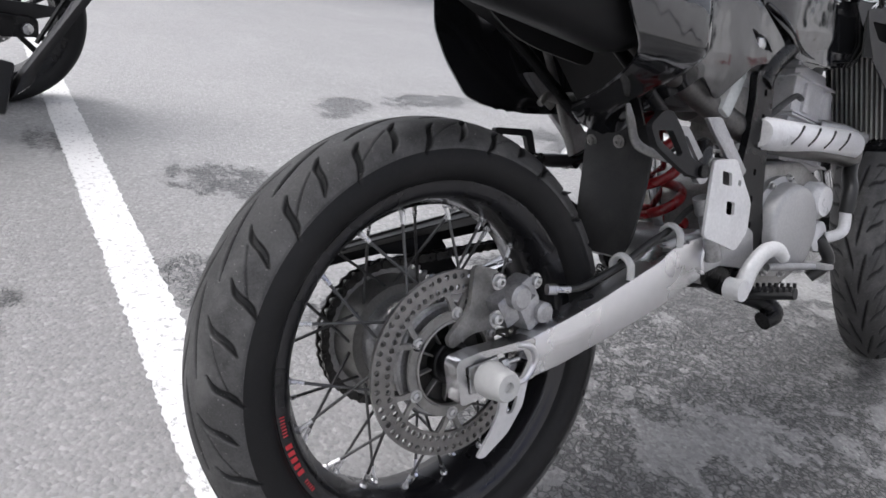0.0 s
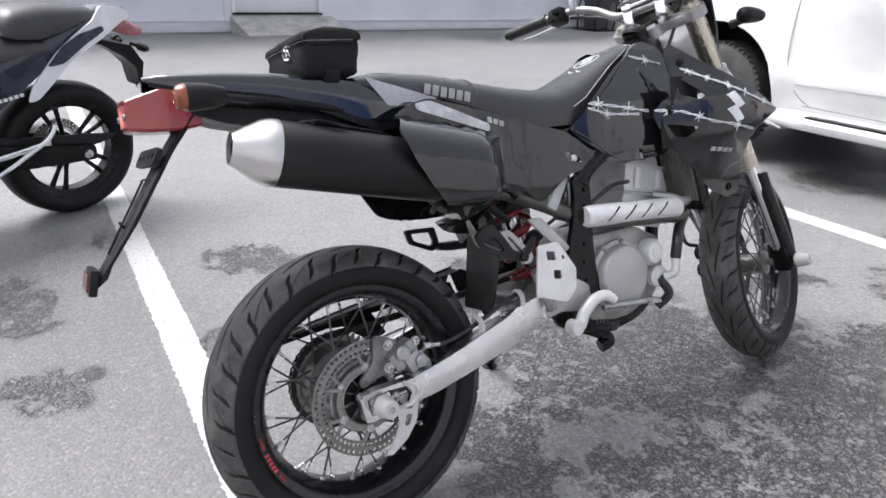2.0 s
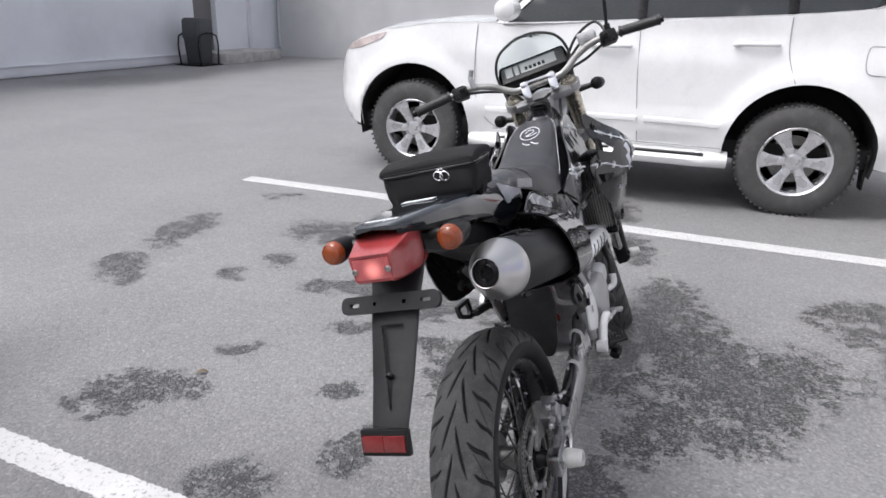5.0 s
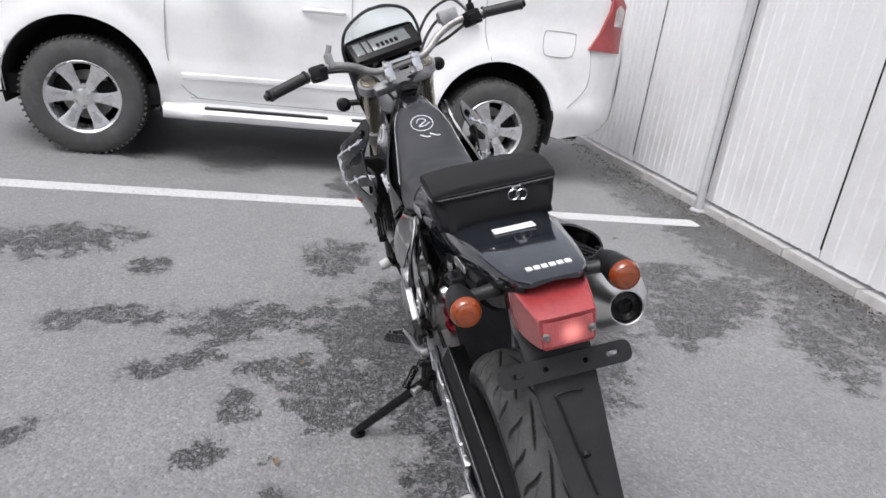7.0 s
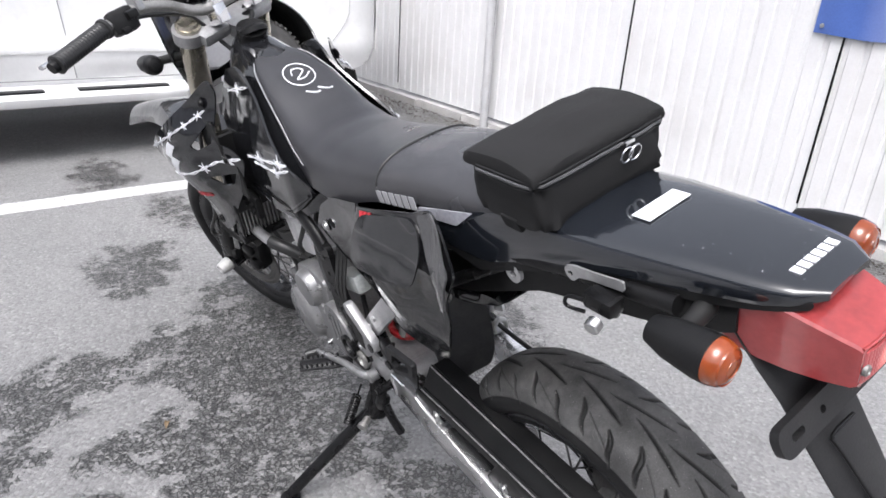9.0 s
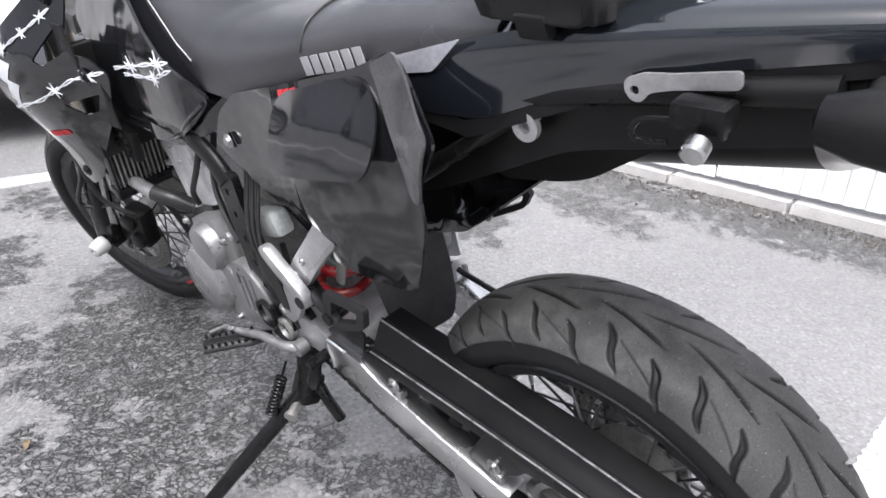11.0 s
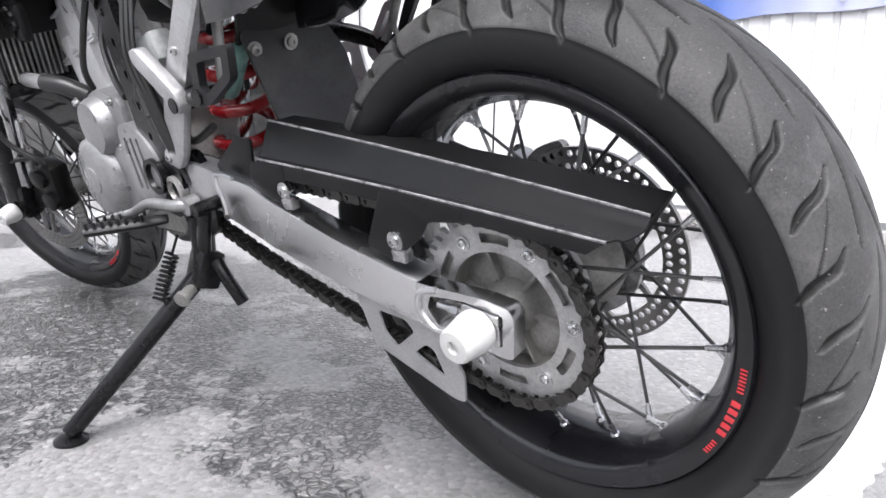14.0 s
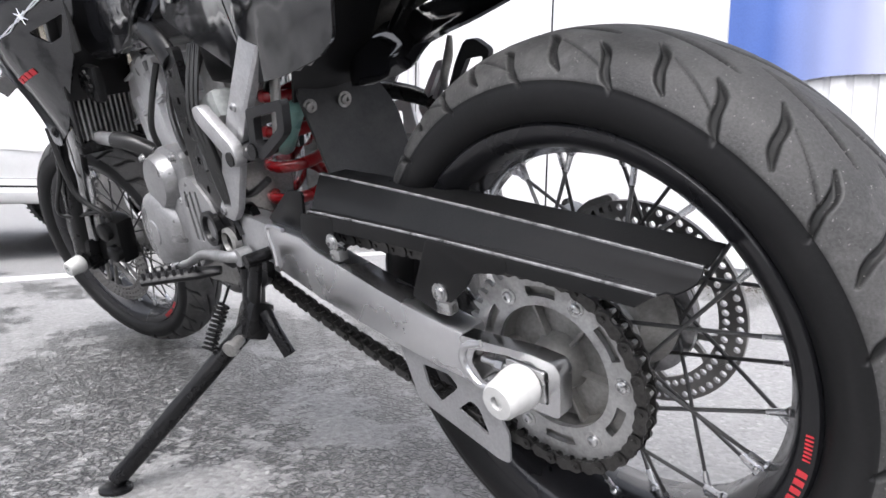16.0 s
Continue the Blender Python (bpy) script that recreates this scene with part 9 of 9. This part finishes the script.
    for x0, x1 in ((-1.05, -0.22), (-0.05, 0.44)):
        bm = bmesh.new()
        box(bm, at((x0 + x1) / 2, 0.3945, -0.052), (x1 - x0, 0.072, 0.010), None, 0.004)
        part("tread", bm, GREY_PLASTIC, board, "dark grip tread")
    for cx in (FW, RW):
        bm = bmesh.new()
        rows = []
        for a in np.linspace(-0.25, math.pi + 0.25, 26):
            rows.append([bm.verts.new(at(cx - 0.478 * math.cos(a), 0.43 + 0.478 * math.sin(a), d)) for d in (0.012, 0.30, 0.55)])
        for a, b in zip(rows, rows[1:]):
            for k in range(2):
                bm.faces.new((a[k], a[k + 1], b[k + 1], b[k]))
        hub_ring = [bm.verts.new(at(cx - 0.478 * math.cos(a), 0.43 + 0.478 * math.sin(a), 0.55)) for a in np.linspace(-0.25, math.pi + 0.25, 26)]
        bm.faces.new(hub_ring)
        part("arch_liner", bm, WELL, car)
    bm = bmesh.new()
    panel(bm, [(1.44, 0.47), (1.54, 0.44), (1.56, 0.20), (1.50, 0.20)], lambda u, v: 0.05, 0.012, 0.05, place=lambda u, v, d: at(1.50 + (v - 0.3) * -0.1, v, d + (u - 1.44) * 2.0), corner=0.01)
    part("mud_flap", bm, HOSE, car)
    # lamps
    bm = bmesh.new()
    panel(bm, [(-2.46, 0.985), (-2.30, 1.010), (-2.10, 1.085), (-2.06, 1.140), (-2.20, 1.105), (-2.40, 1.045)], lambda u, v: car_y(u, v) - 0.006, 0.012, 0.03, place=at, corner=0.015)
    part("headlamp", bm, mat("headlamp_cover", (0.50, 0.42, 0.40), 0.08, 0.2, 0.2, 12, 80, 0.0, coat=1.0), car, "clear headlamp with a chrome and amber inside")
    bm = bmesh.new()
    panel(bm, [(1.690, 1.065), (1.990, 1.055), (1.990, 1.400), (1.930, 1.465), (1.835, 1.465), (1.835, 1.360), (1.780, 1.210)], lambda u, v: car_y(u, min(v, 1.24)) - 0.030 + 0.36 * max(0, v - 1.40), 0.030, 0.035, place=at, corner=0.01)
    tail_lamp = part("tail_lamp", bm, RED_LENS, car, "angular red tail lamp", angle=50)
    bm = bmesh.new()
    panel(bm, [(1.880, 1.250), (1.975, 1.250), (1.970, 1.370), (1.910, 1.405), (1.875, 1.370)], lambda u, v: car_y(u, min(v, 1.24)) - 0.034 + 0.36 * max(0, v - 1.40), 0.010, 0.03, place=at, corner=0.01)
    part("clear_lens", bm, bpy.data.materials["headlamp_cover"], tail_lamp, "pale clear lens", angle=50)
    bm = bmesh.new()
    mx, mz = -1.02, 1.30
    rings = []
    for d, w, h in ((-0.02, 0.03, 0.02), (-0.06, 0.045, 0.03), (-0.10, 0.085, 0.075), (-0.20, 0.095, 0.085), (-0.26, 0.075, 0.065), (-0.275, 0.03, 0.03)):
        rings.append([at(mx + w * math.cos(a), mz + 0.03 + h * math.sin(a), d) for a in np.linspace(0, 2 * math.pi, 17)[:-1]])
    loft(bm, rings)
    part("door_mirror", bm, CAR_WHITE, car)

# bonnet, screen, roof, tail and nose between the flanks
def across(bm, rows, crown=0.03, n=12):
    """A sheet from flank to flank through rows of (x, z, inset)."""
    vs = []
    for x, z, ins in rows:
        vs.append([bm.verts.new((x - 0.10 * (1 - (2 * k / n - 1) ** 2) * (1 if x < -2.0 else -1 if x > 1.9 else 0), ins + (CAR_W - 2 * ins) * k / n, z + crown * (1 - (2 * k / n - 1) ** 2))) for k in range(n + 1)])
    for a, b in zip(vs, vs[1:]):
        for k in range(n):
            bm.faces.new((a[k], a[k + 1], b[k + 1], b[k]))
    solid(bm, bm.faces[:], 0.010)
    return bm


part("bonnet", across(bmesh.new(), [(-2.50, 0.96, car_y(-2.50, 0.96)), (-2.30, 1.075, car_y(-2.30, 1.075)), (-2.05, 1.155, car_y(-2.05, 1.155)), (-1.65, 1.215, car_y(-1.65, 1.215)), (-1.16, 1.235, car_y(-1.2, 1.235))], 0.05), CAR_WHITE, car, angle=60)
part("windscreen", across(bmesh.new(), [(-1.16, 1.238, 0.06), (-0.85, 1.52, 0.15), (-0.52, 1.80, 0.27)], 0.05), CAR_GLASS, car, "dark windscreen", angle=60)
part("roof", across(bmesh.new(), [(-0.52, 1.80, 0.25), (-0.20, 1.86, 0.28), (0.60, 1.885, 0.28), (1.45, 1.85, 0.28), (1.78, 1.76, 0.26)], 0.03), CAR_WHITE, car, angle=60)
part("tailgate", across(bmesh.new(), [(1.78, 1.76, 0.26), (1.97, 1.42, 0.16), (2.04, 1.20, 0.20), (2.10, 1.00, 0.24), (2.13, 0.80, 0.27), (2.09, 0.52, 0.22)], 0.0), CAR_WHITE, car, angle=60)
part("nose", across(bmesh.new(), [(-2.50, 0.96, car_y(-2.50, 0.96)), (-2.62, 0.84, car_y(-2.62, 0.84)), (-2.64, 0.62, car_y(-2.64, 0.62)), (-2.60, 0.48, car_y(-2.60, 0.48)), (-2.48, 0.40, car_y(-2.48, 0.40))], 0.0), CAR_WHITE, car, angle=60)
bm = bmesh.new()
box(bm, (-0.3, CAR_W / 2, 0.42), (4.2, CAR_W - 0.25, 0.14), None, 0.03)
part("underbody", bm, WELL, car)
bm = bmesh.new()
for y in (0.45, CAR_W - 0.45):
    for x in (-0.55, 0.45):
        box(bm, (x, y, 1.00), (0.14, 0.50, 0.66), turned(0, -14, 0), 0.06)
        box(bm, (x + 0.11, y, 1.46), (0.07, 0.26, 0.20), turned(0, -10, 0), 0.05)
pieces("car_seat", bm, GREY_PLASTIC, car)


def car_wheel(x, y, side):
    """Road wheel: tyre with tread blocks, six broad spokes, nuts and a cap; side is the way it faces."""
    bm = bmesh.new()
    prof = [(-0.13, 0.235), (-0.132, 0.30), (-0.125, 0.355), (-0.105, 0.380), (-0.05, 0.389), (0.05, 0.389), (0.105, 0.380), (0.125, 0.355), (0.132, 0.30), (0.13, 0.25), (0.122, 0.232)]
    lathe(bm, prof, 72, cap=False)
    m = Matrix.Translation((x, y, WZ)) @ Matrix.Rotation(radians(-90 * side), 4, "Z")
    tyre = part("wheel", bm, CAR_TYRE, car, "dusty black tyre on a silver six-spoke alloy", m, angle=50)
    bm = bmesh.new()
    for k in range(60):
        a = 2 * math.pi * k / 60
        for sx in (-1, 1):
            box(bm, (sx * 0.092, 0.3835 * math.cos(a), 0.3835 * math.sin(a)), (0.050, 0.016, 0.014), Matrix.Rotation(a, 3, "X"))
    tagged(part("tread", bm, CAR_TYRE, tyre), kind="stuff")
    bm = bmesh.new()
    lathe(bm, [(0.118, 0.236), (0.126, 0.240), (0.130, 0.236), (0.120, 0.222), (0.06, 0.212), (-0.10, 0.215), (-0.10, 0.225)], 60, cap=False)
    lathe(bm, [(0.060, 0.0), (0.105, 0.0), (0.108, 0.034), (0.102, 0.050), (0.095, 0.078), (0.070, 0.085)], 36)
    part("rim", bm, CAR_ALLOY, tyre, "silver alloy rim", angle=40)
    bm = bmesh.new()
    rings = []
    for r, w, xo in ((0.060, 0.030, 0.098), (0.12, 0.034, 0.104), (0.17, 0.044, 0.110), (0.222, 0.062, 0.118)):
        rings.append([(xo, r, -w), (xo + 0.004, r, -w * 0.55), (xo + 0.004, r, w * 0.55), (xo, r, w), (xo - 0.028, r, w * 0.85), (xo - 0.028, r, -w * 0.85)])
    loft(bm, rings)
    sp = part("spoke", bm, CAR_ALLOY, tyre, angle=25)
    for k in range(1, 6):
        again(sp, Matrix.Rotation(2 * math.pi * k / 6, 4, "X"), tyre)
    bm = bmesh.new()
    for k in range(6):
        a = 2 * math.pi * (k + 0.5) / 6
        lathe(bm, [(0.09, 0.013), (0.114, 0.012), (0.116, 0.0)], 8, Matrix.Translation((0, 0.064 * math.cos(a), 0.064 * math.sin(a))))
    pieces("wheel_nut", bm, STEEL, tyre)
    bm = bmesh.new()
    lathe(bm, [(-0.02, 0.0), (-0.02, 0.165), (0.0, 0.165), (0.0, 0.0)], 36)
    part("brake_disc", bm, HUB, tyre)
    bm = bmesh.new()
    lathe(bm, [(-0.06, 0.0), (-0.06, 0.22)], 36)
    part("backing", bm, WELL, tyre)


for x in (FW, RW):
    car_wheel(x, 0.135, 1)
    car_wheel(x, CAR_W - 0.135, -1)

# ---- the second motorcycle, parked the other way round ----
MOTO = pose(-2.45, -0.27, 0, 0, 0, -159.9) @ pose(0, 0, 0.0, 0, -5, 0)
moto = thing("parked_motorcycle", MOTO, "dark blue and white road motorcycle with cast wheels, parked", "motorcycle")
BLUE_BLACK = mat("dark_blue_bodywork", (0.020, 0.024, 0.045), 0.28, 0, 0.12, 8, 120, 0.02, coat=0.4)
BIKE_WHITE = mat("white_bodywork", (0.78, 0.79, 0.82), 0.25, 0, 0.03, 8, 120, 0.01, coat=0.5)


def put(name, bm, material, label="", m=None, angle=40):
    return part(name, bm, material, moto, label, m, angle=angle)


def cast_wheel(y, name):
    bm = bmesh.new()
    lathe(bm, [(-0.052, 0.222), (-0.058, 0.235), (-0.050, 0.236), (-0.03, 0.215), (0.03, 0.215), (0.050, 0.236), (0.058, 0.235), (0.052, 0.222), (0.03, 0.200), (-0.03, 0.200)], 72, closed=True)
    lathe(bm, [(-0.055, 0.0), (-0.055, 0.045), (0.055, 0.045), (0.055, 0.0)], 28)
    spk = bmesh.new()
    for k in range(5):
        for d in (-0.16, 0.16):
            a = 2 * math.pi * k / 5 + d
            b = 2 * math.pi * k / 5 + d * 0.6
            tube(spk, [(0, 0.040 * math.cos(b), 0.040 * math.sin(b)), (0, 0.12 * math.cos(a), 0.12 * math.sin(a)), (0, 0.207 * math.cos(a), 0.207 * math.sin(a))], [0.014, 0.010, 0.013], 8, 3)
    w = part(name, bm, FRAME_BLACK, moto, "black cast five-spoke wheel", Matrix.Translation((0, y, 0.312)))
    pieces("spoke", spk, FRAME_BLACK, w)
    bm = bmesh.new()
    lathe(bm, [(-0.055, 0.232), (-0.072, 0.245), (-0.080, 0.270), (-0.070, 0.292), (-0.045, 0.307), (0.0, 0.314), (0.045, 0.307), (0.070, 0.292), (0.080, 0.270), (0.072, 0.245), (0.055, 0.232)], 72, cap=False)
    part("tyre", bm, SIDEWALL, w, "black road tyre", angle=50)
    bm = bmesh.new()
    holed_ring(bm, 0.075, 0.005, 0.075, 0.12, 3, 36, 0.004)
    part("brake_disc", bm, DISC, w)


cast_wheel(0.0, "rear_wheel")
cast_wheel(1.50, "front_wheel")
bm = bmesh.new()
for s in (-1, 1):
    slab(bm, rounded([(-0.075, 0.345), (0.30, 0.400), (0.52, 0.420), (0.52, 0.330), (0.25, 0.285), (-0.075, 0.275)], 0.02), s * 0.095, s * 0.130, 0.006)
put("swingarm", bm, FRAME_BLACK, "black box swingarm")
bm = bmesh.new()
for s in (-1, 1):
    lathe(bm, [(0, 0.020), (0.012, 0.020), (0.016, 0.012)], 12, along((s * 0.130, -0.030, 0.310), (s * 0.2, -0.030, 0.310)))
pieces("axle_nut", bm, STEEL, moto)
bm = bmesh.new()
panel(bm, [(0.42, 0.455), (0.26, 0.425), (0.10, 0.410), (-0.06, 0.395), (-0.20, 0.375), (-0.15, 0.350), (0.0, 0.325), (0.10, 0.330), (0.20, 0.365), (0.42, 0.400)], lambda u, v: -0.105, 0.006, 0.03, corner=0.02)
put("hugger", bm, GREY_PLASTIC, "dark grey rear hugger and chain cover")
bm = bmesh.new()
for s in (-1, 1):
    tube(bm, [(s * 0.140, 0.105, 0.470), (s * 0.145, 0.15, 0.410), (s * 0.150, 0.30, 0.325), (s * 0.150, 0.47, 0.235)], [0.012, 0.016, 0.014, 0.014], 10, flat=0.8)
    tube(bm, [(s * 0.145, 0.16, 0.395), (s * 0.150, 0.34, 0.365), (s * 0.150, 0.55, 0.345)], [0.012, 0.014, 0.020], 10)
    tube(bm, [(s * 0.140, 0.105, 0.470), (s * 0.13, 0.13, 0.42), (s * 0.13, 0.14, 0.38)], 0.012, 10)
put("peg_bracket", bm, CHROME, "polished metal footrest bracket")
bm = bmesh.new()
shell(bm, [(-0.19, 0.060, 0.935, 0.905), (-0.10, 0.110, 0.955, 0.900), (0.02, 0.135, 0.965, 0.860), (0.12, 0.140, 0.962, 0.835), (0.21, 0.140, 0.945, 0.840), (0.245, 0.120, 0.905, 0.850)], np.linspace(-0.19, 0.245, 14), 2.6, 16)
put("pillion_seat", bm, SEAT, "grey-black pillion seat", angle=60)
bm = bmesh.new()
shell(bm, [(0.03, 0.110, 0.845, 0.790), (0.15, 0.130, 0.850, 0.780), (0.35, 0.140, 0.845, 0.740), (0.55, 0.120, 0.850, 0.740), (0.72, 0.08, 0.90, 0.76)], np.linspace(0.03, 0.72, 14), 2.6, 16)
put("rider_seat", bm, SEAT_GREY, "grey rider seat", angle=60)
bm = bmesh.new()
for s in (-1, 1):
    panel(bm, [(-0.335, 0.905), (-0.30, 0.945), (-0.16, 0.962), (-0.12, 0.905), (-0.03, 0.845), (0.06, 0.770), (0.17, 0.640), (0.195, 0.575), (0.15, 0.585), (0.08, 0.650), (0.01, 0.725), (-0.10, 0.795), (-0.22, 0.850)], lambda u, v: s * (0.135 - 0.07 * sm(-0.1, -0.33, u)), 0.008, 0.035, corner=0.02)
part_tail = put("tail_cowl", bm, BIKE_WHITE, "white tail cowl panels", angle=35)
bm = bmesh.new()
for s in (-1, 1):
    panel(bm, [(-0.16, 0.880), (-0.05, 0.850), (0.03, 0.800), (0.10, 0.720), (0.03, 0.730), (-0.08, 0.810), (-0.17, 0.860)], lambda u, v: s * (0.142 - 0.06 * sm(-0.1, -0.33, u)), 0.006, 0.03, corner=0.015)
pieces("tail_side", bm, BLUE_BLACK, moto)
bm = bmesh.new()
shell(bm, [(-0.32, 0.055, 0.945, 0.90), (-0.20, 0.09, 0.955, 0.86), (0.0, 0.12, 0.90, 0.78), (0.3, 0.125, 0.80, 0.56), (0.5, 0.135, 0.80, 0.42), (0.75, 0.150, 0.92, 0.40), (0.95, 0.150, 1.02, 0.42), (1.08, 0.10, 0.98, 0.60)], np.linspace(-0.32, 1.08, 26), 3.0, 18)
put("body", bm, BLUE_BLACK, "dark blue fairing and frame cover", angle=50)
bm = bmesh.new()
bar_marks(bm, (-0.1475, 0.36, 0.590), (0, -1, 0.20), (0, 0.2, 1), 7, 0.016, 0.006, 0.014)
put("lettering_bars", bm, WHITE_MARK)
bm = bmesh.new()
box(bm, (0, 0.72, 0.36), (0.30, 0.42, 0.28), None, 0.05)
put("engine", bm, ALU_CAST, "dark cast engine")
bm = bmesh.new()
shell(bm, [(-0.415, 0.020, 0.840, 0.820), (-0.38, 0.045, 0.862, 0.812), (-0.32, 0.055, 0.892, 0.815), (-0.27, 0.05, 0.90, 0.83)], np.linspace(-0.415, -0.27, 7), 3, 14)
put("tail_lamp", bm, mat("dull_red_lens", (0.30, 0.09, 0.10), 0.25, 0, 0.1, coat=0.4), "dull red tail lamp")
bm = bmesh.new()
rows = [[(-0.055, -0.20, 0.80), (0.055, -0.20, 0.80), (0.055, -0.19, 0.78), (-0.055, -0.19, 0.78)], [(-0.060, -0.33, 0.77), (0.060, -0.33, 0.77), (0.06, -0.29, 0.72), (-0.06, -0.29, 0.72)], [(-0.065, -0.385, 0.69), (0.065, -0.385, 0.69), (0.065, -0.345, 0.665), (-0.065, -0.345, 0.665)], [(-0.055, -0.375, 0.575), (0.055, -0.375, 0.575), (0.055, -0.362, 0.572), (-0.055, -0.362, 0.572)]]
loft(bm, rows)
put("plate_carrier", bm, BLACK_PLASTIC, "black plate carrier")
for s in (-1, 1):
    bm = bmesh.new()
    lathe(bm, [(0, 0.008), (0.05, 0.008), (0.055, 0.018), (0.09, 0.020), (0.11, 0.010), (0.112, 0.0)], 14, along((s * 0.04, -0.34, 0.775), (s * 0.2, -0.37, 0.765)))
    put("indicator", bm, BLACK_PLASTIC)
bm = bmesh.new()
for s in (-1, 1):
    tube(bm, [(s * 0.12, 1.36, 0.56), (s * 0.11, 1.50, 0.312)], 0.025, 12)
    tube(bm, [(s * 0.11, 1.08, 1.02), (s * 0.12, 1.36, 0.56)], 0.022, 12)
    tube(bm, [(s * 0.02, 1.02, 1.08), (s * 0.15, 1.00, 1.10), (s * 0.36, 0.92, 1.09)], 0.013, 10)
put("fork", bm, FRAME_BLACK, "black fork and handlebar")
bm = bmesh.new()
lathe(bm, [(0, 0.0145), (0.36, 0.0120)], 12, along((-0.14, 0.62, 0.30), (-0.34, 0.70, 0.03)))
put("side_stand", bm, FRAME_BLACK)
bm = bmesh.new()
lathe(bm, [(0, 0.045), (0.02, 0.055), (0.36, 0.058), (0.40, 0.03)], 20, along((0.155, 0.02, 0.36), (0.14, 0.42, 0.30)))
put("silencer", bm, ALU_CAST, "grey stub silencer")
